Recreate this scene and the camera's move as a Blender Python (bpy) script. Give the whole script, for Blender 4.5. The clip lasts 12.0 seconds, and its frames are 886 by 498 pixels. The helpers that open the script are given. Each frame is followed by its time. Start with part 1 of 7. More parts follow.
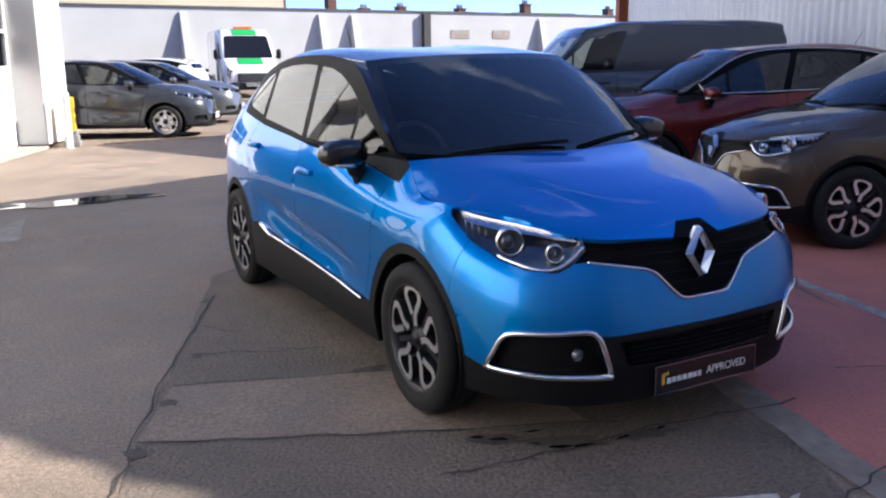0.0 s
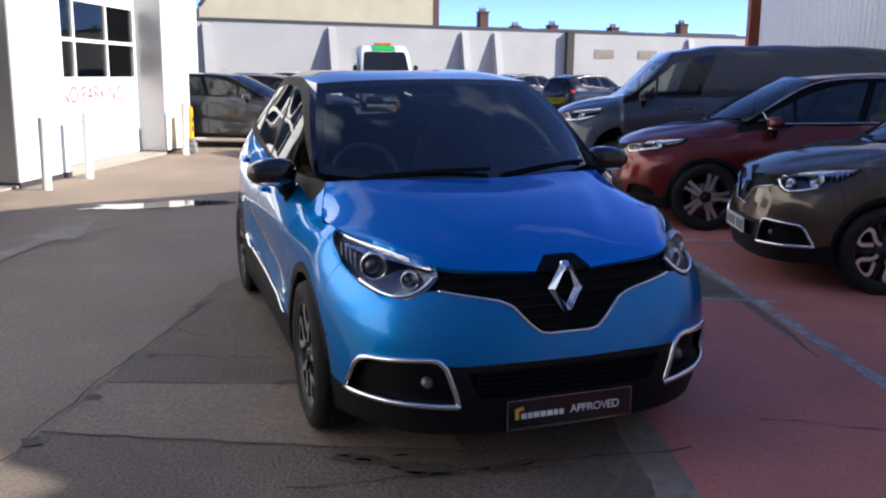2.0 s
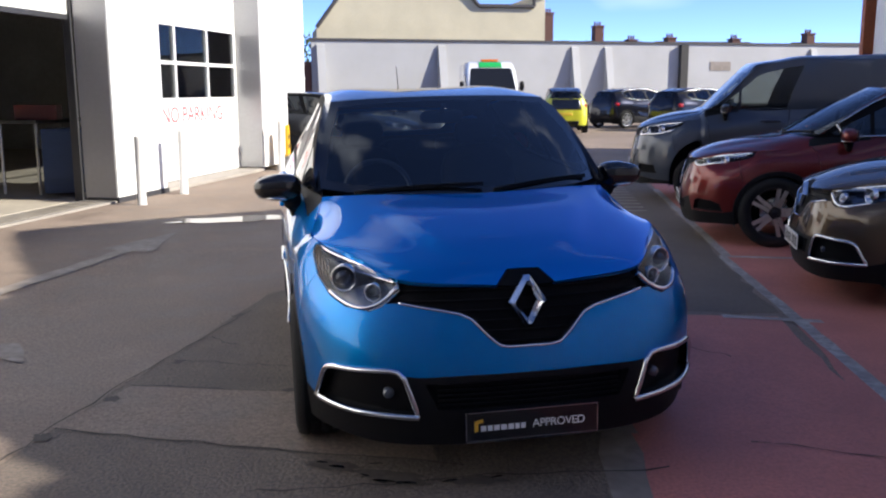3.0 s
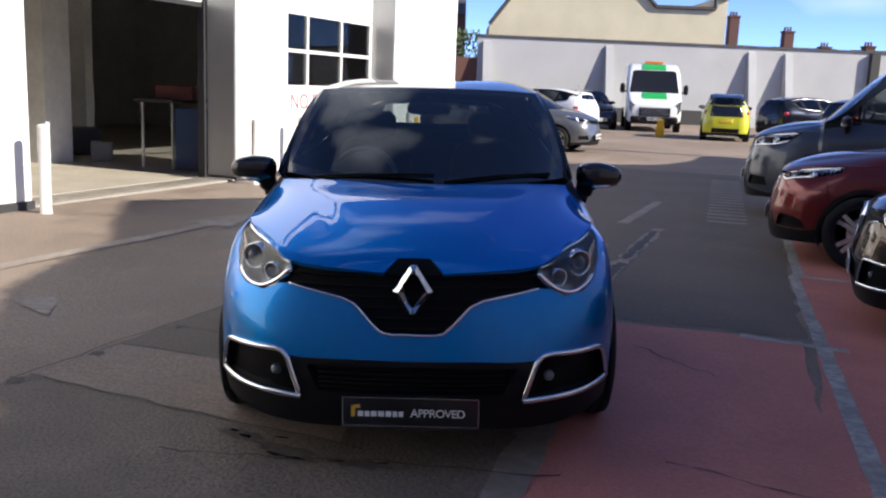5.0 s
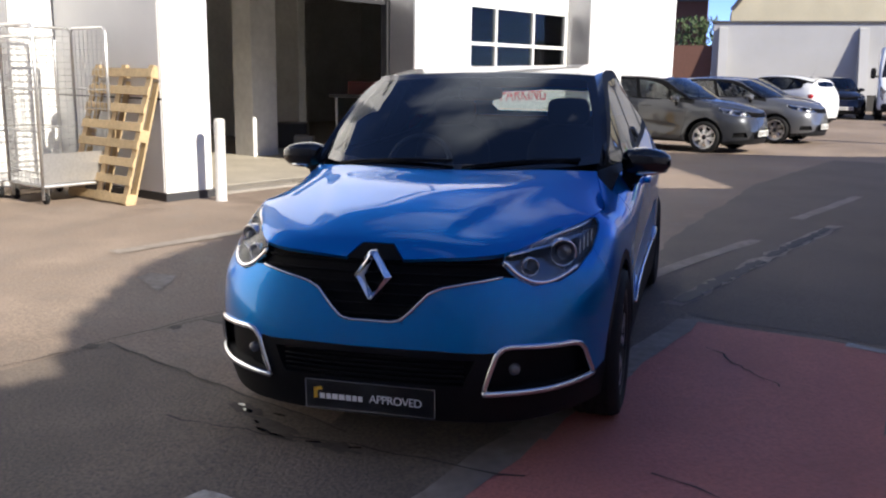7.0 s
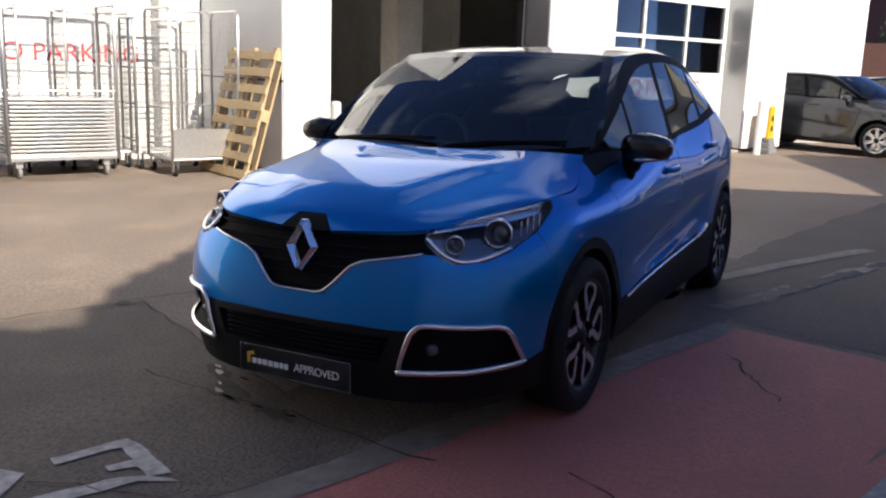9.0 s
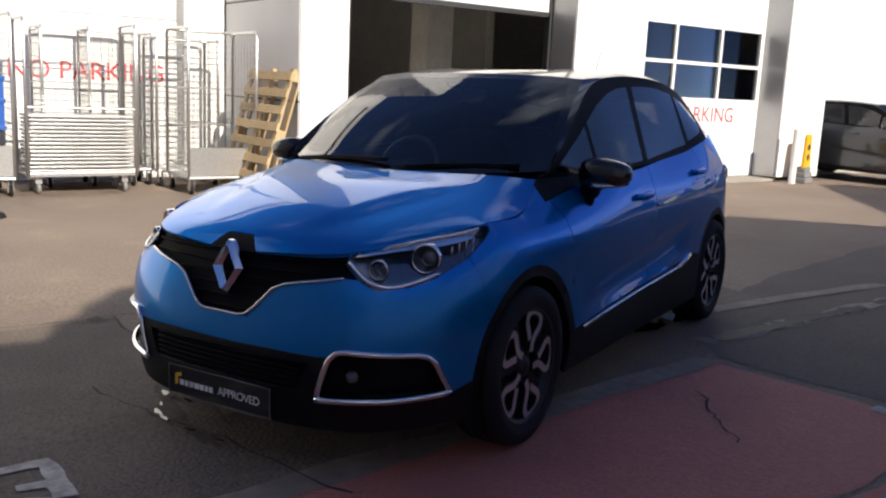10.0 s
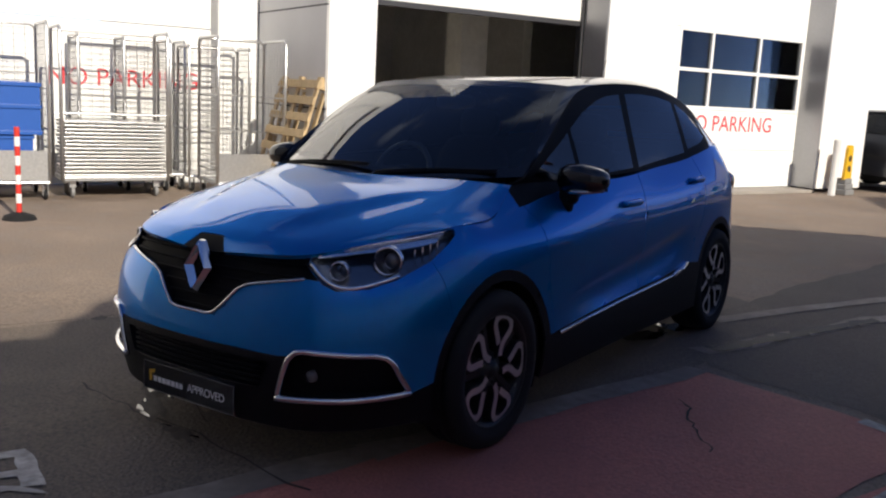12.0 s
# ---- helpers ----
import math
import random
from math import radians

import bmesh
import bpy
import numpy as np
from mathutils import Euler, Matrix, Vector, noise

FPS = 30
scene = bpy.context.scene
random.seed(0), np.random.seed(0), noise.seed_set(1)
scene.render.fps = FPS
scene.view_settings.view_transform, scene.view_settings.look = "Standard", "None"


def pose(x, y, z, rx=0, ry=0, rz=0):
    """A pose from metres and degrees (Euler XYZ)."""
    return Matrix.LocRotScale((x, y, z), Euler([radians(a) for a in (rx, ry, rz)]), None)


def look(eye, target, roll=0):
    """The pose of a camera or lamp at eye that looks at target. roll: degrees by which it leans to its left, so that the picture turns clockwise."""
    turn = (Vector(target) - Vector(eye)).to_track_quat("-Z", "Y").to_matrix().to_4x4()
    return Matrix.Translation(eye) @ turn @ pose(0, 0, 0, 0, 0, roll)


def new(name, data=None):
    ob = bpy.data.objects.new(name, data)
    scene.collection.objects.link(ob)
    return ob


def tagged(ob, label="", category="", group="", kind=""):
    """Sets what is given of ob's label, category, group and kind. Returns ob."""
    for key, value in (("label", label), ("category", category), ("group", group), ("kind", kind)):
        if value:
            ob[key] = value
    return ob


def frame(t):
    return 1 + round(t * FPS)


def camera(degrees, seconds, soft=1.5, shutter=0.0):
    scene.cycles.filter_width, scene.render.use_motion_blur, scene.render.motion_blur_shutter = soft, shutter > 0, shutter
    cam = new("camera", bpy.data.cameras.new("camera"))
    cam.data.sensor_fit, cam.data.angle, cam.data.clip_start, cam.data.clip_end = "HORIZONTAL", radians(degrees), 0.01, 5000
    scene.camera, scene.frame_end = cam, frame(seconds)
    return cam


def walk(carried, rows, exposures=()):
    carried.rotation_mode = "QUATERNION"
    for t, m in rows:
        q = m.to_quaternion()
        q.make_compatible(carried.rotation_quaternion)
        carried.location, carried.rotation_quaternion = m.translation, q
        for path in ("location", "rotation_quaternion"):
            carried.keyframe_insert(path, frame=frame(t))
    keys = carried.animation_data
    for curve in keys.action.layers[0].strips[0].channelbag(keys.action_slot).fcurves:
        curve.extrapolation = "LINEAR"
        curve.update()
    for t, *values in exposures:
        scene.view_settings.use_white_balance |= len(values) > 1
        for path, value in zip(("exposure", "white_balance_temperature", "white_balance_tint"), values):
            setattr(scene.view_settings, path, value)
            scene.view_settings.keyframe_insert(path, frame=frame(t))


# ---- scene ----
cam = camera(52.8, 12.0, 2.2)
EXPOSURES = [(0.0, 1.56, 6100, 10), (1.5, 1.31, 6120, 10), (2.5, 1.16, 6150, 10), (5.5, 1.03, 6300, 10), (7.0, 1.02, 6350, 10), (9.0, 0.9, 6450, 10), (10.5, 0.5, 6500, 10), (12.0, 0.32, 6500, 10)]
PATH = [
    (0, (-2.476, -3.266, 1.475), (-1.547, -1.544, 1.057), -0.6),
    (0.5, (-2.232, -3.394, 1.508), (-1.386, -1.623, 1.125), 1.0),
    (1, (-1.991, -3.565, 1.514), (-1.227, -1.757, 1.131), -0.7),
    (1.5, (-1.757, -3.693, 1.518), (-1.056, -1.858, 1.143), -0.0),
    (2, (-1.494, -3.744, 1.517), (-0.87, -1.883, 1.135), 0.7),
    (2.5, (-1.216, -3.875, 1.524), (-0.73, -1.963, 1.191), -0.0),
    (3, (-0.94, -3.959, 1.524), (-0.571, -2.025, 1.175), -0.2),
    (3.2, (-0.841, -3.96, 1.493), (-0.522, -2.015, 1.155), -0.0),
    (4.8, (0.014, -4.102, 1.504), (0.019, -2.132, 1.156), 1.3),
    (5, (0.122, -4.087, 1.512), (0.11, -2.119, 1.152), 2.3),
    (5.5, (0.392, -4.081, 1.513), (0.203, -2.12, 1.171), 0.8),
    (6, (0.691, -4.051, 1.506), (0.354, -2.116, 1.128), 1.3),
    (6.5, (0.919, -3.894, 1.482), (0.48, -1.979, 1.108), 2.1),
    (7, (1.162, -3.846, 1.488), (0.614, -1.961, 1.102), 0.8),
    (7.2, (1.291, -3.855, 1.484), (0.656, -1.996, 1.105), 1.3),
    (8.8, (1.923, -3.462, 1.422), (1.037, -1.708, 1.049), 1.7),
    (9, (2.026, -3.419, 1.423), (1.096, -1.696, 1.017), 2.0),
    (9.5, (2.201, -3.252, 1.407), (1.213, -1.559, 1.012), 2.5),
    (10, (2.357, -3.103, 1.427), (1.324, -1.428, 1.067), 2.7),
    (10.5, (2.546, -3.017, 1.42), (1.412, -1.407, 1.068), 3.9),
    (11, (2.614, -2.966, 1.424), (1.46, -1.372, 1.067), 4.2),
    (11.5, (2.624, -2.949, 1.425), (1.492, -1.34, 1.065), 3.3),
    (12, (2.644, -2.96, 1.427), (1.516, -1.345, 1.082), 2.9),
]
walk(cam, [(t, look(eye, target, roll)) for t, eye, target, roll in PATH], EXPOSURES)

# ---- light ----
SUN_TRAVEL = Vector((-0.93, 0.37, 0.0)).normalized()
SUN_HEIGHT = radians(31)
world = bpy.data.worlds.new("world")
scene.world = world
world.use_nodes = True
wn, wl = world.node_tree.nodes, world.node_tree.links
sky = wn.new("ShaderNodeTexSky")
sky.sky_type, sky.sun_disc = "NISHITA", False
sky.sun_elevation = SUN_HEIGHT
sky.sun_rotation = math.atan2(-SUN_TRAVEL.x, -SUN_TRAVEL.y)
sky.air_density, sky.dust_density, sky.ozone_density = 0.5, 0.0, 1.6
sky.altitude = 5000
wcoord = wn.new("ShaderNodeTexCoord")
wmap = wn.new("ShaderNodeMapping")
wmap.inputs["Scale"].default_value = (1.1, 1.1, 2.6)
cloud = wn.new("ShaderNodeTexNoise")
cloud.inputs["Scale"].default_value, cloud.inputs["Detail"].default_value = 1.8, 4.0
ramp = wn.new("ShaderNodeValToRGB")
ramp.color_ramp.elements[0].position, ramp.color_ramp.elements[1].position = 0.55, 0.78
wmix = wn.new("ShaderNodeMixRGB")
wmix.inputs["Color2"].default_value = (3.5, 3.7, 4.0, 1)
wl.new(wcoord.outputs["Generated"], wmap.inputs["Vector"])
wl.new(wmap.outputs["Vector"], cloud.inputs["Vector"])
wl.new(cloud.outputs["Fac"], ramp.inputs["Fac"])
wl.new(ramp.outputs["Color"], wmix.inputs["Fac"])
blue = wn.new("ShaderNodeMixRGB")
blue.blend_type = "MULTIPLY"
blue.inputs["Fac"].default_value, blue.inputs["Color2"].default_value = 1.0, (0.70, 0.72, 0.88, 1)
wl.new(sky.outputs["Color"], blue.inputs["Color1"])
wl.new(blue.outputs["Color"], wmix.inputs["Color1"])
wl.new(wmix.outputs["Color"], wn["Background"].inputs["Color"])
wn["Background"].inputs["Strength"].default_value = 0.205
sun = new("sun", bpy.data.lights.new("sun", "SUN"))
sun.data.energy, sun.data.angle, sun.data.color = 4.7, radians(0.53), (1.0, 0.91, 0.77)
sun_way = SUN_TRAVEL * math.cos(SUN_HEIGHT) - Vector((0, 0, math.sin(SUN_HEIGHT)))
sun.matrix_world = look((30, -20, 30), Vector((30, -20, 30)) + sun_way)

# ---- materials ----
def mat(name, color, rough=0.5, metal=0.0, grain=0.0, scale=30.0, bump=0.0, coat=0.0, second=None, blotch=0.0, blotch_scale=1.5, vary=0.0, spec=0.5):
    """A surface with a base colour, broken up at two scales (grain and blotches), with fine relief."""
    m = bpy.data.materials.new(name)
    m.use_nodes = True
    nt = m.node_tree
    b = nt.nodes["Principled BSDF"]
    b.inputs["Roughness"].default_value, b.inputs["Metallic"].default_value = rough, metal
    b.inputs["Coat Weight"].default_value, b.inputs["Coat Roughness"].default_value = coat, 0.03
    b.inputs["Specular IOR Level"].default_value = spec
    c = nt.nodes.new("ShaderNodeRGB")
    c.outputs[0].default_value = (*color, 1)
    out = c.outputs[0]
    if grain or bump or blotch:
        co = nt.nodes.new("ShaderNodeTexCoord")
        n1 = nt.nodes.new("ShaderNodeTexNoise")
        n1.inputs["Scale"].default_value, n1.inputs["Detail"].default_value = scale, 8.0
        n2 = nt.nodes.new("ShaderNodeTexNoise")
        n2.inputs["Scale"].default_value, n2.inputs["Detail"].default_value = blotch_scale, 5.0
        for n in (n1, n2):
            nt.links.new(co.outputs["Object"], n.inputs["Vector"])
        other = second or tuple(v * 0.45 for v in color)
        for n, amount in ((n1, grain), (n2, blotch)):
            if amount:
                r = nt.nodes.new("ShaderNodeMapRange")
                r.inputs["From Min"].default_value, r.inputs["From Max"].default_value = 0.35, 0.7
                r.inputs["To Max"].default_value = amount
                mx = nt.nodes.new("ShaderNodeMixRGB")
                mx.inputs["Color2"].default_value = (*other, 1)
                nt.links.new(n.outputs["Fac"], r.inputs["Value"])
                nt.links.new(r.outputs["Result"], mx.inputs["Fac"])
                nt.links.new(out, mx.inputs["Color1"])
                out = mx.outputs["Color"]
        if bump:
            bp = nt.nodes.new("ShaderNodeBump")
            bp.inputs["Strength"].default_value, bp.inputs["Distance"].default_value = bump, 0.01
            nt.links.new(n1.outputs["Fac"], bp.inputs["Height"])
            nt.links.new(bp.outputs["Normal"], b.inputs["Normal"])
    if vary:
        oi = nt.nodes.new("ShaderNodeObjectInfo")
        hs = nt.nodes.new("ShaderNodeHueSaturation")
        r = nt.nodes.new("ShaderNodeMapRange")
        r.inputs["To Min"].default_value, r.inputs["To Max"].default_value = 1 - vary, 1 + vary
        nt.links.new(oi.outputs["Random"], r.inputs["Value"])
        nt.links.new(r.outputs["Result"], hs.inputs["Value"])
        nt.links.new(out, hs.inputs["Color"])
        out = hs.outputs["Color"]
    nt.links.new(out, b.inputs["Base Color"])
    return m


def car_paint(name, color, flake=0.35):
    m = mat(name, color, 0.32, flake, grain=0.12, scale=900.0, coat=1.0, spec=0.05)
    m.node_tree.nodes["Principled BSDF"].inputs["Coat Roughness"].default_value = 0.0
    m.node_tree.nodes["Principled BSDF"].inputs["Coat IOR"].default_value = 1.43
    m.node_tree.nodes["Principled BSDF"].inputs["Specular Tint"].default_value = (*[min(1.0, v * 2.5) for v in color], 1)
    return m


def glass(name, tint, rough=0.0, ior=1.5):
    m = bpy.data.materials.new(name)
    m.use_nodes = True
    nt = m.node_tree
    nt.nodes.remove(nt.nodes["Principled BSDF"])
    tr, gl, mx, fr = (nt.nodes.new("ShaderNode" + k) for k in ("BsdfTransparent", "BsdfGlossy", "MixShader", "Fresnel"))
    tr.inputs["Color"].default_value = (*tint, 1)
    gl.inputs["Roughness"].default_value = rough
    fr.inputs["IOR"].default_value = ior
    nt.links.new(fr.outputs[0], mx.inputs[0])
    nt.links.new(tr.outputs[0], mx.inputs[1])
    nt.links.new(gl.outputs[0], mx.inputs[2])
    nt.links.new(mx.outputs[0], nt.nodes["Material Output"].inputs["Surface"])
    return m


PAINT_BLUE = car_paint("blue metallic paint", (0.0, 0.205, 0.6), 0.75)
PAINT_BLACK = mat("black gloss paint", (0.006, 0.007, 0.012), 0.25, 0.1, coat=0.9, spec=0.2)
PLASTIC = mat("black textured plastic", (0.006, 0.006, 0.007), 0.6, grain=0.3, scale=260, bump=0.15, spec=0.2)
GLOSS_BLACK = mat("gloss black trim", (0.008, 0.008, 0.009), 0.15, coat=0.5)
CHROME = mat("polished chrome", (0.72, 0.73, 0.75), 0.12, 1.0)
SATIN = mat("satin chrome", (0.62, 0.63, 0.65), 0.25, 1.0)
RUBBER = mat("tyre rubber", (0.014, 0.014, 0.015), 0.75, grain=0.3, scale=120, bump=0.2, spec=0.25)
ALLOY = mat("machined alloy", (0.75, 0.75, 0.76), 0.3, 0.9)
ALLOY_DARK = mat("dark alloy", (0.03, 0.03, 0.033), 0.4, 0.6)
GRILLE_BLACK = mat("matt black grille plastic", (0.005, 0.005, 0.006), 0.6, spec=0.1)
GLASS_DARK = glass("tinted glass", (0.14, 0.16, 0.17), 0.0, 1.7)
GLASS_SIDE = glass("door glass", (0.42, 0.46, 0.46), 0.0, 1.7)
GLASS_FRONT = glass("windscreen glass", (0.62, 0.68, 0.70), 0.0, 1.9)
LENS = glass("clear lens", (0.92, 0.93, 0.95), 0.0, 1.3)
CABIN = mat("dark cabin plastic", (0.02, 0.02, 0.022), 0.7, grain=0.3, scale=90)
CABIN_GREY = mat("grey cabin plastic", (0.16, 0.16, 0.165), 0.5, grain=0.2, scale=90)
SEAT = mat("dark seat cloth", (0.028, 0.028, 0.032), 0.9, grain=0.4, scale=200, bump=0.3)

# ---- building helpers ----
def link_mesh(name, bm, material, parent=None, label="", smooth=False):
    me = bpy.data.meshes.new(name)
    bm.to_mesh(me)
    bm.free()
    if smooth:
        me.shade_smooth()
    for m in (material if isinstance(material, (list, tuple)) else (material,)):
        me.materials.append(m)
    ob = new(name, me)
    if parent:
        ob.parent = parent
    if label:
        tagged(ob, label)
    return ob


def part(name, bm, material, parent, label="", smooth=False):
    return link_mesh(name, bm, material, parent, label, smooth)


def thing(name, m, label, category, group="", kind=""):
    """An Empty at a thing's base, which carries its parts."""
    ob = new(name)
    ob.empty_display_size = 0.2
    ob.matrix_world = m
    return tagged(ob, label, category, group, kind)


def box(bm, x0, x1, y0, y1, z0, z1, m=None, bevel=0.0):
    made = bmesh.ops.create_cube(bm, size=1.0)["verts"]
    t = Matrix.Translation(((x0 + x1) / 2, (y0 + y1) / 2, (z0 + z1) / 2)) @ Matrix.Diagonal((x1 - x0, y1 - y0, z1 - z0, 1))
    bmesh.ops.transform(bm, matrix=(m @ t) if m else t, verts=made)
    if bevel:
        edges = list({e for v in made for e in v.link_edges})
        bmesh.ops.bevel(bm, geom=edges, offset=bevel, segments=2, profile=0.6, affect="EDGES")
    return bm


def rod(bm, a, b, r, seg=8, r2=None):
    """A round bar from a to b."""
    a, b = Vector(a), Vector(b)
    made = bmesh.ops.create_cone(bm, cap_ends=True, segments=seg, radius1=r, radius2=r if r2 is None else r2, depth=(b - a).length)["verts"]
    bmesh.ops.transform(bm, matrix=Matrix.Translation((a + b) / 2) @ (b - a).to_track_quat("Z", "Y").to_matrix().to_4x4(), verts=made)
    return bm


def tube(bm, pts, r, seg=8, closed=False):
    """A bent round bar through the points."""
    pts = [Vector(p) for p in pts]
    n = len(pts)
    rings = []
    for i, p in enumerate(pts):
        way = (pts[(i + 1) % n] - pts[i - 1]) if closed or 0 < i < n - 1 else (pts[1] - pts[0] if i == 0 else pts[-1] - pts[-2])
        q = way.to_track_quat("Z", "Y")
        rings.append([bm.verts.new(p + q @ Vector((r * math.cos(a), r * math.sin(a), 0))) for a in (2 * math.pi * k / seg for k in range(seg))])
    for i in range(n if closed else n - 1):
        a, b = rings[i], rings[(i + 1) % n]
        off = 0
        if closed and i == n - 1:
            off = min(range(seg), key=lambda s: (a[0].co - b[s].co).length)
        for k in range(seg):
            bm.faces.new((a[k], a[(k + 1) % seg], b[(k + 1 + off) % seg], b[(k + off) % seg]))
    if not closed:
        bm.faces.new(rings[0][::-1])
        bm.faces.new(rings[-1])
    return bm


def prism(bm, loop, depth, m=None):
    """A closed loop of (x, y) raised by depth along z, then set by m."""
    lo = [bm.verts.new((x, y, 0)) for x, y in loop]
    hi = [bm.verts.new((x, y, depth)) for x, y in loop]
    n = len(loop)
    faces = [bm.faces.new(lo[::-1]), bm.faces.new(hi)]
    faces += [bm.faces.new((lo[i], lo[(i + 1) % n], hi[(i + 1) % n], hi[i])) for i in range(n)]
    bmesh.ops.recalc_face_normals(bm, faces=faces)
    if m:
        bmesh.ops.transform(bm, matrix=m, verts=lo + hi)
    return bm


def lathe(bm, profile, seg=32, m=None, closed=False):
    """Turns a profile of (radius, x) about the x axis."""
    rings = []
    for r, x in profile:
        rings.append([bm.verts.new((x, r * math.cos(2 * math.pi * k / seg), r * math.sin(2 * math.pi * k / seg))) for k in range(seg)])
    faces = []
    count = len(rings) if closed else len(rings) - 1
    for i in range(count):
        a, b = rings[i], rings[(i + 1) % len(rings)]
        for k in range(seg):
            faces.append(bm.faces.new((a[k], a[(k + 1) % seg], b[(k + 1) % seg], b[k])))
    bmesh.ops.recalc_face_normals(bm, faces=faces)
    if m:
        bmesh.ops.transform(bm, matrix=m, verts=[v for r in rings for v in r])
    return bm


# ---- smooth curves and patches ----
def cubic(knots, values, at):
    """A natural cubic spline through values (n, k) at the knots, taken at 'at'."""
    t, p, at = np.asarray(knots, float), np.asarray(values, float), np.asarray(at, float)
    n = len(t)
    h = np.diff(t)
    a = np.zeros((n, n))
    r = np.zeros((n, p.shape[1]))
    a[0, 0] = a[-1, -1] = 1
    for i in range(1, n - 1):
        a[i, i - 1], a[i, i], a[i, i + 1] = h[i - 1], 2 * (h[i - 1] + h[i]), h[i]
        r[i] = 6 * ((p[i + 1] - p[i]) / h[i] - (p[i] - p[i - 1]) / h[i - 1])
    m = np.linalg.solve(a, r)
    k = np.clip(np.searchsorted(t, at, side="right") - 1, 0, n - 2)
    d = h[k][:, None]
    u, v = (t[k + 1] - at)[:, None], (at - t[k])[:, None]
    return m[k] * u**3 / (6 * d) + m[k + 1] * v**3 / (6 * d) + (p[k] / d - m[k] * d / 6) * u + (p[k + 1] / d - m[k + 1] * d / 6) * v


def curve(pts, n):
    """n points along a smooth curve through pts, evenly spaced along it by the chords."""
    p = np.asarray(pts, float)
    t = np.r_[0, np.cumsum(np.linalg.norm(np.diff(p, axis=0), axis=1))]
    return cubic(t, p, np.linspace(0, t[-1], n))


def half_curve(pts, n):
    """Like curve, but level where it meets the middle plane x = 0, from which it starts."""
    p = np.asarray(pts, float)
    full = np.r_[p[:0:-1] * np.array([-1, 1, 1]), p]
    t = np.r_[0, np.cumsum(np.linalg.norm(np.diff(full, axis=0), axis=1))]
    return cubic(t, full, np.linspace(t[-1] / 2, t[-1], n))


def coons(front, back, left, right, bulge=0.0):
    """A patch between four edge curves: front and back run along a from the middle plane, left and right along b from front to back."""
    na, nb = len(front), len(left)
    a = np.linspace(0, 1, na)[:, None, None]
    w = a * a * (3 - 2 * a)
    b = np.linspace(0, 1, nb)[None, :, None]
    f, k, l, r = front[:, None, :], back[:, None, :], left[None, :, :], right[None, :, :]
    s = (1 - b) * f + b * k
    s = s + (1 - w) * (l - ((1 - b) * left[0] + b * left[-1])) + w * (r - ((1 - b) * right[0] + b * right[-1]))
    s[:, :, 2] += bulge * (np.sin(np.pi * a * a) * np.sin(np.pi * b))[:, :, 0]
    return s


def grid_faces(bm, s):
    na, nb = s.shape[:2]
    vs = [[bm.verts.new(s[i, j]) for j in range(nb)] for i in range(na)]
    out = []
    for i in range(na - 1):
        for j in range(nb - 1):
            q = [vs[i][j], vs[i + 1][j], vs[i + 1][j + 1], vs[i][j + 1]]
            keep = []
            for v in q:
                if all((v.co - w.co).length > 1e-6 for w in keep):
                    keep.append(v)
            if len(keep) >= 3:
                out.append(bm.faces.new(keep))
    return out

# ---- the crossover car: its shell as smooth patches, half of it (x > 0), nose towards -y ----
def level(x, y, z):
    return np.array([x, y, z], float).T


BODY_X = [
    [0, 0.25, 0.48, 0.66, 0.795, 0.85, 0.858, 0.865, 0.865, 0.865, 0.87, 0.855, 0.79, 0.60, 0.3, 0],
    [0, 0.25, 0.46, 0.66, 0.80, 0.865, 0.873, 0.88, 0.88, 0.88, 0.885, 0.866, 0.80, 0.60, 0.3, 0],
    [0, 0.25, 0.49, 0.68, 0.805, 0.868, 0.872, 0.874, 0.868, 0.868, 0.882, 0.868, 0.80, 0.60, 0.3, 0],
    [0, 0.25, 0.49, 0.68, 0.80, 0.858, 0.866, 0.872, 0.88, 0.882, 0.886, 0.862, 0.79, 0.60, 0.3, 0],
    [0, 0.25, 0.48, 0.655, 0.765, 0.825, 0.842, 0.85, 0.868, 0.872, 0.872, 0.842, 0.765, 0.58, 0.3, 0],
    [0, 0.25, 0.47, 0.615, 0.715, 0.765, 0.762, 0.70, 0.79, 0.795, 0.78, 0.735, 0.655, 0.49, 0.25, 0],
]
BODY_Y = [
    [-0.79, -0.78, -0.73, -0.62, -0.42, -0.2, 0.05, 0.3, 0.9, 1.6, 2.2, 2.75, 3.0, 3.16, 3.2, 3.2],
    [-0.83, -0.82, -0.775, -0.665, -0.47, -0.2, 0.05, 0.3, 0.9, 1.6, 2.2, 2.75, 3.04, 3.2, 3.24, 3.25],
    [-0.825, -0.815, -0.768, -0.655, -0.47, -0.2, 0.05, 0.3, 0.9, 1.6, 2.2, 2.75, 3.06, 3.22, 3.25, 3.26],
    [-0.79, -0.78, -0.733, -0.62, -0.44, -0.2, 0.05, 0.3, 0.9, 1.6, 2.2, 2.75, 3.06, 3.21, 3.24, 3.25],
    [-0.765, -0.75, -0.69, -0.53, -0.345, -0.17, 0.06, 0.3, 0.9, 1.6, 2.2, 2.75, 3.04, 3.18, 3.2, 3.2],
    [-0.757, -0.74, -0.68, -0.45, -0.275, -0.13, 0.09, 0.33, 0.9, 1.6, 2.2, 2.75, 3.0, 3.1, 3.13, 3.14],
]
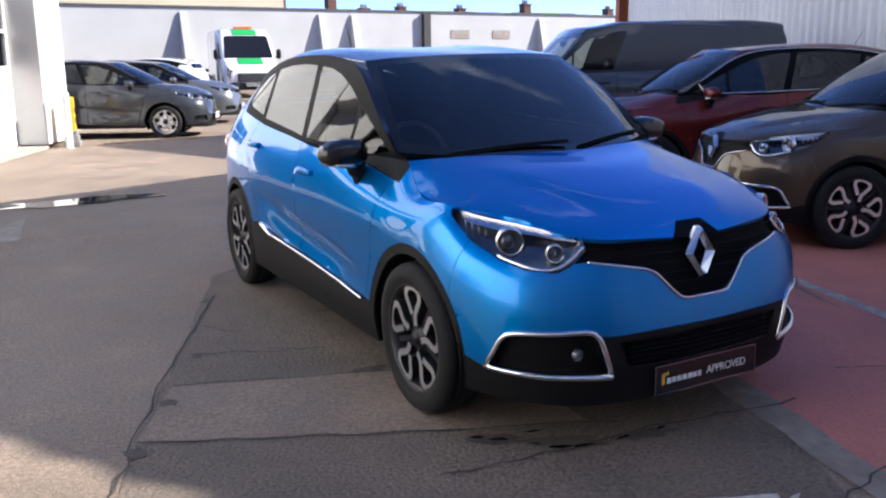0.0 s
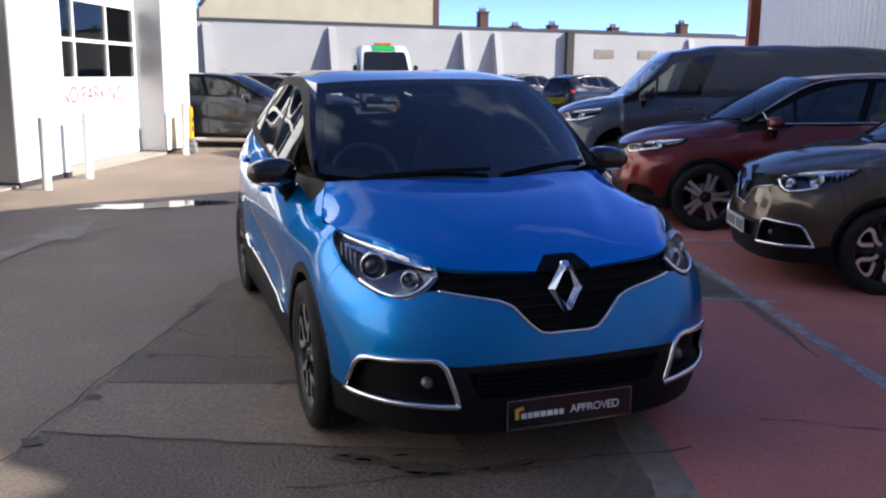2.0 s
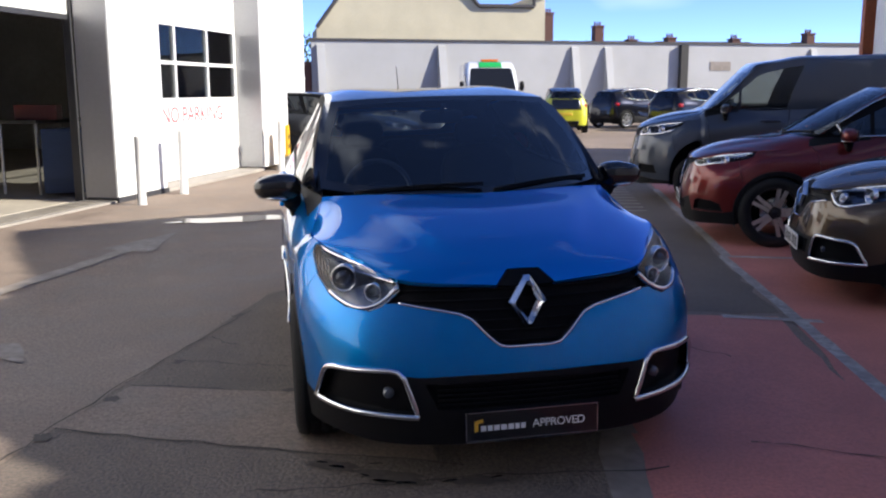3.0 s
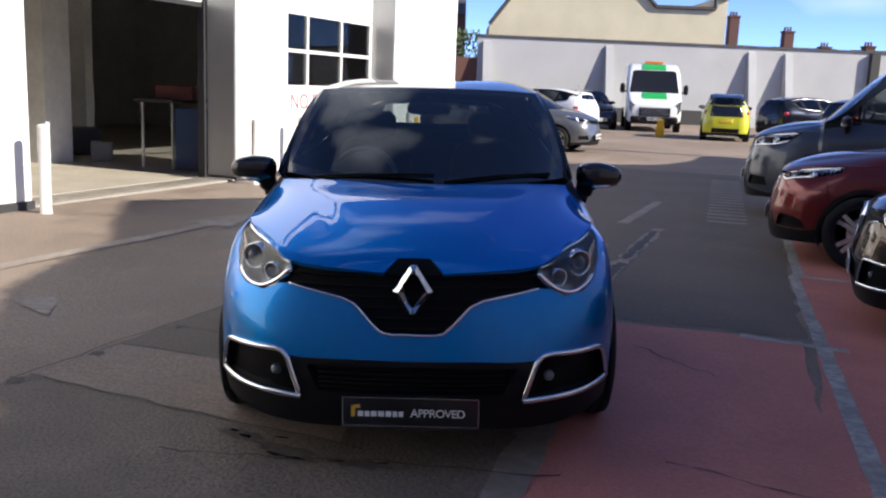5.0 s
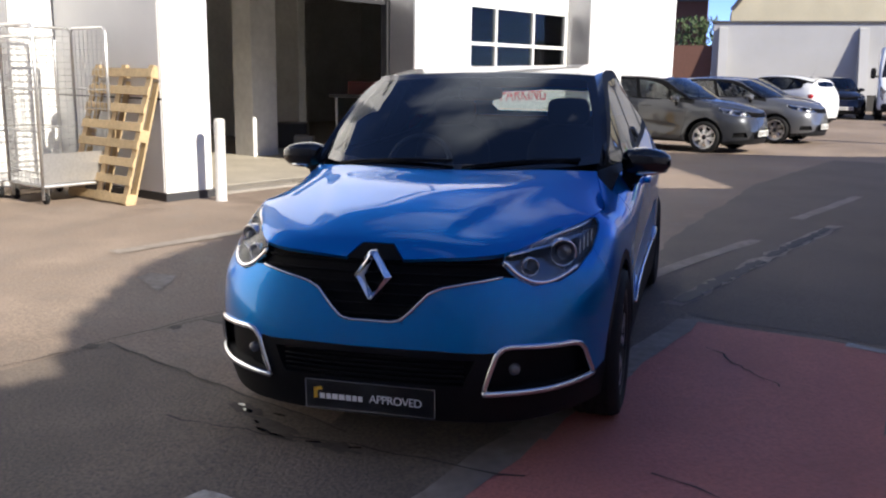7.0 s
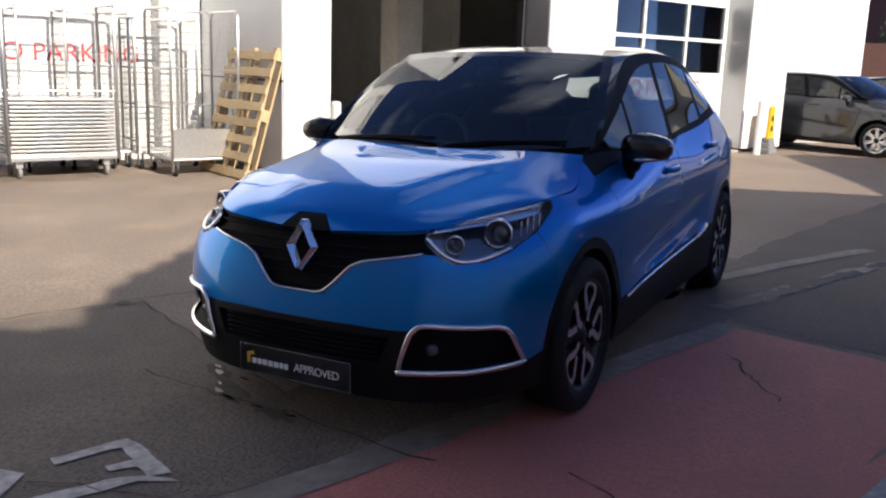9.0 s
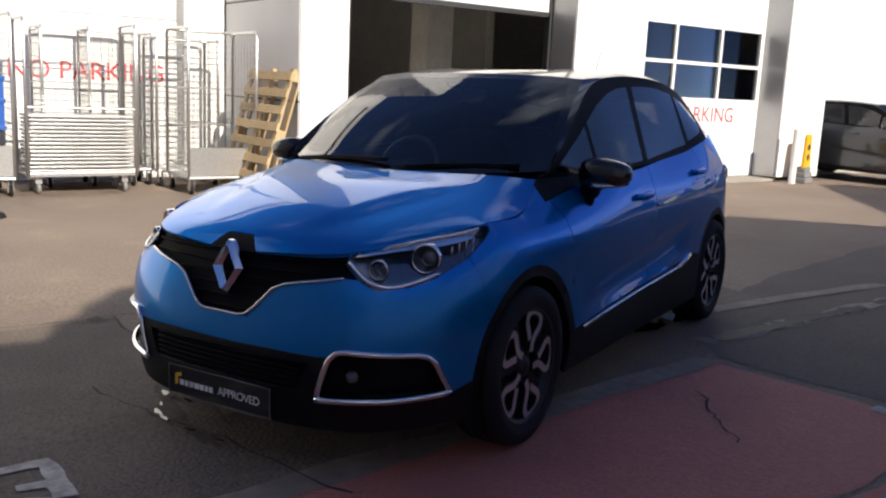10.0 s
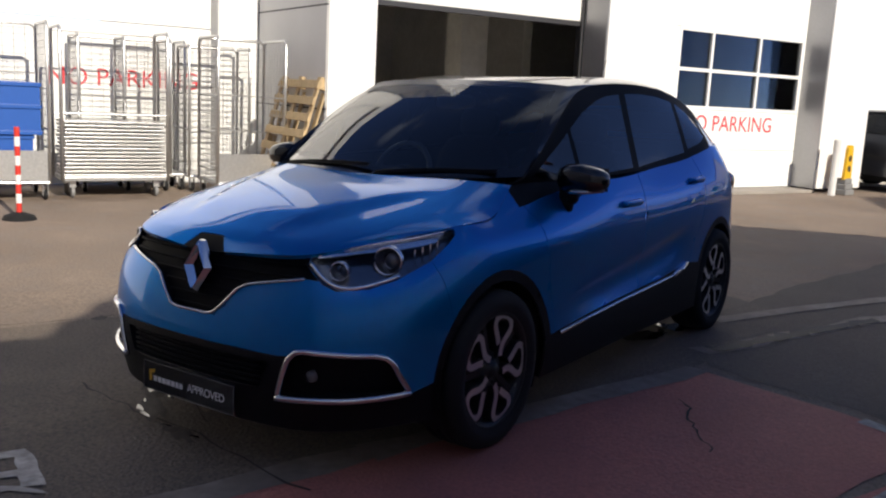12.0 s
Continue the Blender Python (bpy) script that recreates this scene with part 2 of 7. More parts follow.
BODY_Z = [
    [0.19, 0.19, 0.19, 0.2, 0.21, 0.21, 0.21, 0.21, 0.21, 0.21, 0.21, 0.22, 0.23, 0.24, 0.24, 0.24],
    [0.33, 0.33, 0.33, 0.33, 0.33, 0.34, 0.34, 0.34, 0.33, 0.34, 0.36, 0.38, 0.38, 0.38, 0.38, 0.38],
    [0.50, 0.50, 0.50, 0.50, 0.50, 0.51, 0.51, 0.51, 0.50, 0.51, 0.53, 0.55, 0.56, 0.56, 0.56, 0.56],
    [0.66, 0.66, 0.66, 0.665, 0.67, 0.68, 0.68, 0.68, 0.68, 0.69, 0.71, 0.73, 0.75, 0.75, 0.75, 0.75],
    [0.765, 0.765, 0.775, 0.79, 0.80, 0.83, 0.84, 0.86, 0.88, 0.90, 0.93, 0.95, 0.96, 0.96, 0.96, 0.96],
    [0.795, 0.808, 0.824, 0.868, 0.892, 0.915, 0.925, 1.04, 1.05, 1.065, 1.105, 1.165, 1.175, 1.17, 1.16, 1.16],
]


def body_patch(ns=190, nl=40):
    levels = [level(x, y, z) for x, y, z in zip(BODY_X, BODY_Y, BODY_Z)]
    flip = np.array([-1, 1, 1])
    levels = [np.r_[p[3:0:-1] * flip, p, p[-2:-5:-1] * flip] for p in levels]
    steps = np.mean([np.linalg.norm(np.diff(p, axis=0), axis=1) for p in levels], axis=0)
    t = np.r_[0, np.cumsum(steps)]
    along = [cubic(t, p, np.linspace(t[3], t[-4], ns)) for p in levels]
    grid = np.array(along)
    gap = np.mean(np.linalg.norm(np.diff(grid, axis=0), axis=2), axis=1)
    k = np.r_[0, np.cumsum(gap)]
    flat = cubic(k, grid.reshape(len(levels), -1), np.linspace(0, k[-1], nl))
    s = flat.reshape(nl, ns, 3)
    s[:, 0, 0] = s[:, -1, 0] = 0
    # the hollow pressed into the lower doors, with a crease above it that climbs to the rear
    y, z = s[..., 1], s[..., 2]
    drop = 0.56 + 0.075 * (y - 0.5) + 0.03 * (y - 0.5) ** 2 - z
    ease = lambda v: np.clip(v, 0, 1) ** 2 * (3 - 2 * np.clip(v, 0, 1))
    s[..., 0] -= 0.026 * ease(drop / 0.07) * ease(1 - (drop - 0.07) / 0.16) * ease((y - 0.42) / 0.5) * ease((2.15 - y) / 0.35)
    return s, t


RAIL = [(0.738, 0.37, 1.07), (0.702, 0.66, 1.262), (0.64, 0.99, 1.442), (0.607, 1.3, 1.497), (0.595, 1.8, 1.512), (0.58, 2.3, 1.483), (0.558, 2.7, 1.413), (0.53, 2.98, 1.34)]


def upper_patches():
    """Hood, windscreen, roof, tailgate and side glass area as patches."""
    out = {}
    p5 = level(BODY_X[-1], BODY_Y[-1], BODY_Z[-1])
    front = half_curve(p5[0:4], 22)
    side = curve(p5[3:8], 30)
    cowl = half_curve([(0, 0.11, 1.052), (0.3, 0.145, 1.055), (0.55, 0.235, 1.052), (0.70, 0.33, 1.04)], 22)
    mid = curve([(0, -0.757, 0.795), (0, -0.715, 0.843), (0, -0.63, 0.888), (0, -0.45, 0.945), (0, -0.2, 1.002), (0, 0.11, 1.052)], 30)
    # the dip at the shut line's rear end stays near the edge
    plain = curve([p5[3], p5[4], p5[5], p5[7]], 30)
    hood = coons(front, cowl, mid, plain, 0.012)
    hood = hood + (np.linspace(0, 1, 22) ** 9)[:, None, None] * (side - plain)[None]
    # the raised middle of the hood, between two creases that spread towards the windscreen
    ease = lambda v: np.clip(v, 0, 1) ** 2 * (3 - 2 * np.clip(v, 0, 1))
    x, y = np.abs(hood[..., 0]), hood[..., 1]
    hood[..., 2] += 0.013 * ease((0.27 + 0.36 * (y + 0.7) - x) / 0.07) * ease((y + 0.70) / 0.25) * ease((0.02 + 0.25 * x - y) / 0.3)
    out["hood"] = hood
    n = 26
    low = half_curve([(0, 0.125, 1.048), (0.3, 0.165, 1.052), (0.58, 0.285, 1.062), (0.715, 0.42, 1.072)], 20)
    head = half_curve([(0, 0.94, 1.498), (0.3, 0.955, 1.494), (0.5, 0.98, 1.486), (0.597, 1.0, 1.478)], 20)
    wmid = curve([(0, 0.125, 1.048), (0, 0.53, 1.295), (0, 0.94, 1.498)], n)
    wside = curve([(0.715, 0.42, 1.072), (0.668, 0.68, 1.282), (0.597, 1.0, 1.478)], n)
    out["windscreen"] = coons(low, head, wmid, wside)
    tail = half_curve([(0, 2.98, 1.43), (0.3, 2.97, 1.42), (0.5, 2.95, 1.385), (0.53, 2.94, 1.36)], 20)
    rmid = curve([(0, 0.94, 1.498), (0, 1.3, 1.532), (0, 1.75, 1.542), (0, 2.3, 1.522), (0, 2.98, 1.43)], 40)
    rside = curve([(0.597, 1.0, 1.478), (0.575, 1.35, 1.511), (0.567, 1.8, 1.522), (0.553, 2.3, 1.492), (0.53, 2.94, 1.36)], 40)
    out["roof"] = coons(head, tail, rmid, rside)
    out["pillar"] = coons(np.array([wside[0], curve(RAIL, 66)[0]]), np.array([rside[-1], curve(RAIL, 66)[-1]]), np.r_[wside, rside[1:]], curve(RAIL, 65))
    belt = curve(p5[7:13], 65)
    out["side"] = coons(np.linspace(belt[0], np.array(RAIL[0]), 14), np.linspace(belt[-1], np.array(RAIL[-1]), 14), belt, curve(RAIL, 65))
    tg_low = half_curve(p5[12:16][::-1], 20)
    tg_side = np.linspace(np.array([0.53, 2.98, 1.34]), p5[12], 10)
    tg_mid = np.linspace(np.array([0, 2.98, 1.43]), p5[15], 10)
    out["tailgate"] = coons(half_curve([(0, 2.98, 1.43), (0.3, 2.985, 1.415), (0.53, 2.98, 1.34)], 20), tg_low, tg_mid, tg_side)
    return out

# ---- panels: the shell is cut along its shut lines, lamps and windows ----
def inside(loop, u, v):
    hit = False
    for (a, b), (c, d) in zip(loop, loop[1:] + loop[:1]):
        if (b > v) != (d > v) and u < (c - a) * (v - b) / (d - b) + a:
            hit = not hit
    return hit


def arc(cu, cv, r, a0, a1, n):
    return [(cu + r * math.cos(radians(a0 + (a1 - a0) * i / n)), cv + r * math.sin(radians(a0 + (a1 - a0) * i / n))) for i in range(n + 1)]


def slice_loop(bm, loop, axes, test):
    """Cuts the faces along a closed loop given in two axes, where test(centre) holds."""
    i, j = axes
    us, vs = [p[0] for p in loop], [p[1] for p in loop]
    lo_u, hi_u, lo_v, hi_v = min(us), max(us), min(vs), max(vs)

    def span(f):
        c = [v.co for v in f.verts]
        return min(p[i] for p in c), max(p[i] for p in c), min(p[j] for p in c), max(p[j] for p in c)

    near = set()
    for f in bm.faces:
        a, b, c, d = span(f)
        if a <= hi_u and b >= lo_u and c <= hi_v and d >= lo_v and test(f.calc_center_median()):
            near.add(f)
    for (a, b), (c, d) in zip(loop, loop[1:] + loop[:1]):
        if abs(a - c) + abs(b - d) < 1e-6:
            continue
        co, no = Vector((0, 0, 0)), Vector((0, 0, 0))
        co[i], co[j] = a, b
        no[i], no[j] = d - b, a - c
        sel = []
        for f in near:
            p, q, r, s = span(f)
            if p <= max(a, c) + 1e-4 and q >= min(a, c) - 1e-4 and r <= max(b, d) + 1e-4 and s >= min(b, d) - 1e-4:
                sel.append(f)
        if not sel:
            continue
        geom = list({v for f in sel for v in f.verts}) + list({e for f in sel for e in f.edges}) + sel
        res = bmesh.ops.bisect_plane(bm, geom=geom, dist=1e-5, plane_co=co, plane_no=no.normalized())
        near = {f for f in near if f.is_valid} | {g for g in res["geom"] if isinstance(g, bmesh.types.BMFace)}


def split(grid, rules, start):
    """Cuts a patch by rules (name, loop, axes, test); returns a dict of name -> (points, faces)."""
    bm = bmesh.new()
    grid_faces(bm, grid)
    for _, loop, axes, test in rules:
        slice_loop(bm, loop, axes, test)
    groups = {}
    for f in bm.faces:
        c = f.calc_center_median()
        name = start
        for nm, loop, (i, j), test in rules:
            if test(c) and inside(loop, c[i], c[j]):
                name = nm
        groups.setdefault(name, []).append(f)
    out = {}
    for nm, faces in groups.items():
        ids, pts, fs = {}, [], []
        for f in faces:
            row = []
            for v in f.verts:
                if v not in ids:
                    ids[v] = len(pts)
                    pts.append(tuple(v.co))
                row.append(ids[v])
            fs.append(row)
        out[nm] = (pts, fs)
    bm.free()
    return out


def panel(pts, faces, mirror, groove=0.003, sink=0.007, thick=0.0):
    """A panel with rolled-in edges, as (points, faces): the half as it is, its mirror image, or both joined."""
    bm = bmesh.new()
    vs = [bm.verts.new(p) for p in pts]
    for f in faces:
        try:
            bm.faces.new([vs[k] for k in f])
        except ValueError:
            pass
    if mirror == "both":
        bmesh.ops.mirror(bm, geom=bm.verts[:] + bm.edges[:] + bm.faces[:], axis="X", merge_dist=2e-4)
    bmesh.ops.remove_doubles(bm, verts=bm.verts[:], dist=1.2e-3)
    bmesh.ops.recalc_face_normals(bm, faces=bm.faces[:])
    bm.normal_update()
    mid = Vector((0.0, 1.25, 0.6))
    out = sum((f.normal.dot(f.calc_center_median() - mid) * f.calc_area() for f in bm.faces))
    if out < 0:
        bmesh.ops.reverse_faces(bm, faces=bm.faces[:])
        bm.normal_update()
    if groove:
        rim = [e for e in bm.edges if e.is_boundary]
        pull = {}
        for e in rim:
            f = e.link_faces[0]
            way = (e.verts[1].co - e.verts[0].co)
            inw = f.normal.cross(way).normalized()
            if inw.dot(f.calc_center_median() - e.verts[0].co) < 0:
                inw = -inw
            for v in e.verts:
                pull[v] = pull.get(v, Vector()) + inw * way.length
        down = {v: v.normal.copy() for v in pull}
        foot = {v: bm.verts.new(v.co - down[v] * sink) for v in pull}
        for v, p in pull.items():
            if p.length > 1e-9:
                v.co += p.normalized() * groove
        lip = {v: bm.verts.new(v.co) for v in pull}
        for e in rim:
            f = e.link_faces[0]
            p, q = e.verts
            for l in f.loops:
                if l.edge == e:
                    p, q = l.vert, l.link_loop_next.vert
            try:
                bm.faces.new((lip[q], lip[p], foot[p], foot[q]))
            except ValueError:
                pass
    bm.verts.index_update()
    res = (np.array([tuple(v.co) for v in bm.verts]), [[v.index for v in f.verts] for f in bm.faces])
    bm.free()
    return res


FRONT = lambda c: c.y < -0.1
NOSE = lambda c: c.y < -0.5
SIDE = lambda c: c.x > 0.6 and -0.6 < c.y < 3.1
ANY = lambda c: True
XZ, YZ = (0, 2), (1, 2)

DESIGNS = {
    "crossover": {
        "lamp": [(0.478, 0.787), (0.497, 0.85), (0.60, 0.93), (0.69, 0.93), (0.745, 0.905), (0.772, 0.90), (0.777, 0.86), (0.768, 0.80), (0.73, 0.745), (0.68, 0.718), (0.595, 0.709), (0.545, 0.73)],
        "grille": [(-0.01, 0.572), (0.08, 0.574), (0.118, 0.581), (0.155, 0.612), (0.222, 0.683), (0.27, 0.704), (0.34, 0.718), (0.485, 0.744), (0.53, 0.74), (0.478, 0.787), (0.495, 0.9), (-0.01, 0.9)],
        "notch": [(-0.01, 0.7), (0.118, 0.7), (0.118, 0.795), (0.062, 0.85), (-0.01, 0.851)],
        "fog": [(0.80, 0.338), (0.772, 0.452), (0.757, 0.478), (0.735, 0.488), (0.535, 0.498), (0.505, 0.492), (0.48, 0.466), (0.431, 0.316), (0.66, 0.324)],
        "dark": [(-0.01, 0.474), (0.25, 0.475), (0.43, 0.47), (0.482, 0.474), (0.43, 0.312), (0.66, 0.32), (0.80, 0.334), (0.87, 0.388), (1.0, 0.40), (1.0, 0.0), (-0.01, 0.0)],
        "intake": [(-0.01, 0.345), (0.36, 0.345), (0.405, 0.445), (-0.01, 0.452)],
    },
    "suv": {
        "lamp": [(0.40, 0.775), (0.42, 0.9), (0.60, 0.95), (0.815, 0.97), (0.80, 0.88), (0.78, 0.83), (0.70, 0.785), (0.60, 0.755), (0.45, 0.745)],
        "grille": [(-0.01, 0.60), (0.14, 0.60), (0.17, 0.62), (0.27, 0.745), (0.40, 0.78), (0.42, 0.9), (-0.01, 0.9)],
        "notch": [(-0.01, 0.7), (0.02, 0.7), (0.02, 0.80), (-0.01, 0.80)],
        "fog": [(0.80, 0.33), (0.79, 0.40), (0.75, 0.43), (0.64, 0.44), (0.60, 0.42), (0.57, 0.33)],
        "dark": [(-0.01, 0.40), (0.3, 0.40), (0.50, 0.45), (0.55, 0.32), (0.80, 0.32), (0.87, 0.36), (1.0, 0.38), (1.0, 0.0), (-0.01, 0.0)],
        "intake": [(-0.01, 0.30), (0.36, 0.30), (0.40, 0.39), (-0.01, 0.39)],
    },
    "hatch": {
        "lamp": [(0.44, 0.775), (0.45, 0.9), (0.60, 0.95), (0.80, 0.97), (0.79, 0.87), (0.785, 0.79), (0.70, 0.745), (0.55, 0.73), (0.46, 0.735)],
        "grille": [(-0.01, 0.70), (0.3, 0.705), (0.45, 0.735), (0.44, 0.9), (-0.01, 0.9)],
        "notch": [(-0.01, 0.7), (0.02, 0.7), (0.02, 0.80), (-0.01, 0.80)],
        "fog": [(0.78, 0.33), (0.77, 0.42), (0.60, 0.43), (0.55, 0.33)],
        "dark": [(-0.01, 0.44), (0.42, 0.44), (0.50, 0.30), (0.80, 0.25), (1.0, 0.24), (1.0, 0.0), (-0.01, 0.0)],
        "intake": [(-0.01, 0.30), (0.36, 0.30), (0.40, 0.42), (-0.01, 0.42)],
    },
}
SILL = {"crossover": 0.0, "suv": -0.03, "hatch": -0.16}
WINDOWS = {
    "quarter_light": [(0.46, 1.072), (0.62, 1.165), (0.80, 1.258), (0.80, 1.058), (0.60, 1.05)],
    "front_window": [(0.835, 1.06), (0.835, 1.276), (1.0, 1.352), (1.2, 1.412), (1.36, 1.44), (1.52, 1.452), (1.385, 1.078)],
    "rear_window": [(1.465, 1.08), (1.60, 1.456), (1.8, 1.462), (2.05, 1.453), (2.29, 1.428), (2.19, 1.135)],
    "rear_quarter_window": [(2.26, 1.155), (2.35, 1.418), (2.5, 1.378), (2.62, 1.30), (2.63, 1.22), (2.52, 1.19)],
}
SHELLS = {}


def shell(design):
    """All panels of one design in the car's own space, made once."""
    if design in SHELLS:
        return SHELLS[design]
    d = DESIGNS[design]
    k = SILL[design]
    body_rules = [
        ("fender", [(-0.335, 0.775), (-0.30, 0.6), (-0.2, 0.1), (0.48, 0.1), (0.47, 0.36), (0.41, 0.6), (0.345, 0.88), (0.30, 0.965), (0.27, 1.2), (-0.345, 1.2)], YZ, SIDE),
        ("front_door", [(0.27, 1.2), (0.30, 0.965), (0.345, 0.88), (0.41, 0.6), (0.47, 0.36), (0.48, 0.26), (1.395, 0.26), (1.40, 0.8), (1.425, 1.2)], YZ, SIDE),
        ("rear_door", [(1.425, 1.2), (1.40, 0.8), (1.395, 0.26), (2.03, 0.26), (2.06, 0.45), (2.14, 0.62), (2.25, 0.75), (2.30, 0.9), (2.24, 1.3)], YZ, SIDE),
        ("rear_bumper", [(2.90, 0.1), (2.95, 0.62), (3.1, 0.70), (3.5, 0.72), (3.5, 0.1)], YZ, lambda c: c.y > 2.5),
        ("sail", [(0.275, 0.955), (0.30, 1.1), (0.80, 1.1), (0.80, 1.025), (0.60, 1.005), (0.45, 0.985)], YZ, SIDE),
        ("grille", d["grille"], XZ, NOSE),
        ("dark", d["dark"], XZ, FRONT),
        ("intake", d["intake"], XZ, NOSE),
        ("fog", d["fog"], XZ, FRONT),
        ("lamp", d["lamp"], XZ, FRONT),
        ("fender", [(-0.165, 1.2), (-0.165, 0.93), (-0.215, 0.86), (-0.215, 0.80), (0.1, 0.80), (0.1, 1.2)], YZ, SIDE),
        ("cladding", [(0.3, 0.0), (0.3, 0.385 + k), (0.53, 0.402 + k), (1.2, 0.437 + k), (1.7, 0.464 + k), (1.95, 0.494 + k), (2.1, 0.505 + k), (2.3, 0.48 + k), (2.4, 0.0)], YZ, SIDE),
        ("cladding", [(2.8, 0.0), (2.8, 0.42 + k), (3.05, 0.43 + k), (3.5, 0.43 + k), (3.5, 0.0)], YZ, lambda c: c.y > 2.5),
        ("cladding", arc(0.02, 0.325, 0.405 if design != "hatch" else 0.372, 0, 360, 40), YZ, SIDE),
        ("cladding", arc(2.606, 0.325, 0.405 if design != "hatch" else 0.372, 0, 360, 40), YZ, SIDE),
        ("gone", arc(0.01, 0.325, 0.362, 0, 360, 40), YZ, SIDE),
        ("gone", arc(2.606, 0.325, 0.362, 0, 360, 40), YZ, SIDE),
    ]
    raw = {"body": split(body_patch()[0], body_rules, "front_bumper")}
    up = upper_patches()
    raw["hood"] = split(up["hood"], [("notch", d["notch"], XZ, lambda c: c.y < -0.6)], "hood")
    raw["side"] = split(up["side"], [(n, w, YZ, ANY) for n, w in WINDOWS.items()] + [("c_pillar", [(2.45, 1.0), (2.70, 1.2), (2.70, 1.29), (2.78, 1.33), (3.1, 1.30), (3.1, 1.0)], YZ, ANY)], "door_frame")
    raw["tailgate"] = split(up["tailgate"], [("rear_screen", [(-0.01, 1.21), (0.40, 1.22), (0.44, 1.27), (0.40, 1.36), (-0.01, 1.38)], XZ, ANY)], "tailgate")
    raw["windscreen"] = split(up["windscreen"], [("frit", [(-0.01, 0.9), (0.95, 0.9), (0.95, 1.6), (-0.01, 1.6)], XZ, ANY), ("glass", [(-0.01, 1.072), (0.3, 1.078), (0.55, 1.093), (0.672, 1.112), (0.622, 1.31), (0.56, 1.45), (0.3, 1.468), (-0.01, 1.474)], XZ, ANY)], "frit")
    raw["roof"] = {"roof": split(up["roof"], [], "roof")["roof"]}
    raw["pillar"] = {"pillar": split(up["pillar"], [], "pillar")["pillar"]}
    # the rear part of the body that no rule has named belongs to the rear wing
    pts, fs = raw["body"].pop("front_bumper")
    front, rear = [], []
    for f in fs:
        (rear if np.mean([pts[q][1] for q in f]) > 1.0 else front).append(f)
    raw["body"]["front_bumper"] = (pts, front)
    raw["body"]["rear_wing"] = (pts, rear)
    made = {}
    for patch, groups in raw.items():
        for nm, (pts, fs) in groups.items():
            if nm == "gone":
                continue
            used = sorted({q for f in fs for q in f})
            re = {q: n for n, q in enumerate(used)}
            pts2, fs2 = [pts[q] for q in used], [[re[q] for q in f] for f in fs]
            joined = nm in ("front_bumper", "grille", "dark", "intake", "notch", "hood", "roof", "tailgate", "rear_screen", "frit", "glass", "rear_bumper", "rear_wing")
            g, s = (0.0035, 0.014)
            if nm in ("glass", "frit", "rear_screen") or nm in WINDOWS:
                g, s = 0.0, 0.0
            if nm in ("door_frame", "sail", "c_pillar", "dark", "fog", "lamp", "pillar", "roof", "tailgate"):
                g, s = 0.0, 0.0
            if nm in ("front_bumper", "fender", "cladding", "rear_wing", "rear_bumper"):
                g, s = 0.0015, 0.008
            if nm in ("grille", "intake", "notch"):
                g, s = 0.0, 0.0
            if joined:
                made[nm] = [panel(pts2, fs2, "both", g, s)]
            else:
                near = panel(pts2, fs2, "near", g, s)
                made[nm] = [near, (near[0] * np.array([-1.0, 1, 1]), [f[::-1] for f in near[1]])]
    SHELLS[design] = made
    return made


class Skin:
    """The uncut body, to lay trim on: front_y gives the nose's y at (x, z), side_x the flank's x at (y, z)."""
    def __init__(self):
        s, _ = body_patch(150, 44)
        q = [s[:-1, :-1], s[1:, :-1], s[1:, 1:], s[:-1, 1:]]
        q = [a.reshape(-1, 3) for a in q]
        self.tri = np.concatenate([np.stack([q[0], q[1], q[2]], 1), np.stack([q[0], q[2], q[3]], 1)])

    def meet(self, axes, u, v, pick):
        i, j = axes
        k = 3 - i - j
        t = self.tri
        a, b, c = t[:, 0], t[:, 1], t[:, 2]
        d = (b[:, j] - c[:, j]) * (a[:, i] - c[:, i]) + (c[:, i] - b[:, i]) * (a[:, j] - c[:, j])
        d = np.where(np.abs(d) < 1e-12, 1e-12, d)
        p = ((b[:, j] - c[:, j]) * (u - c[:, i]) + (c[:, i] - b[:, i]) * (v - c[:, j])) / d
        q = ((c[:, j] - a[:, j]) * (u - c[:, i]) + (a[:, i] - c[:, i]) * (v - c[:, j])) / d
        ok = (p >= -1e-6) & (q >= -1e-6) & (p + q <= 1 + 1e-6)
        if not ok.any():
            return None
        w = p * a[:, k] + q * b[:, k] + (1 - p - q) * c[:, k]
        return float(pick(w[ok]))

    def front_y(self, x, z):
        y = self.meet((0, 2), abs(x), z, np.min)
        return y if y is not None else -0.5

    def side_x(self, y, z):
        x = self.meet((1, 2), y, z, np.max)
        return x if x is not None else 0.86


SKIN = Skin()

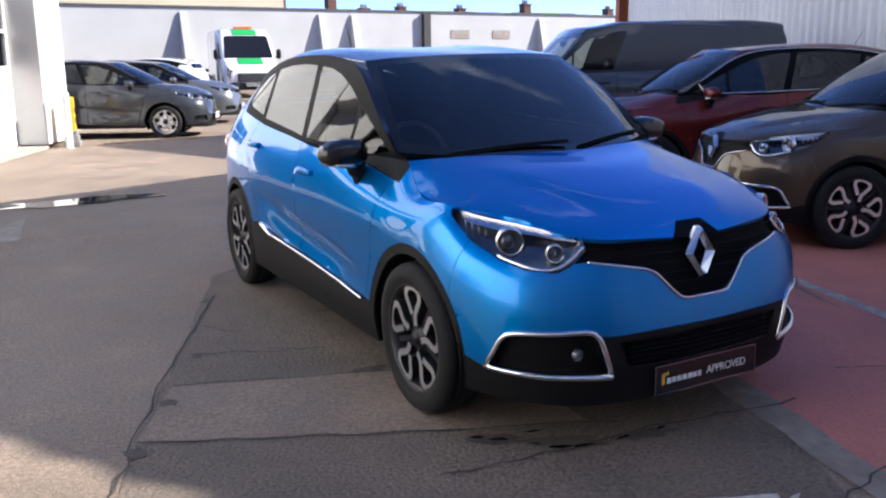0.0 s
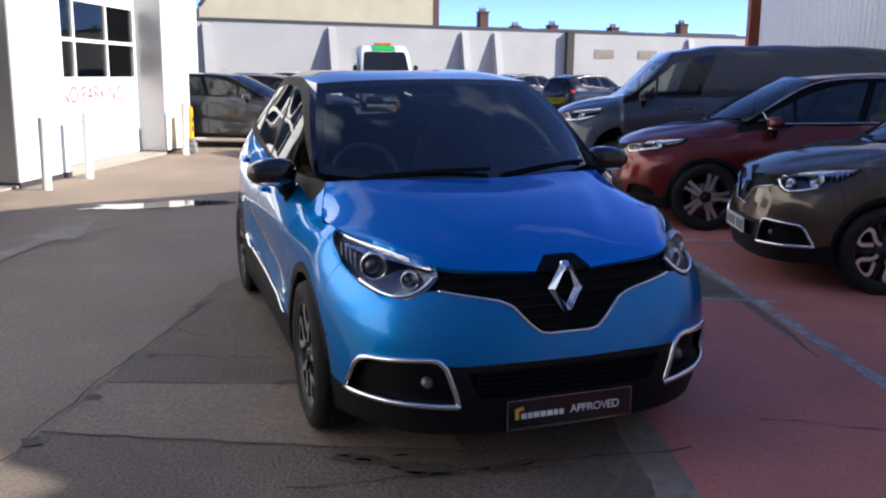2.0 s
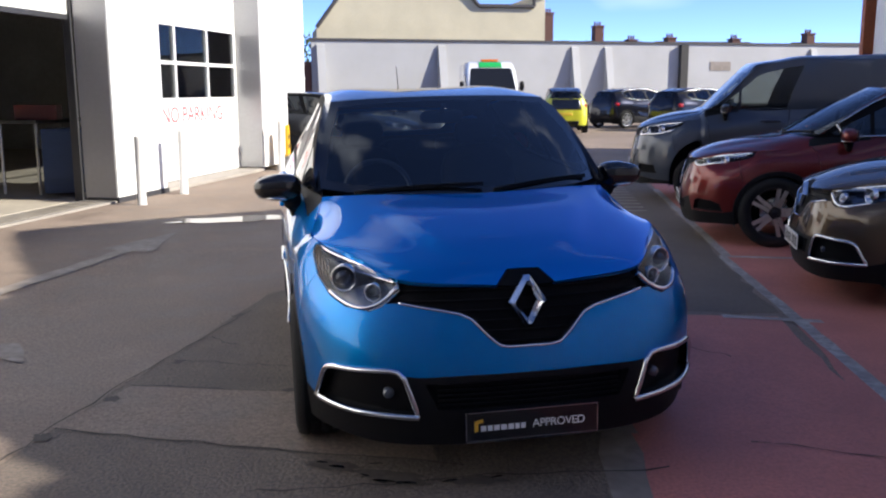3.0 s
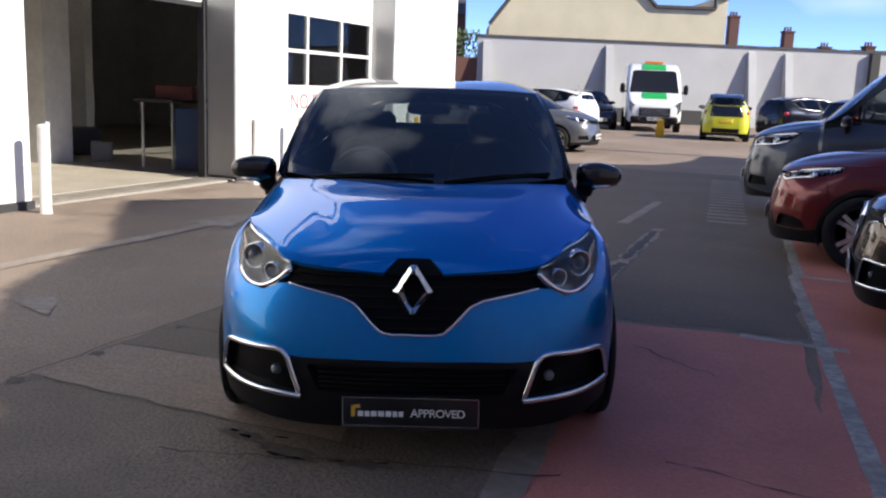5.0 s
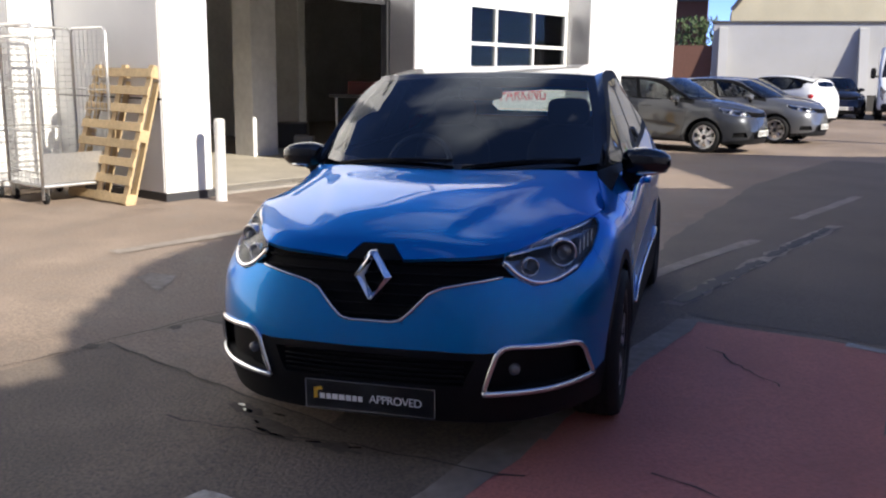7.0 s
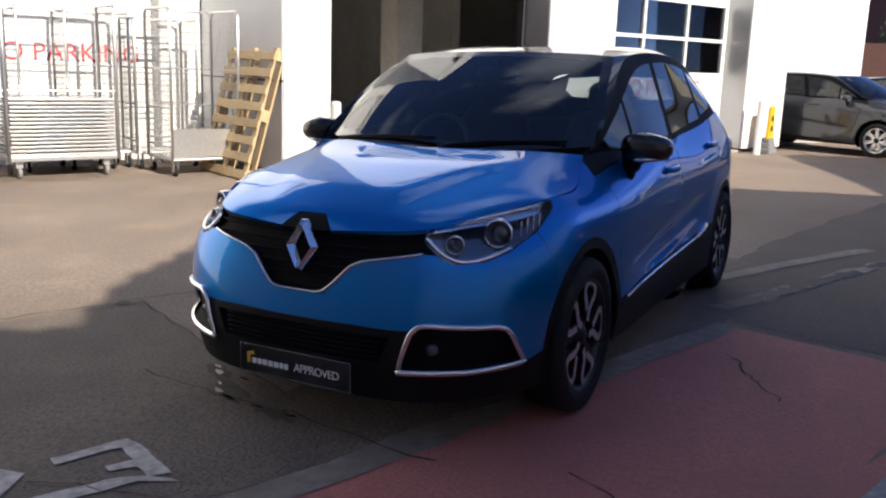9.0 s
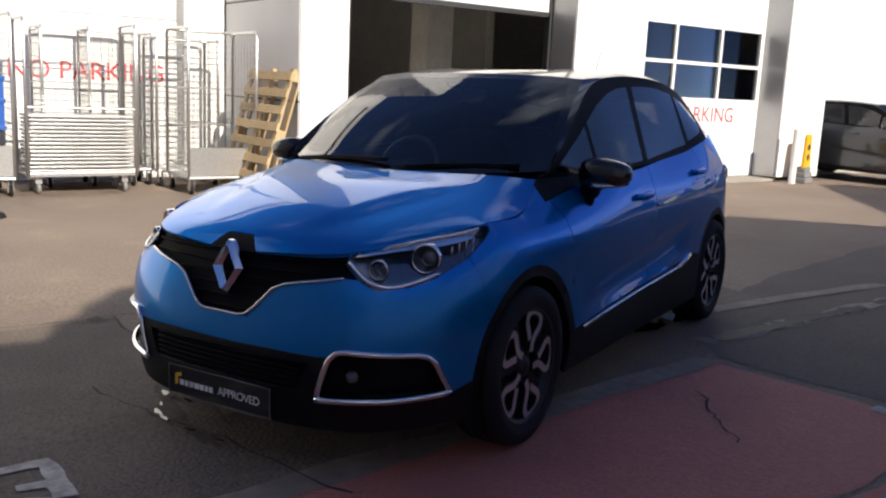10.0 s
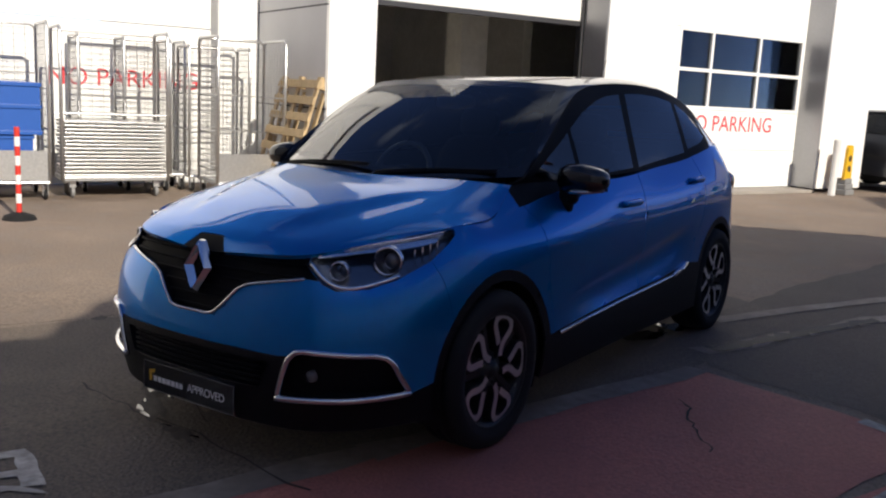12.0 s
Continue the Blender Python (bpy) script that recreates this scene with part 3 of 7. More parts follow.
# ---- wheels ----
def band(bm, pts, width, x0, x1):
    """A flat bar of even width along points (y, z), from x0 to x1 in depth."""
    p = [Vector(q) for q in pts]
    left, right = [], []
    for i, q in enumerate(p):
        way = (p[min(i + 1, len(p) - 1)] - p[max(i - 1, 0)]).normalized()
        side = Vector((-way.y, way.x)) * width / 2
        left.append(q + side)
        right.append(q - side)
    hi = [[bm.verts.new((x1, v.x, v.y)) for v in row] for row in (left, right)]
    lo = [[bm.verts.new((x0, v.x, v.y)) for v in row] for row in (left, right)]
    for i in range(len(p) - 1):
        bm.faces.new((hi[0][i], hi[0][i + 1], hi[1][i + 1], hi[1][i]))
        bm.faces.new((hi[0][i], lo[0][i], lo[0][i + 1], hi[0][i + 1]))
        bm.faces.new((hi[1][i], hi[1][i + 1], lo[1][i + 1], lo[1][i]))
    bm.faces.new((hi[0][0], hi[1][0], lo[1][0], lo[0][0]))
    bm.faces.new((hi[0][-1], lo[0][-1], lo[1][-1], hi[1][-1]))
    return bm


WHEELS = {}


def wheel_meshes(style, r):
    """Meshes of a wheel about the x axis, outer face towards +x: tyre, rim, spokes, machined faces, hub cap, disc."""
    key = (style, r)
    if key in WHEELS:
        return WHEELS[key]
    rr = r * 0.725
    out = []
    bm = bmesh.new()
    lathe(bm, [(rr - 0.012, -0.09), (rr + 0.01, -0.102), (r - 0.05, -0.108), (r - 0.012, -0.096), (r - 0.001, -0.07), (r - 0.001, -0.052), (r - 0.008, -0.05), (r - 0.008, -0.042), (r, -0.04), (r, -0.004), (r - 0.008, -0.002), (r - 0.008, 0.004), (r, 0.006), (r, 0.04), (r - 0.008, 0.042), (r - 0.008, 0.05), (r - 0.001, 0.052), (r - 0.001, 0.07), (r - 0.012, 0.096), (r - 0.05, 0.108), (rr + 0.03, 0.107), (rr + 0.01, 0.1), (rr - 0.012, 0.088)], 48)
    out.append(("tyre", bm, RUBBER, "black rubber tyre with a grooved tread"))
    bm = bmesh.new()
    lathe(bm, [(rr - 0.028, -0.085), (rr - 0.03, 0.03), (rr - 0.022, 0.075), (rr - 0.008, 0.092), (rr, 0.095), (rr + 0.004, 0.09), (rr + 0.002, 0.08)], 48)
    out.append(("rim", bm, ALLOY_DARK if style != "silver" else ALLOY, ""))
    face = bmesh.new()
    core = bmesh.new()
    if style == "petal":
        for k in range(5):
            a = 2 * math.pi * k / 5 + 0.3
            def at(rad, deg):
                t = a + radians(deg)
                return (rad * math.cos(t), rad * math.sin(t))
            loop = [at(0.062, -24), at(0.10, -16), at(0.145, -22), at(rr - 0.04, -25), at(rr - 0.018, -18), at(rr - 0.012, -6), at(rr - 0.018, 6), at(rr - 0.04, 12), at(0.145, 8), at(0.105, 0)]
            pts = curve([(*p, 0) for p in loop], 30)[:, :2]
            band(face, pts, 0.027, 0.062, 0.085)
            band(core, pts, 0.038, 0.03, 0.0835)
            band(core, [at(0.05, 30), at(rr - 0.01, 27)], 0.026, 0.02, 0.062)
    elif style == "five":
        for k in range(5):
            a = 2 * math.pi * k / 5 + 0.2
            def at(rad, deg):
                t = a + radians(deg)
                return (rad * math.cos(t), rad * math.sin(t))
            for s in (-1, 1):
                band(face, [at(0.06, s * 20), at(0.13, s * 9), at(rr - 0.012, s * 9)], 0.036, 0.05, 0.086)
            band(core, [at(0.05, 0), at(rr - 0.01, 0)], 0.06, 0.02, 0.06)
    else:
        for k in range(7):
            a = 2 * math.pi * k / 7
            for s in (-6, 6):
                t0, t1 = a + radians(s * 2), a + radians(s)
                band(face, [(0.05 * math.cos(t0), 0.05 * math.sin(t0)), ((rr - 0.012) * math.cos(t1), (rr - 0.012) * math.sin(t1))], 0.018, 0.04, 0.082)
        rod(core, (0.0, 0, 0), (0.05, 0, 0), 0.07, 20)
    out.append(("spoke_face", face, ALLOY, "machined silver spoke faces"))
    out.append(("spoke_core", core, ALLOY_DARK, ""))
    bm = bmesh.new()
    lathe(bm, [(0.0, 0.088), (0.026, 0.086), (0.03, 0.08), (0.034, 0.07), (0.07, 0.062), (0.078, 0.03)], 28)
    for k in range(5):
        t = 2 * math.pi * k / 5
        rod(bm, (0.06, 0.052 * math.cos(t), 0.052 * math.sin(t)), (0.072, 0.052 * math.cos(t), 0.052 * math.sin(t)), 0.008, 8)
    out.append(("hub_cap", bm, ALLOY_DARK, ""))
    bm = bmesh.new()
    lathe(bm, [(0.0, -0.01), (0.135, -0.01), (0.138, 0.0), (0.135, 0.01), (0.0, 0.01)], 32)
    box(bm, -0.03, 0.035, 0.06, 0.16, -0.05, 0.05)
    out.append(("brake_disc", bm, SATIN, "brushed steel brake disc"))
    done = []
    for nm, bm, m, lab in out:
        bmesh.ops.recalc_face_normals(bm, faces=bm.faces[:])
        me = bpy.data.meshes.new(nm)
        bm.to_mesh(me)
        bm.free()
        me.materials.append(m)
        if nm in ("tyre", "rim", "hub_cap"):
            me.shade_smooth()
        done.append((nm, me, lab))
    WHEELS[key] = done
    return done


def add_wheels(root, warp, style, r, x=0.775):
    for sx in (1, -1):
        for y in (0.0, 2.606):
            c = warp(np.array([[sx * x, y, 0.325]]))[0]
            w = new("wheel")
            w.parent = root
            w.empty_display_size = 0.1
            w.matrix_local = pose(c[0], c[1], r + 0.001, (17 if y else 63) * sx, 0, 0 if sx > 0 else 180)
            for nm, me, lab in wheel_meshes(style, r):
                ob = new(nm, me)
                ob.parent = w
                if lab:
                    tagged(ob, lab)

# ---- a whole car out of the panels ----
LAMP_DARK = mat("lamp bezel", (0.2, 0.205, 0.22), 0.2, 0.95)
LAMP_GREY = mat("lamp reflector", (0.9, 0.91, 0.94), 0.16, 1.0)
BULB = mat("projector glass", (0.10, 0.11, 0.13), 0.03, 0.4, coat=1.0)
RED_LENS = mat("red lamp lens", (0.35, 0.01, 0.012), 0.12, coat=1.0)
PLATE_BLACK = mat("black show plate", (0.008, 0.008, 0.009), 0.2, coat=0.3)
PLATE_WHITE = mat("white number plate", (0.75, 0.75, 0.72), 0.4, grain=0.1)
PLATE_YELLOW = mat("yellow number plate", (0.7, 0.5, 0.04), 0.4, grain=0.1)
INK = mat("dark ink", (0.015, 0.015, 0.016), 0.5)
INK_WHITE = mat("white lettering", (0.8, 0.8, 0.8), 0.4)
INK_GOLD = mat("gold lettering", (0.75, 0.42, 0.04), 0.35)


def as_mesh(name, pts, faces, material, parent, warp, label="", smooth=True):
    me = bpy.data.meshes.new(name)
    me.from_pydata([tuple(p) for p in warp(np.asarray(pts, float))], [], faces)
    if smooth:
        me.shade_smooth()
    me.materials.append(material)
    ob = new(name, me)
    ob.parent = parent
    if label:
        tagged(ob, label)
    return ob


def warped(name, bm, material, parent, warp, label="", smooth=False):
    pts = np.array([tuple(v.co) for v in bm.verts])
    new_pts = warp(pts)
    for v, p in zip(bm.verts, new_pts):
        v.co = p
    return part(name, bm, material, parent, label, smooth)


def tray(pts, faces, depth, lift=0.0):
    """A recess behind a panel: its shape pushed in by depth along y and to the middle, with walls up to the rim."""
    bm = bmesh.new()
    vs = [bm.verts.new(p) for p in pts]
    for f in faces:
        bm.faces.new([vs[k] for k in f])
    bm.normal_update()
    n = {v: v.normal.copy() for v in bm.verts}
    rim = [e for e in bm.edges if e.is_boundary]
    top = {}
    for e in rim:
        for v in e.verts:
            if v not in top:
                top[v] = bm.verts.new(v.co - n[v] * lift)
    for v in vs:
        v.co -= n[v] * depth
    for e in rim:
        a, b = e.verts
        bm.faces.new((a, b, top[b], top[a]))
    bmesh.ops.recalc_face_normals(bm, faces=bm.faces[:])
    return bm


def blob(bm, c, h, p=2.6, m=None, seg=20):
    """A rounded block (superellipsoid) about c with half sizes h."""
    made = bmesh.ops.create_uvsphere(bm, u_segments=seg, v_segments=seg // 2 + 2, radius=1.0)["verts"]
    for v in made:
        q = v.co
        s = (abs(q.x) ** p + abs(q.y) ** p + abs(q.z) ** p) ** (1 / p)
        q = q / max(s, 1e-6)
        v.co = Vector((q.x * h[0], q.y * h[1], q.z * h[2]))
    bmesh.ops.transform(bm, matrix=Matrix.Translation(c) @ (m or Matrix.Identity(4)), verts=made)
    return bm


def text_mesh(name, text, size, material, parent, m, extrude=0.0006, label="", spread=1.0):
    cu = bpy.data.curves.new(name, "FONT")
    cu.body, cu.size, cu.extrude, cu.align_x, cu.align_y = text, size, extrude, "CENTER", "CENTER"
    cu.space_character = spread
    tmp = bpy.data.objects.new(name, cu)
    scene.collection.objects.link(tmp)
    dg = bpy.context.evaluated_depsgraph_get()
    me = bpy.data.meshes.new_from_object(tmp.evaluated_get(dg))
    bpy.data.objects.remove(tmp)
    me.materials.clear()
    me.materials.append(material)
    ob = new(name, me)
    ob.parent = parent
    ob.matrix_local = m
    if label:
        tagged(ob, label)
    return ob


def along_front(loop, out=0.004, n=60, closed=True):
    """A smooth-cornered line of (x, z) laid on the nose."""
    pts = [Vector((x, 0, z)) for x, z in loop]
    if closed:
        pts = pts + pts[:1]
    t = np.r_[0, np.cumsum([(b - a).length for a, b in zip(pts, pts[1:])])]
    res = []
    for s in np.linspace(0, t[-1], n + 1)[: n if closed else n + 1]:
        x, z = float(np.interp(s, t, [p.x for p in pts])), float(np.interp(s, t, [p.z for p in pts]))
        res.append(Vector((x, SKIN.front_y(x, z) - out, z)))
    return res


def mirror_x(pts):
    return [Vector((-p[0], p[1], p[2])) for p in pts]


def dress_nose(root, parts, d, warp, bright, fog_trim):
    """Grille, emblem, trim lines, lamps and intake."""
    (pts, faces), = parts["grille"]
    g = warped("grille", tray(pts, faces, 0.022), GRILLE_BLACK, root, warp, "gloss black front grille", True)
    (pts, faces), = parts["notch"]
    as_mesh("emblem_surround", pts, faces, GRILLE_BLACK, g, warp)
    low = [p for p in d["grille"] if p[1] < 0.76 and p[0] < 0.52]
    zs = np.linspace(min(p[1] for p in low) + 0.02, 0.785, 6)
    for z in zs:
        half = float(np.interp(z, [p[1] for p in low], [p[0] for p in low])) - 0.015
        row = [(x, SKIN.front_y(x, z) + 0.013, z) for x in np.linspace(-half, half, 25)]
        bm = bmesh.new()
        tube(bm, row, 0.0045, 6)
        warped("slat", bm, GRILLE_BLACK, g, warp, "", True)
    line = [p for p in low if p[0] >= 0.0]
    half = along_front(line, 0.003, 40, closed=False)
    bm = bmesh.new()
    tube(bm, mirror_x(half)[::-1] + half, 0.0062, 8)
    warped("chrome_strip", bm, bright, root, warp, "slim chrome line under the grille", True)
    for side in (0, 1):
        pts, faces = parts["lamp"][side]
        h = warped("headlamp", tray(pts, faces, 0.05, 0.006), LAMP_DARK, root, warp, "clear headlamp with chrome reflectors", True)
        as_mesh("lens", pts, faces, LENS, h, warp, "clear plastic lamp lens")
        s = 1 if pts[:, 0].mean() > 0 else -1
        lamp = d["lamp"]
        lower = [p for p in lamp if p[1] < 0.80]
        for x, z, r, deep in ((0.572, 0.772, 0.034, 0.010), (0.672, 0.803, 0.052, 0.014)):
            y = SKIN.front_y(x, z)
            turn = Matrix.Translation((s * x, y + deep, z)) @ pose(0, 0, 0, 0, 0, -90 + s * 24) @ Matrix.Diagonal((-1, 1, 1, 1))
            bm = bmesh.new()
            lathe(bm, [(r * 0.52, 0.03), (r * 0.74, 0.02), (r * 0.9, 0.004), (r * 0.97, -0.002), (r * 1.03, 0.0), (r * 1.07, 0.03)], 28, turn)
            warped("reflector_bowl", bm, LAMP_GREY, h, warp, "chrome reflector bowl", True)
            bm = bmesh.new()
            blob(bm, (s * x, y + deep + 0.024, z), (r * 0.6, r * 0.45, r * 0.6), 2.0, None, 16)
            warped("projector", bm, BULB, h, warp, "", True)
        # faceted bright wedge at the inner tip and a row of upright ribs at the outer end
        for x0, x1, z0, z1 in ((0.497, 0.532, 0.748, 0.80), (0.534, 0.548, 0.742, 0.81)):
            y = SKIN.front_y((x0 + x1) / 2, (z0 + z1) / 2) + 0.022
            bm = bmesh.new()
            prism(bm, [(s * x0, (z0 + z1) / 2), (s * (x0 + x1) / 2, z0), (s * x1, z0 + 0.012), (s * x1, z1), (s * (x0 + x1) / 2, z1 - 0.004)], 0.02, Matrix(((1, 0, 0, 0), (0, 0, -1, y + 0.02), (0, 1, 0, 0), (0, 0, 0, 1))) @ pose(0, 0, 0, 0, s * 20, 0))
            warped("facet", bm, LAMP_GREY, h, warp)
        for i in range(4):
            x, z = 0.722 + 0.011 * i, 0.812 + 0.009 * i
            y = SKIN.front_y(x, z)
            bm = bmesh.new()
            rod(bm, (s * x, y + 0.016, z - 0.026), (s * x, y + 0.020, z + 0.03), 0.0032, 6)
            warped("rib", bm, LAMP_GREY, h, warp)
        row = [Vector((s * (p[0] * 0.965 + 0.022), SKIN.front_y(p[0] * 0.965 + 0.022, p[1] + 0.012) + 0.006, p[1] + 0.012)) for p in lower]
        row.sort(key=lambda p: abs(p.x))
        bm = bmesh.new()
        tube(bm, [tuple(p) for p in curve([tuple(p) for p in row], 24)], 0.0095, 6)
        warped("light_strip", bm, LAMP_GREY, h, warp, "bright running-light strip", True)
        edge = curve([(BODY_X[-1][k], BODY_Y[-1][k], BODY_Z[-1][k]) for k in (2, 3, 4, 5)], 40)
        edge = [(s * (p[0] + 0.002), p[1] - 0.004, p[2] - 0.008) for p in edge if 0.49 < p[0] < 0.742]
        bm = bmesh.new()
        tube(bm, edge, 0.007, 6)
        warped("chrome_edge", bm, LAMP_GREY, h, warp, "thin bright edge along the lamp", True)
        bm = bmesh.new()
        rows = []
        for i, p in enumerate(edge):
            w = 0.012 + 0.022 * min(1.0, i / (0.6 * len(edge)))
            rows.append([(p[0], p[1] + 0.006, p[2] - 0.004)] + [(p[0], SKIN.front_y(p[0], p[2] - w * k) + 0.006 + 0.006 * k, p[2] - w * k) for k in (0.5, 1.0)])
        grid_faces(bm, np.array(rows))
        bmesh.ops.recalc_face_normals(bm, faces=bm.faces[:])
        warped("reflector_strip", bm, LAMP_GREY, h, warp, "", True)
        pts, faces = parts["fog"][side]
        f = warped("fog_recess", tray(pts, faces, 0.035), GRILLE_BLACK, root, warp, "", True)
        bm = bmesh.new()
        x, z = 0.535, 0.40
        y = SKIN.front_y(x, z)
        lathe(bm, [(0.0, -0.004), (0.016, -0.002), (0.022, 0.004), (0.025, 0.02)], 20, Matrix.Translation((s * x, y + 0.02, z)) @ pose(0, 0, 0, 0, 0, 90))
        warped("fog_lamp", bm, BULB, f, warp, "round fog lamp", True)
        if fog_trim:
            ring = along_front(d["fog"], 0.006, 72)
            if s < 0:
                ring = mirror_x(ring)
            bm = bmesh.new()
            tube(bm, ring, 0.0115, 8, closed=True)
            foot = along_front([(p[0], p[1]) for p in (d["fog"][-2], d["fog"][-1], d["fog"][0])], 0.010, 24, closed=False)
            if s < 0:
                foot = mirror_x(foot)
            tube(bm, foot, 0.013, 8)
            warped("fog_surround", bm, bright, f, warp, "chrome fog-lamp surround", True)
    (pts, faces), = parts["intake"]
    k = warped("lower_intake", tray(pts, faces, 0.03), GRILLE_BLACK, root, warp, "", True)
    z0, z1 = min(p[1] for p in d["intake"]), max(p[1] for p in d["intake"])
    for z in np.linspace(z0 + 0.015, z1 - 0.015, 5):
        bm = bmesh.new()
        tube(bm, [(x, SKIN.front_y(x, z) + 0.012, z) for x in np.linspace(-0.36, 0.36, 17)], 0.005, 6)
        warped("slat", bm, GRILLE_BLACK, k, warp, "", True)


def diamond_emblem(root, warp, scale=1.0):
    z, y = 0.737, SKIN.front_y(0, 0.737) - 0.006
    outer = [(-0.012, 0.088), (0.012, 0.088), (0.071, 0.0), (0.012, -0.088), (-0.012, -0.088), (-0.071, 0.0)]
    inner = [(0, 0.058), (0.0, 0.058), (0.031, 0.0), (0.0, -0.058), (0.0, -0.058), (-0.031, 0.0)]
    bm = bmesh.new()
    rows = []
    ridge = [((a[0] + b[0]) / 2, (a[1] + b[1]) / 2) for a, b in zip(outer, inner)]
    for loop, k, dep in ((outer, 1.0, 0.014), (outer, 0.985, 0.0), (ridge, 1.0, -0.02), (inner, 1.0, 0.006), (inner, 0.98, 0.014)):
        rows.append([bm.verts.new((x * k * scale, y + dep + (v * k) * 0.18, z + v * k * scale)) for x, v in loop])
    for a, b in zip(rows, rows[1:]):
        for i in range(6):
            j = (i + 1) % 6
            q = [a[i], a[j], b[j], b[i]]
            if len({tuple(round(c, 6) for c in v.co) for v in q}) > 2:
                try:
                    bm.faces.new(q)
                except ValueError:
                    pass
    bmesh.ops.remove_doubles(bm, verts=bm.verts[:], dist=1e-6)
    bmesh.ops.recalc_face_normals(bm, faces=bm.faces[:])
    warped("emblem", bm, CHROME, root, warp, "chrome diamond-shaped emblem")


def cabin(root, warp, wheel_side):
    """What shows through the glass: dashboard, seats, steering wheel, mirror."""
    bm = bmesh.new()
    row = []
    for x, yy, z in ((0.69, 0.45, 1.03), (0.58, 0.34, 1.04), (0.3, 0.23, 1.035), (0, 0.19, 1.03)):
        row.append((x, yy, z))
    full = [(-x, y, z) for x, y, z in row[:-1]] + row[::-1]
    a = [bm.verts.new(p) for p in full]
    b = [bm.verts.new((x * 0.98, 0.78, 0.985 + (0.05 if x * wheel_side > 0.15 and abs(x) < 0.6 else 0.0))) for x, y, z in full]
    c = [bm.verts.new((x * 0.96, 0.86, 0.60)) for x, y, z in full]
    for p, q in ((a, b), (b, c)):
        for i in range(len(p) - 1):
            bm.faces.new((p[i], p[i + 1], q[i + 1], q[i]))
    warped("dashboard", bm, CABIN, root, warp, "dark plastic dashboard", True)
    bm = bmesh.new()
    box(bm, -0.74, 0.74, 0.3, 2.95, 0.30, 0.36)
    box(bm, -0.70, 0.70, 2.5, 2.9, 0.36, 0.85, bevel=0.03)
    warped("cabin_floor", bm, CABIN, root, warp)
    cx = 0.36 * wheel_side
    sw = new("steering_wheel")
    sw.parent = root
    sw.matrix_local = pose(*warp(np.array([[cx, 0.92, 0.985]]))[0], 66, 0, 0)
    bm = bmesh.new()
    tube(bm, [(0.18 * math.cos(t), 0.18 * math.sin(t), 0) for t in np.linspace(0, 2 * math.pi, 33)[:-1]], 0.015, 8, closed=True)
    part("wheel_rim", bm, CABIN_GREY, sw, "", True)
    bm = bmesh.new()
    blob(bm, (0, 0, -0.015), (0.075, 0.06, 0.02))
    for t in (0, math.pi, -math.pi / 2):
        rod(bm, (0, 0, -0.01), (0.175 * math.cos(t), 0.175 * math.sin(t), 0), 0.013, 8)
    part("boss", bm, CABIN, sw, "", True)
    for x in (-0.36, 0.36):
        st = new("front_seat")
        st.parent = root
        st.matrix_local = Matrix.Translation(Vector(warp(np.array([[x, 1.25, 0.36]]))[0]))
        bm = bmesh.new()
        blob(bm, (0, 0, 0.2), (0.25, 0.27, 0.1), 4)
        part("cushion", bm, SEAT, st, "", True)
        bm = bmesh.new()
        blob(bm, (0, 0.33, 0.5), (0.24, 0.085, 0.33), 4, pose(0, 0, 0, -14))
        part("backrest", bm, SEAT, st, "", True)
        bm = bmesh.new()
        blob(bm, (0, 0.44, 0.90), (0.13, 0.05, 0.085), 4, pose(0, 0, 0, -8))
        rod(bm, (-0.06, 0.42, 0.76), (-0.06, 0.43, 0.88), 0.007)
        rod(bm, (0.06, 0.42, 0.76), (0.06, 0.43, 0.88), 0.007)
        part("headrest", bm, SEAT, st, "", True)
    rs = new("rear_seat")
    rs.parent = root
    rs.matrix_local = Matrix.Translation(Vector(warp(np.array([[0, 2.15, 0.36]]))[0]))
    bm = bmesh.new()
    blob(bm, (0, 0, 0.2), (0.62, 0.26, 0.1), 6)
    blob(bm, (0, 0.3, 0.46), (0.62, 0.08, 0.28), 6, pose(0, 0, 0, -16))
    part("bench", bm, SEAT, rs, "", True)
    for x in (-0.38, 0, 0.38):
        bm = bmesh.new()
        blob(bm, (x, 0.42, 0.76), (0.12, 0.045, 0.06), 4)
        part("headrest", bm, SEAT, rs, "", True)
    bm = bmesh.new()
    blob(bm, (0, 0.90, 1.385), (0.12, 0.02, 0.036), 4)
    rod(bm, (0, 0.89, 1.40), (0, 0.86, 1.447), 0.012)
    warped("rear_view_mirror", bm, CABIN_GREY, root, warp, "", True)


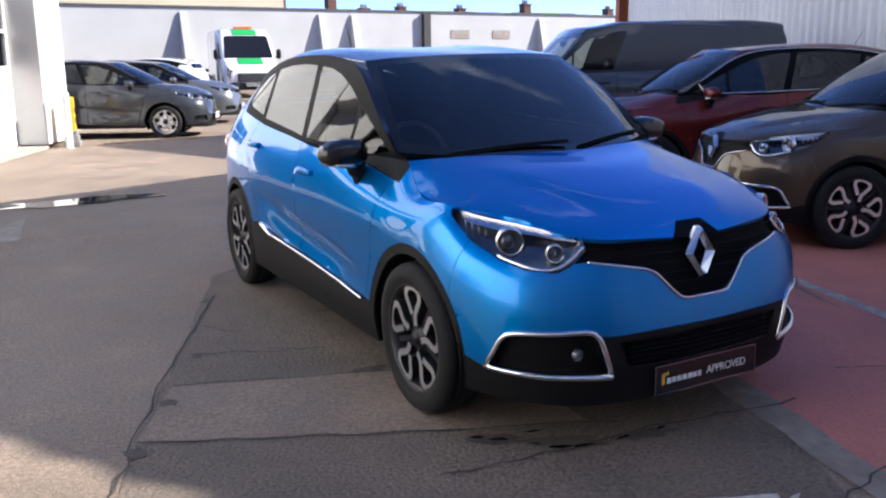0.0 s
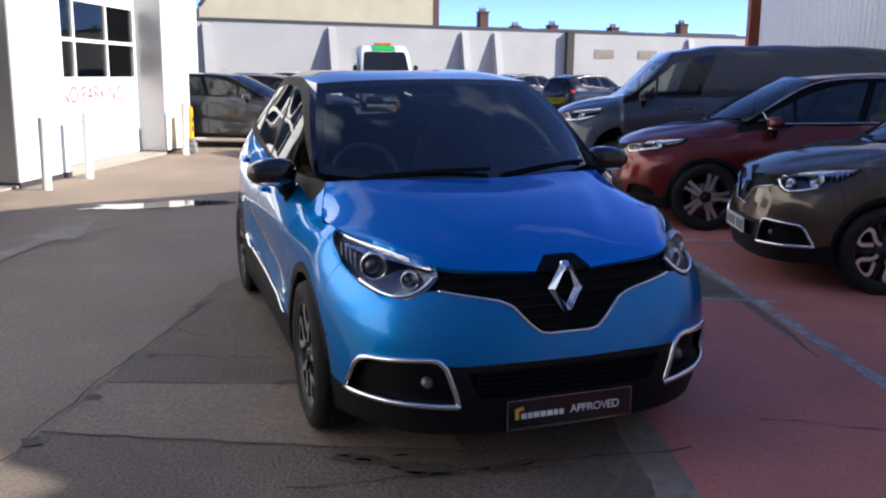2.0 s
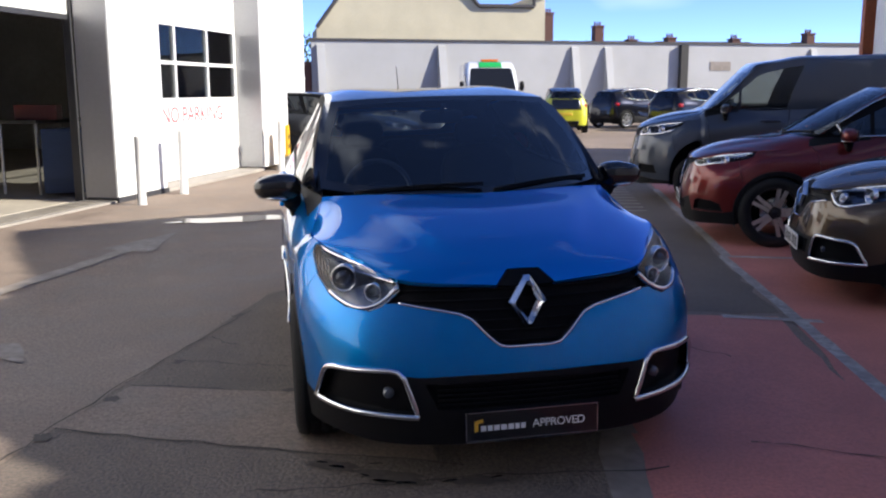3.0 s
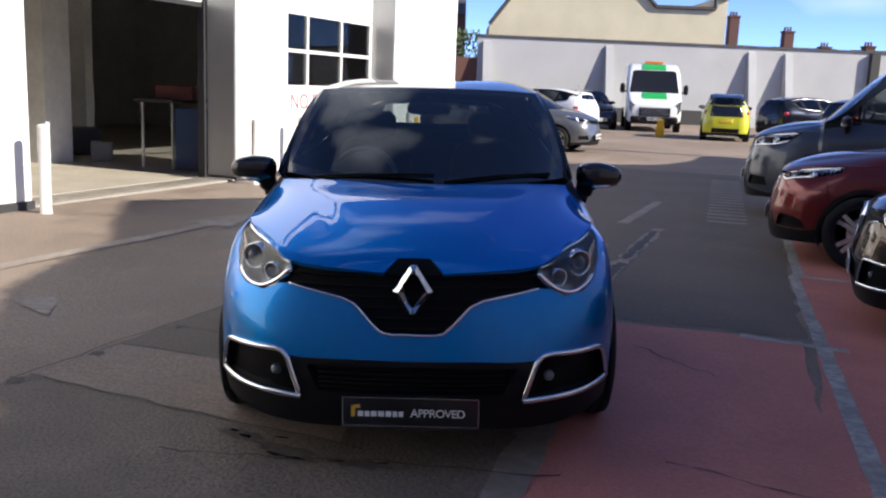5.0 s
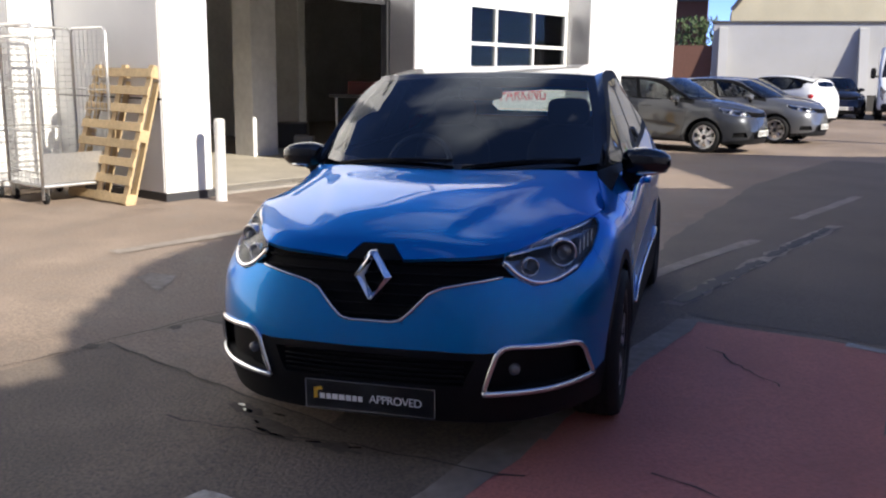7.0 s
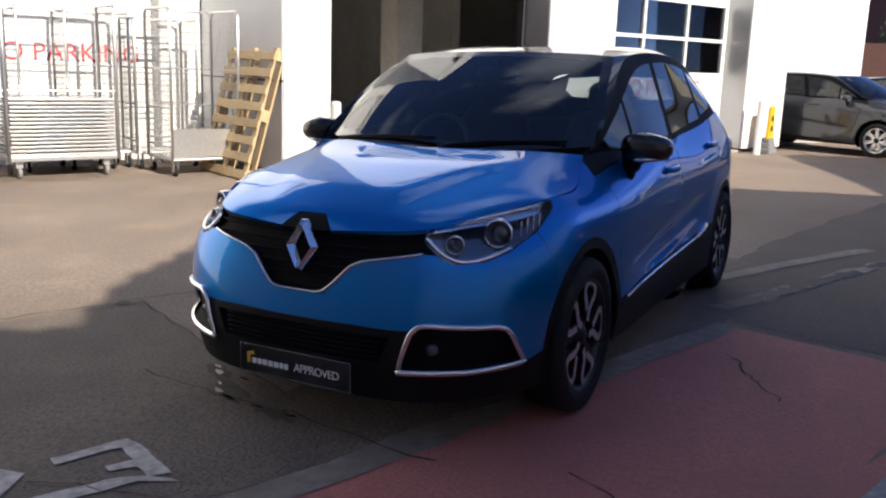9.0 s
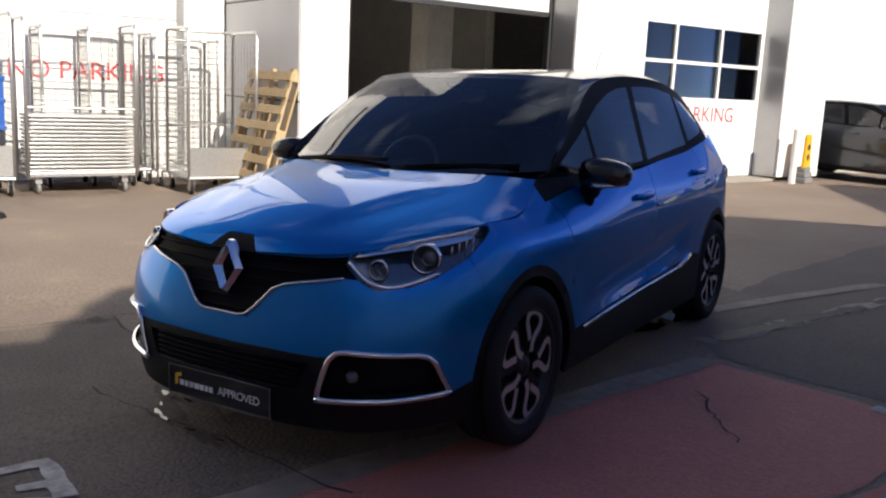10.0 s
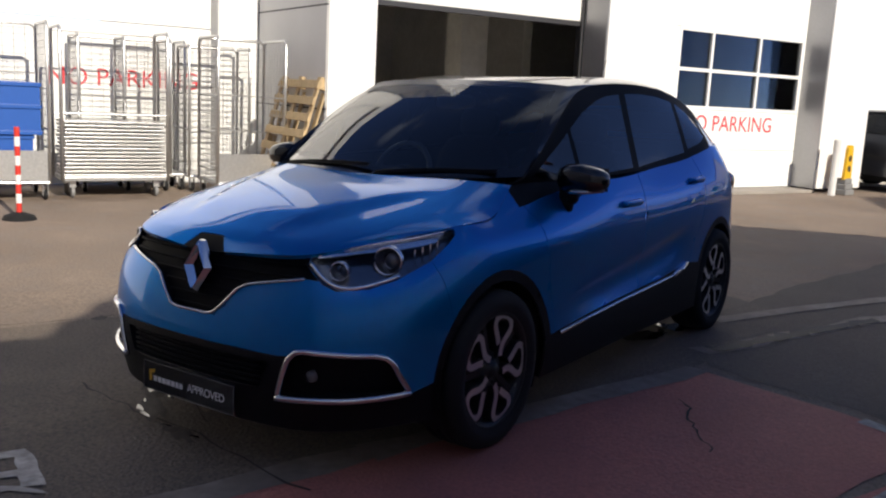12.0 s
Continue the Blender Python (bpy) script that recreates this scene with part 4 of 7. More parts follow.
def door_mirror(root, s, warp, cap_mat):
    mr = new("door_mirror")
    mr.parent = root
    bm = bmesh.new()
    blob(bm, (0, 0, 0), (0.118, 0.075, 0.068), 3.0, None, 24)
    for v in bm.verts:
        if v.co.y > 0:
            v.co.y *= 0.75
        v.co.z *= 1.0 - 0.25 * max(0, v.co.x * s) / 0.118
        v.co += Vector((s * 0.905, 0.60, 1.065))
    warped("cap", bm, cap_mat, mr, warp, "gloss black mirror cap", True)
    bm = bmesh.new()
    box(bm, -0.09, 0.09, -0.002, 0.002, -0.05, 0.05, Matrix.Translation((s * 0.905, 0.655, 1.065)), 0.0)
    warped("mirror_glass", bm, CHROME, mr, warp)
    bm = bmesh.new()
    for x, y, z, r, t in ((0.85, 0.60, 1.03, 0.058, 0.05), (0.835, 0.605, 0.995, 0.046, 0.05), (0.82, 0.61, 0.955, 0.034, 0.05), (0.81, 0.615, 0.925, 0.022, 0.04)):
        blob(bm, (s * x, y, z), (r, r * 0.9, t), 2.4)
    warped("stalk", bm, PLASTIC, mr, warp, "", True)
    bm = bmesh.new()
    pts = [(s * (0.86 + 0.14 * k / 8), 0.60 - 0.072 * math.cos((k / 8 - 0.3) * 2.2), 1.012 + 0.012 * (k / 8) ** 2) for k in range(9)]
    tube(bm, pts, 0.010, 6)
    warped("indicator", bm, SATIN, mr, warp, "silver strip with side indicator", True)


def keep(p):
    return p


def car(name, label, m, paint, design="crossover", warp=keep, style="petal", r=0.325, roof=None, trim=CHROME, plate="white", fog_trim=True, emblem=True, clad=PLASTIC, group="", van=False, tint=None, right_hand=-1, gate=None):
    """A car at the pose m: nose towards its own -y, front axle at its origin."""
    roof, tint = roof or paint, tint or GLASS_DARK
    root = thing(name, m, label, "van" if van else "car", group)
    parts = shell(design)
    d = DESIGNS[design]

    def put(nm, material, parent=root, lab="", names=None):
        made = [as_mesh(names or nm, pts, faces, material, parent, warp, lab) for pts, faces in parts[nm]]
        return made

    put("hood", paint)
    put("front_bumper", paint)
    put("fender", paint)
    put("rear_wing", paint, names="rear_body")
    put("rear_bumper", paint)
    tg = put("tailgate", gate or paint)[0]
    put("rear_screen", GLASS_SIDE if not van else paint, tg, "tinted rear screen")
    put("roof", roof)
    put("pillar", roof, names="roof_pillar")
    for nm, drop in (("roof", (0, 0, -0.03)), ("pillar", (-0.02, 0, -0.012))):
        for pts, faces in parts[nm]:
            p = np.array(pts) + np.sign(pts[:, :1]) * np.array([[drop[0], 0, 0]]) + np.array([[0, 0, drop[2]]])
            as_mesh("headliner" if nm == "roof" else "pillar_trim", p, faces, CABIN, root, warp)
    # door cards and tail trim close the cabin from inside, below the windows
    ribs = upper_patches()
    belt, rear = ribs["side"][0], ribs["tailgate"][:, -1]
    for s in (1, -1):
        rows = [[(s * (p[0] - a), p[1], p[2] + b) for p in belt] for a, b in ((0.012, 0.012), (0.05, -0.02), (0.075, -0.3), (0.06, -0.6))]
        bm = bmesh.new()
        grid_faces(bm, np.array(rows))
        warped("door_card", bm, CABIN, root, warp, "", True)
    rows = [[(x, p[1] - a, p[2] + b) for x, p in [(-q[0], q) for q in rear[::-1]] + [(q[0], q) for q in rear[1:]]] for a, b in ((0.02, 0.02), (0.07, -0.02), (0.09, -0.5))]
    bm = bmesh.new()
    grid_faces(bm, np.array(rows))
    warped("tailgate_trim", bm, CABIN, root, warp, "", True)
    put("dark", clad, names="lower_bumper", lab="black textured plastic lower bumper")
    put("cladding", clad, names="sill_cladding")
    put("sail", PLASTIC, names="mirror_base_panel")
    put("door_frame", GRILLE_BLACK if not van else paint, names="window_frame")
    put("c_pillar", paint, names="rear_pillar")
    put("frit", GLOSS_BLACK, names="windscreen_border")
    put("glass", GLASS_FRONT, names="windscreen", lab="clear windscreen")
    for i, (fd, rd) in enumerate(zip(put("front_door", paint), put("rear_door", paint))):
        for nm, door in (("quarter_light", fd), ("front_window", fd), ("rear_window", rd), ("rear_quarter_window", rd)):
            pts, faces = parts[nm][i]
            solid = van and nm.startswith("rear")
            as_mesh(nm, pts, faces, paint if solid else (GLASS_SIDE if nm in ("front_window", "quarter_light") else tint), door, warp)
        s = 1 if i == 0 else -1
        for door, y, z in ((fd, 1.22, 0.915), (rd, 2.16, 0.985)):
            x = SKIN.side_x(y, z)
            bm = bmesh.new()
            blob(bm, (s * (x + 0.02), y, z), (0.016, 0.10, 0.018), 3.2)
            blob(bm, (s * (x + 0.008), y - 0.085, z), (0.016, 0.015, 0.015), 3)
            blob(bm, (s * (x + 0.008), y + 0.085, z), (0.016, 0.02, 0.018), 3)
            warped("door_handle", bm, paint, door, warp, "", True)
    dress_nose(root, parts, d, warp, trim, fog_trim)
    if emblem:
        diamond_emblem(root, warp, 1.1)
    if design == "suv":
        area = upper_patches()["side"]
        for s in (1, -1):
            row = [(s * (p[0] + 0.006), p[1], p[2]) for p in [*area[1, 6:52], *area[-2, 4:58][::-1]]]
            bm = bmesh.new()
            tube(bm, row, 0.009, 6, closed=True)
            warped("window_line", bm, SATIN, root, warp, "bright line round the side windows", True)
    for s in (1, -1):
        door_mirror(root, s, warp, GLOSS_BLACK if roof is not paint else paint)
        for y in (0.0, 2.606):
            bm = bmesh.new()
            ring = arc(y, 0.325, 0.375, -25, 205, 24)
            for (a, b), (c, e) in zip(ring, ring[1:]):
                q = [bm.verts.new(p) for p in ((s * 0.845, a, b), (s * 0.845, c, e), (s * 0.42, c, e), (s * 0.42, a, b))]
                bm.faces.new(q)
            lip = [bm.verts.new((s * 0.42, a, b)) for a, b in ring]
            bm.faces.new(lip)
            bmesh.ops.remove_doubles(bm, verts=bm.verts[:], dist=1e-5)
            warped("wheel_liner", bm, PLASTIC, root, warp)
        bm = bmesh.new()
        k = SILL[design]
        row = [(s * (SKIN.side_x(y, z + k) + 0.004), y, z + k) for y, z in ((0.50, 0.39), (0.8, 0.405), (1.2, 0.425), (1.6, 0.445), (1.85, 0.46), (2.0, 0.478))]
        if design == "crossover":
            tube(bm, row, 0.009, 6)
            tube(bm, [row[-2], (row[-1][0], 1.96, row[-1][2] + 0.006), (row[-1][0], 2.03, row[-1][2] + 0.03)], 0.018, 6)
            warped("sill_strip", bm, trim, root, warp, "chrome strip along the sill", True)
        else:
            bm.free()
        bm = bmesh.new()
        blob(bm, (s * 0.665, 2.985, 0.92), (0.15, 0.13, 0.085), 3)
        warped("tail_lamp", bm, RED_LENS, root, warp, "red tail lamp", True)
    bm = bmesh.new()
    for y0, y1, w in ((-0.5, -0.38, 0.5), (-0.4, 0.42, 0.42), (0.40, 2.2, 0.84), (2.18, 3.02, 0.42), (3.0, 3.12, 0.7)):
        box(bm, -w, w, y0, y1, 0.20, 0.32)
    warped("underbody", bm, PLASTIC, root, warp)
    cabin(root, warp, right_hand)
    for sx in (1, -1):
        bm = bmesh.new()
        pts = [(0.10 if sx > 0 else -0.55, 0.14 if sx > 0 else 0.255, 1.062), (0.3 if sx > 0 else -0.3, 0.2, 1.083), (0.62 if sx > 0 else 0.05, 0.335 if sx > 0 else 0.155, 1.093)]
        tube(bm, [tuple(p) for p in curve(pts, 10)], 0.007, 6)
        tube(bm, [tuple(p - np.array([0, 0.012, 0.008])) for p in curve(pts, 10)], 0.004, 6)
        warped("wiper", bm, PLASTIC, root, warp, "", True)
    if not van:
        bm = bmesh.new()
        rod(bm, (0, 2.55, 1.50), (0, 2.66, 1.70), 0.004, 6, 0.002)
        blob(bm, (0, 2.55, 1.50), (0.025, 0.05, 0.018), 2.5)
        warped("aerial", bm, PLASTIC, root, warp, "", True)
    add_wheels(root, warp, style, r)
    zc = 0.275 if plate == "show" else 0.40
    c = warp(np.array([[0.0, SKIN.front_y(0, zc) - 0.016, zc]]))[0]
    pl = new("number_plate")
    pl.parent = root
    pl.matrix_local = pose(c[0], c[1], c[2], 90, 0, 0)
    bm = bmesh.new()
    box(bm, -0.262, 0.262, -0.058, 0.058, -0.008, 0.0, bevel=0.003)
    part("board", bm, PLATE_BLACK if plate == "show" else PLATE_WHITE, pl, "black show plate with white lettering" if plate == "show" else "white registration plate")
    if plate == "show":
        bm = bmesh.new()
        prism(bm, [(-0.228, 0.022), (-0.195, 0.03), (-0.193, 0.016), (-0.213, 0.012), (-0.213, -0.018), (-0.228, -0.022)], 0.001, Matrix.Translation((0, 0, 0.0005)))
        part("gold_mark", bm, INK_GOLD, pl)
        x = -0.203
        for w in (0.021, 0.019, 0.022, 0.023, 0.022, 0.017, 0.018):
            bm = bmesh.new()
            box(bm, x, x + w, -0.019, 0.002, 0.0004, 0.0014)
            part("lettering_bar", bm, INK_WHITE, pl)
            x += w + 0.0055
        text_mesh("lettering", "APPROVED", 0.045, INK_WHITE, pl, pose(0.105, -0.005, 0.001), 0.0004, "white word APPROVED", 0.92)
        bm = bmesh.new()
        for a in ((-0.262, 0.262, 0.055, 0.058), (-0.262, 0.262, -0.058, -0.055), (-0.262, -0.259, -0.058, 0.058), (0.259, 0.262, -0.058, 0.058)):
            box(bm, a[0], a[1], a[2], a[3], -0.006, 0.003)
        part("holder", bm, SATIN, pl)
    else:
        for k in range(7):
            bm = bmesh.new()
            x = -0.235 + k * 0.066 + (0.03 if k > 3 else 0)
            box(bm, x, x + 0.042, -0.038, 0.038, 0.0004, 0.0014)
            part("plate_bar", bm, INK, pl)
    return root


# the blue crossover that stands in the middle of the yard
car("blue_crossover_car", "bright blue crossover car with a black roof, parked on the tarmac", pose(0.008, 0, 0, 0, -1.05, 0), PAINT_BLUE, roof=PAINT_BLACK, plate="show")

# ---- the yard: axes along (u) and out of (n) the workshop front ----
D = Vector((0.381, 0.9246, 0)).normalized()
N = Vector((D.y, -D.x, 0))
P0 = Vector((-4.47, 5.6, 0))
LANE = Matrix(((D.x, N.x, 0, P0.x), (D.y, N.y, 0, P0.y), (0, 0, 1, 0), (0, 0, 0, 1)))


def at(u, n, z=0.0):
    return P0 + D * u + N * n + Vector((0, 0, z))


def facing(u, n, z):
    """A pose on the front: x along it, y up, z out of it."""
    p = at(u, n, z)
    return Matrix(((D.x, 0, N.x, p.x), (D.y, 0, N.y, p.y), (0, 1, 0, p.z), (0, 0, 0, 1)))


def ublock(name, u0, u1, n0, n1, z0, z1, m, parent=None, label="", kind="", bevel=0.0, category=""):
    bm = bmesh.new()
    box(bm, u0, u1, n0, n1, z0, z1, LANE, bevel)
    bmesh.ops.recalc_face_normals(bm, faces=bm.faces[:])
    ob = link_mesh(name, bm, m, parent, label)
    return tagged(ob, "", category, "", kind)


def tarmac():
    m = bpy.data.materials.new("worn tarmac")
    m.use_nodes = True
    nt = m.node_tree
    b = nt.nodes["Principled BSDF"]
    co = nt.nodes.new("ShaderNodeTexCoord")
    def noise_tex(scale, detail):
        n = nt.nodes.new("ShaderNodeTexNoise")
        n.inputs["Scale"].default_value, n.inputs["Detail"].default_value = scale, detail
        nt.links.new(co.outputs["Object"], n.inputs["Vector"])
        return n
    def ramp_of(src, a, b_, c0, c1):
        r = nt.nodes.new("ShaderNodeValToRGB")
        r.color_ramp.elements[0].position, r.color_ramp.elements[1].position = a, b_
        r.color_ramp.elements[0].color, r.color_ramp.elements[1].color = (*c0, 1), (*c1, 1)
        nt.links.new(src, r.inputs["Fac"])
        return r
    def mixed(kind, fac, a, c):
        x = nt.nodes.new("ShaderNodeMixRGB")
        x.blend_type = kind
        x.inputs["Fac"].default_value = fac
        nt.links.new(a, x.inputs["Color1"])
        nt.links.new(c, x.inputs["Color2"])
        return x.outputs["Color"]
    big, mid, fine = noise_tex(0.35, 6), noise_tex(2.3, 8), noise_tex(55, 6)
    vor = nt.nodes.new("ShaderNodeTexVoronoi")
    vor.inputs["Scale"].default_value = 130
    nt.links.new(co.outputs["Object"], vor.inputs["Vector"])
    base = ramp_of(big.outputs["Fac"], 0.38, 0.66, (0.22, 0.170, 0.132), (0.29, 0.228, 0.18)).outputs["Color"]
    base = mixed("MULTIPLY", 0.75, base, ramp_of(mid.outputs["Fac"], 0.34, 0.7, (0.68, 0.68, 0.68), (1.1, 1.1, 1.1)).outputs["Color"])
    base = mixed("MULTIPLY", 0.7, base, ramp_of(fine.outputs["Fac"], 0.35, 0.65, (0.58, 0.58, 0.58), (1.2, 1.19, 1.18)).outputs["Color"])
    base = mixed("MULTIPLY", 0.5, base, ramp_of(vor.outputs["Distance"], 0.0, 0.6, (0.6, 0.6, 0.6), (1.2, 1.18, 1.16)).outputs["Color"])
    nt.links.new(base, b.inputs["Base Color"])
    nt.links.new(ramp_of(mid.outputs["Fac"], 0.35, 0.6, (0.62, 0.62, 0.62), (0.9, 0.9, 0.9)).outputs["Color"], b.inputs["Roughness"])
    bp = nt.nodes.new("ShaderNodeBump")
    bp.inputs["Strength"].default_value, bp.inputs["Distance"].default_value = 0.4, 0.008
    nt.links.new(vor.outputs["Distance"], bp.inputs["Height"])
    nt.links.new(bp.outputs["Normal"], b.inputs["Normal"])
    return m


TARMAC = tarmac()
PATCH = mat("older concrete tarmac", (0.21, 0.162, 0.125), 0.8, grain=0.85, scale=62, bump=0.9, blotch=0.5, blotch_scale=2.2, second=(0.07, 0.06, 0.052))
TAR = mat("tar seam", (0.03, 0.027, 0.025), 0.65, grain=0.4, scale=40, bump=0.3)
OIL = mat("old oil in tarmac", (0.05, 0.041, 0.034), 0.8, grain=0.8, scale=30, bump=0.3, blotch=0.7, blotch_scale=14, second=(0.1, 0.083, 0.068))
CRACK = mat("dirt-filled crack", (0.045, 0.037, 0.032), 0.8, grain=0.6, scale=40, second=(0.025, 0.022, 0.02))
LETTER = mat("white road letter paint", (0.62, 0.6, 0.57), 0.7, grain=0.7, scale=26, bump=0.3, blotch=0.5, blotch_scale=6, second=(0.22, 0.19, 0.165))
# brown lane tarmac, with some of the yard's shade in its colour
LANE_SHADE = mat("lane tarmac with shade in its colour", (0.17, 0.135, 0.108), 0.8, grain=0.85, scale=62, bump=0.9, blotch=0.5, blotch_scale=1.1, second=(0.085, 0.07, 0.058))
RED_PAINT = mat("worn red surfacing", (0.58, 0.205, 0.165), 0.72, grain=0.7, scale=60, bump=0.8, blotch=0.6, blotch_scale=1.6, second=(0.33, 0.125, 0.10))
ROAD_WHITE = mat("worn white road paint", (0.46, 0.44, 0.42), 0.7, grain=0.75, scale=22, bump=0.3, blotch=0.6, blotch_scale=4, second=(0.16, 0.145, 0.135))
ROAD_FADED = mat("faded road paint", (0.32, 0.28, 0.24), 0.75, grain=0.85, scale=16, bump=0.3, blotch=0.85, blotch_scale=3, second=(0.18, 0.15, 0.125))
CONCRETE = mat("pale concrete", (0.36, 0.33, 0.29), 0.85, grain=0.4, scale=30, bump=0.3, blotch=0.35)
WATER = mat("standing water", (0.02, 0.02, 0.02), 0.04, 0.0, spec=0.6)
WHITE = mat("white metal cladding", (0.80, 0.80, 0.785), 0.42, grain=0.06, scale=8, blotch=0.12, blotch_scale=0.7, second=(0.62, 0.61, 0.58))
REVEAL = mat("silver grey sheet metal", (0.42, 0.42, 0.43), 0.38, 0.55, blotch=0.2, blotch_scale=1.2, grain=0.1, scale=20)
PANEL_GREY = mat("grey composite panel", (0.47, 0.46, 0.45), 0.5, blotch=0.15, blotch_scale=0.9)
FLANK = mat("pale grey composite panel", (0.74, 0.735, 0.72), 0.5, blotch=0.2, blotch_scale=0.9)
DARK_FRAME = mat("dark door track", (0.05, 0.05, 0.055), 0.5, 0.3)
PANE = glass("door window glass", (0.6, 0.62, 0.63), 0.0, 1.27)
SIGN_RED = mat("red vinyl lettering", (0.62, 0.05, 0.06), 0.45)
WALL_WHITE = mat("white painted brick", (0.41, 0.41, 0.41), 0.75, grain=0.2, scale=24, bump=0.3, blotch=0.4, blotch_scale=0.6, second=(0.30, 0.297, 0.29))
WALL_DARK = mat("dark wall base", (0.05, 0.048, 0.045), 0.85, grain=0.4, scale=20)
CREAM = mat("cream render", (0.60, 0.54, 0.38), 0.85, grain=0.2, scale=14, blotch=0.3, blotch_scale=0.5)
SLATE = mat("slate roof", (0.06, 0.055, 0.055), 0.7, grain=0.4, scale=12)
BRICK = mat("red brown brick", (0.13, 0.06, 0.043), 0.85, grain=0.5, scale=20, bump=0.3)
CORRUGATED = mat("pale grey corrugated cladding", (0.74, 0.75, 0.76), 0.45, 0.1, grain=0.1, scale=12, blotch=0.2, blotch_scale=0.5)
ORANGE = mat("rust orange painted steel", (0.36, 0.10, 0.03), 0.6, grain=0.4, scale=16, blotch=0.3)
GALV = mat("galvanised steel", (0.66, 0.66, 0.66), 0.35, 0.9, grain=0.3, scale=40)
PINE = mat("pale pine wood", (0.58, 0.43, 0.24), 0.75, grain=0.45, scale=28, bump=0.3, blotch=0.3, vary=0.12)
BOLLARD = mat("off-white bollard sleeve", (0.62, 0.61, 0.59), 0.55, grain=0.1, scale=20, blotch=0.2)
YELLOW = mat("yellow plastic", (0.72, 0.42, 0.02), 0.45, grain=0.1, scale=30)
BLUE_BIN = mat("blue plastic", (0.01, 0.085, 0.38), 0.45, grain=0.15, scale=30)
GREY_BOX = mat("grey plastic", (0.22, 0.22, 0.22), 0.6, grain=0.2, scale=30)
POLE_RED = mat("red reflective band", (0.6, 0.04, 0.03), 0.4)
POLE_WHITE = mat("white reflective band", (0.8, 0.8, 0.8), 0.4)
INSIDE = mat("workshop inner wall", (0.84, 0.84, 0.84), 0.8, grain=0.2, scale=10, blotch=0.3)
INSIDE_FLOOR = mat("workshop floor", (0.5, 0.45, 0.37), 0.6, grain=0.3, scale=14, blotch=0.4)
TOOL_BLUE = mat("dull blue tool cabinet", (0.012, 0.04, 0.12), 0.5, grain=0.2)
TOOL_RED = mat("red tool chest", (0.12, 0.015, 0.012), 0.35)
LEAF = mat("dark green leaves", (0.05, 0.08, 0.025), 0.7, vary=0.2)
BARK = mat("bark", (0.10, 0.075, 0.05), 0.9, grain=0.5, scale=30, bump=0.5)

# ground: one sheet to the horizon, with a slight fall across the place where the blue car stands
def lean(x, y):
    fade = max(0.0, 1 - max(0.0, abs(x) - 1.0) / 2.0) * max(0.0, min(1.0, (y + 3.0) / 1.6, (5.5 - y) / 1.6))
    return 0.0184 * x * fade


xs = [-3000, -600, -120, -40, -20] + [-12 + 0.4 * i for i in range(71)] + [20, 30, 60, 150, 600, 3000]
ys = [-3000, -600, -120, -40, -16] + [-8 + 0.4 * i for i in range(58)] + [18, 24, 32, 40, 50, 80, 160, 600, 3000]
bm = bmesh.new()
vs = [[bm.verts.new((x, y, lean(x, y))) for y in ys] for x in xs]
for i in range(len(xs) - 1):
    for j in range(len(ys) - 1):
        bm.faces.new((vs[i][j], vs[i + 1][j], vs[i + 1][j + 1], vs[i][j + 1]))
tagged(link_mesh("ground", bm, TARMAC, smooth=True), "worn grey-brown tarmac yard", "ground", kind="structure")


def sheet(name, loop, lift, m, label, category="road marking", parent=None, rough=0.0, step=0.22, seed=1):
    """A thin coat of paint, tar or water laid on the ground, with an uneven edge."""
    rnd = random.Random(seed)
    pts = []
    for (a, b), (c, d) in zip(loop, loop[1:] + loop[:1]):
        k = max(1, int(math.hypot(c - a, d - b) / step))
        for i in range(k):
            t = i / k
            pts.append((a + (c - a) * t + rnd.uniform(-rough, rough), b + (d - b) * t + rnd.uniform(-rough, rough)))
    bm = bmesh.new()
    f = bm.faces.new([bm.verts.new((x, y, 0)) for x, y in pts])
    bmesh.ops.triangulate(bm, faces=[f])
    bmesh.ops.subdivide_edges(bm, edges=[e for e in bm.edges if e.calc_length() > 0.9], cuts=2, use_grid_fill=False)
    for v in bm.verts:
        v.co.z = lean(v.co.x, v.co.y) + lift
    bmesh.ops.recalc_face_normals(bm, faces=bm.faces[:])
    for f in bm.faces:
        if f.normal.z < 0:
            f.normal_flip()
    ob = link_mesh(name, bm, m, parent)
    return tagged(ob, label, category, kind="structure")


def stripe(name, a, b, w, lift, m, label, **k):
    a, b = Vector(a), Vector(b)
    s = (b - a).normalized()
    q = Vector((-s.y, s.x)) * w / 2
    return sheet(name, [tuple(a + q), tuple(b + q), tuple(b - q), tuple(a - q)], lift, m, label, **k)


# older tarmac under and before the car, cut in bays
W = lambda u, n: tuple(at(u, n)[:2])
sheet("tarmac_patch", [(-1.0, 2.9), (-1.95, 0.32), (-2.55, -1.5), (-0.4, -2.3), (0.35, -0.9), (1.1, 1.55), (1.2, 3.4), (0.3, 3.9)], 0.003, PATCH, "older brown cracked tarmac patch", "pavement", rough=0.012)
sheet("tarmac_bay", [(-1.98, 0.25), (-0.3, -0.50), (-0.3, 0.35), (-1.72, 0.82)], 0.0062, TARMAC, "smoother grey bay in the tarmac patch", "pavement", rough=0.01)
# painted shade: darkens the lane, far end set near the shadow's edge
sheet("lane_shade", [(1.18, 1.75), (2.42, 1.45), (3.1, 3.55), (4.85, 9.05), (6.2, 13.2), (3.5, 14.2), (1.9, 9.6), (1.0, 5.2), (0.7, 2.6)], 0.003, LANE_SHADE, "brown lane tarmac, painted darker where the shade lies", "pavement", rough=0.03)
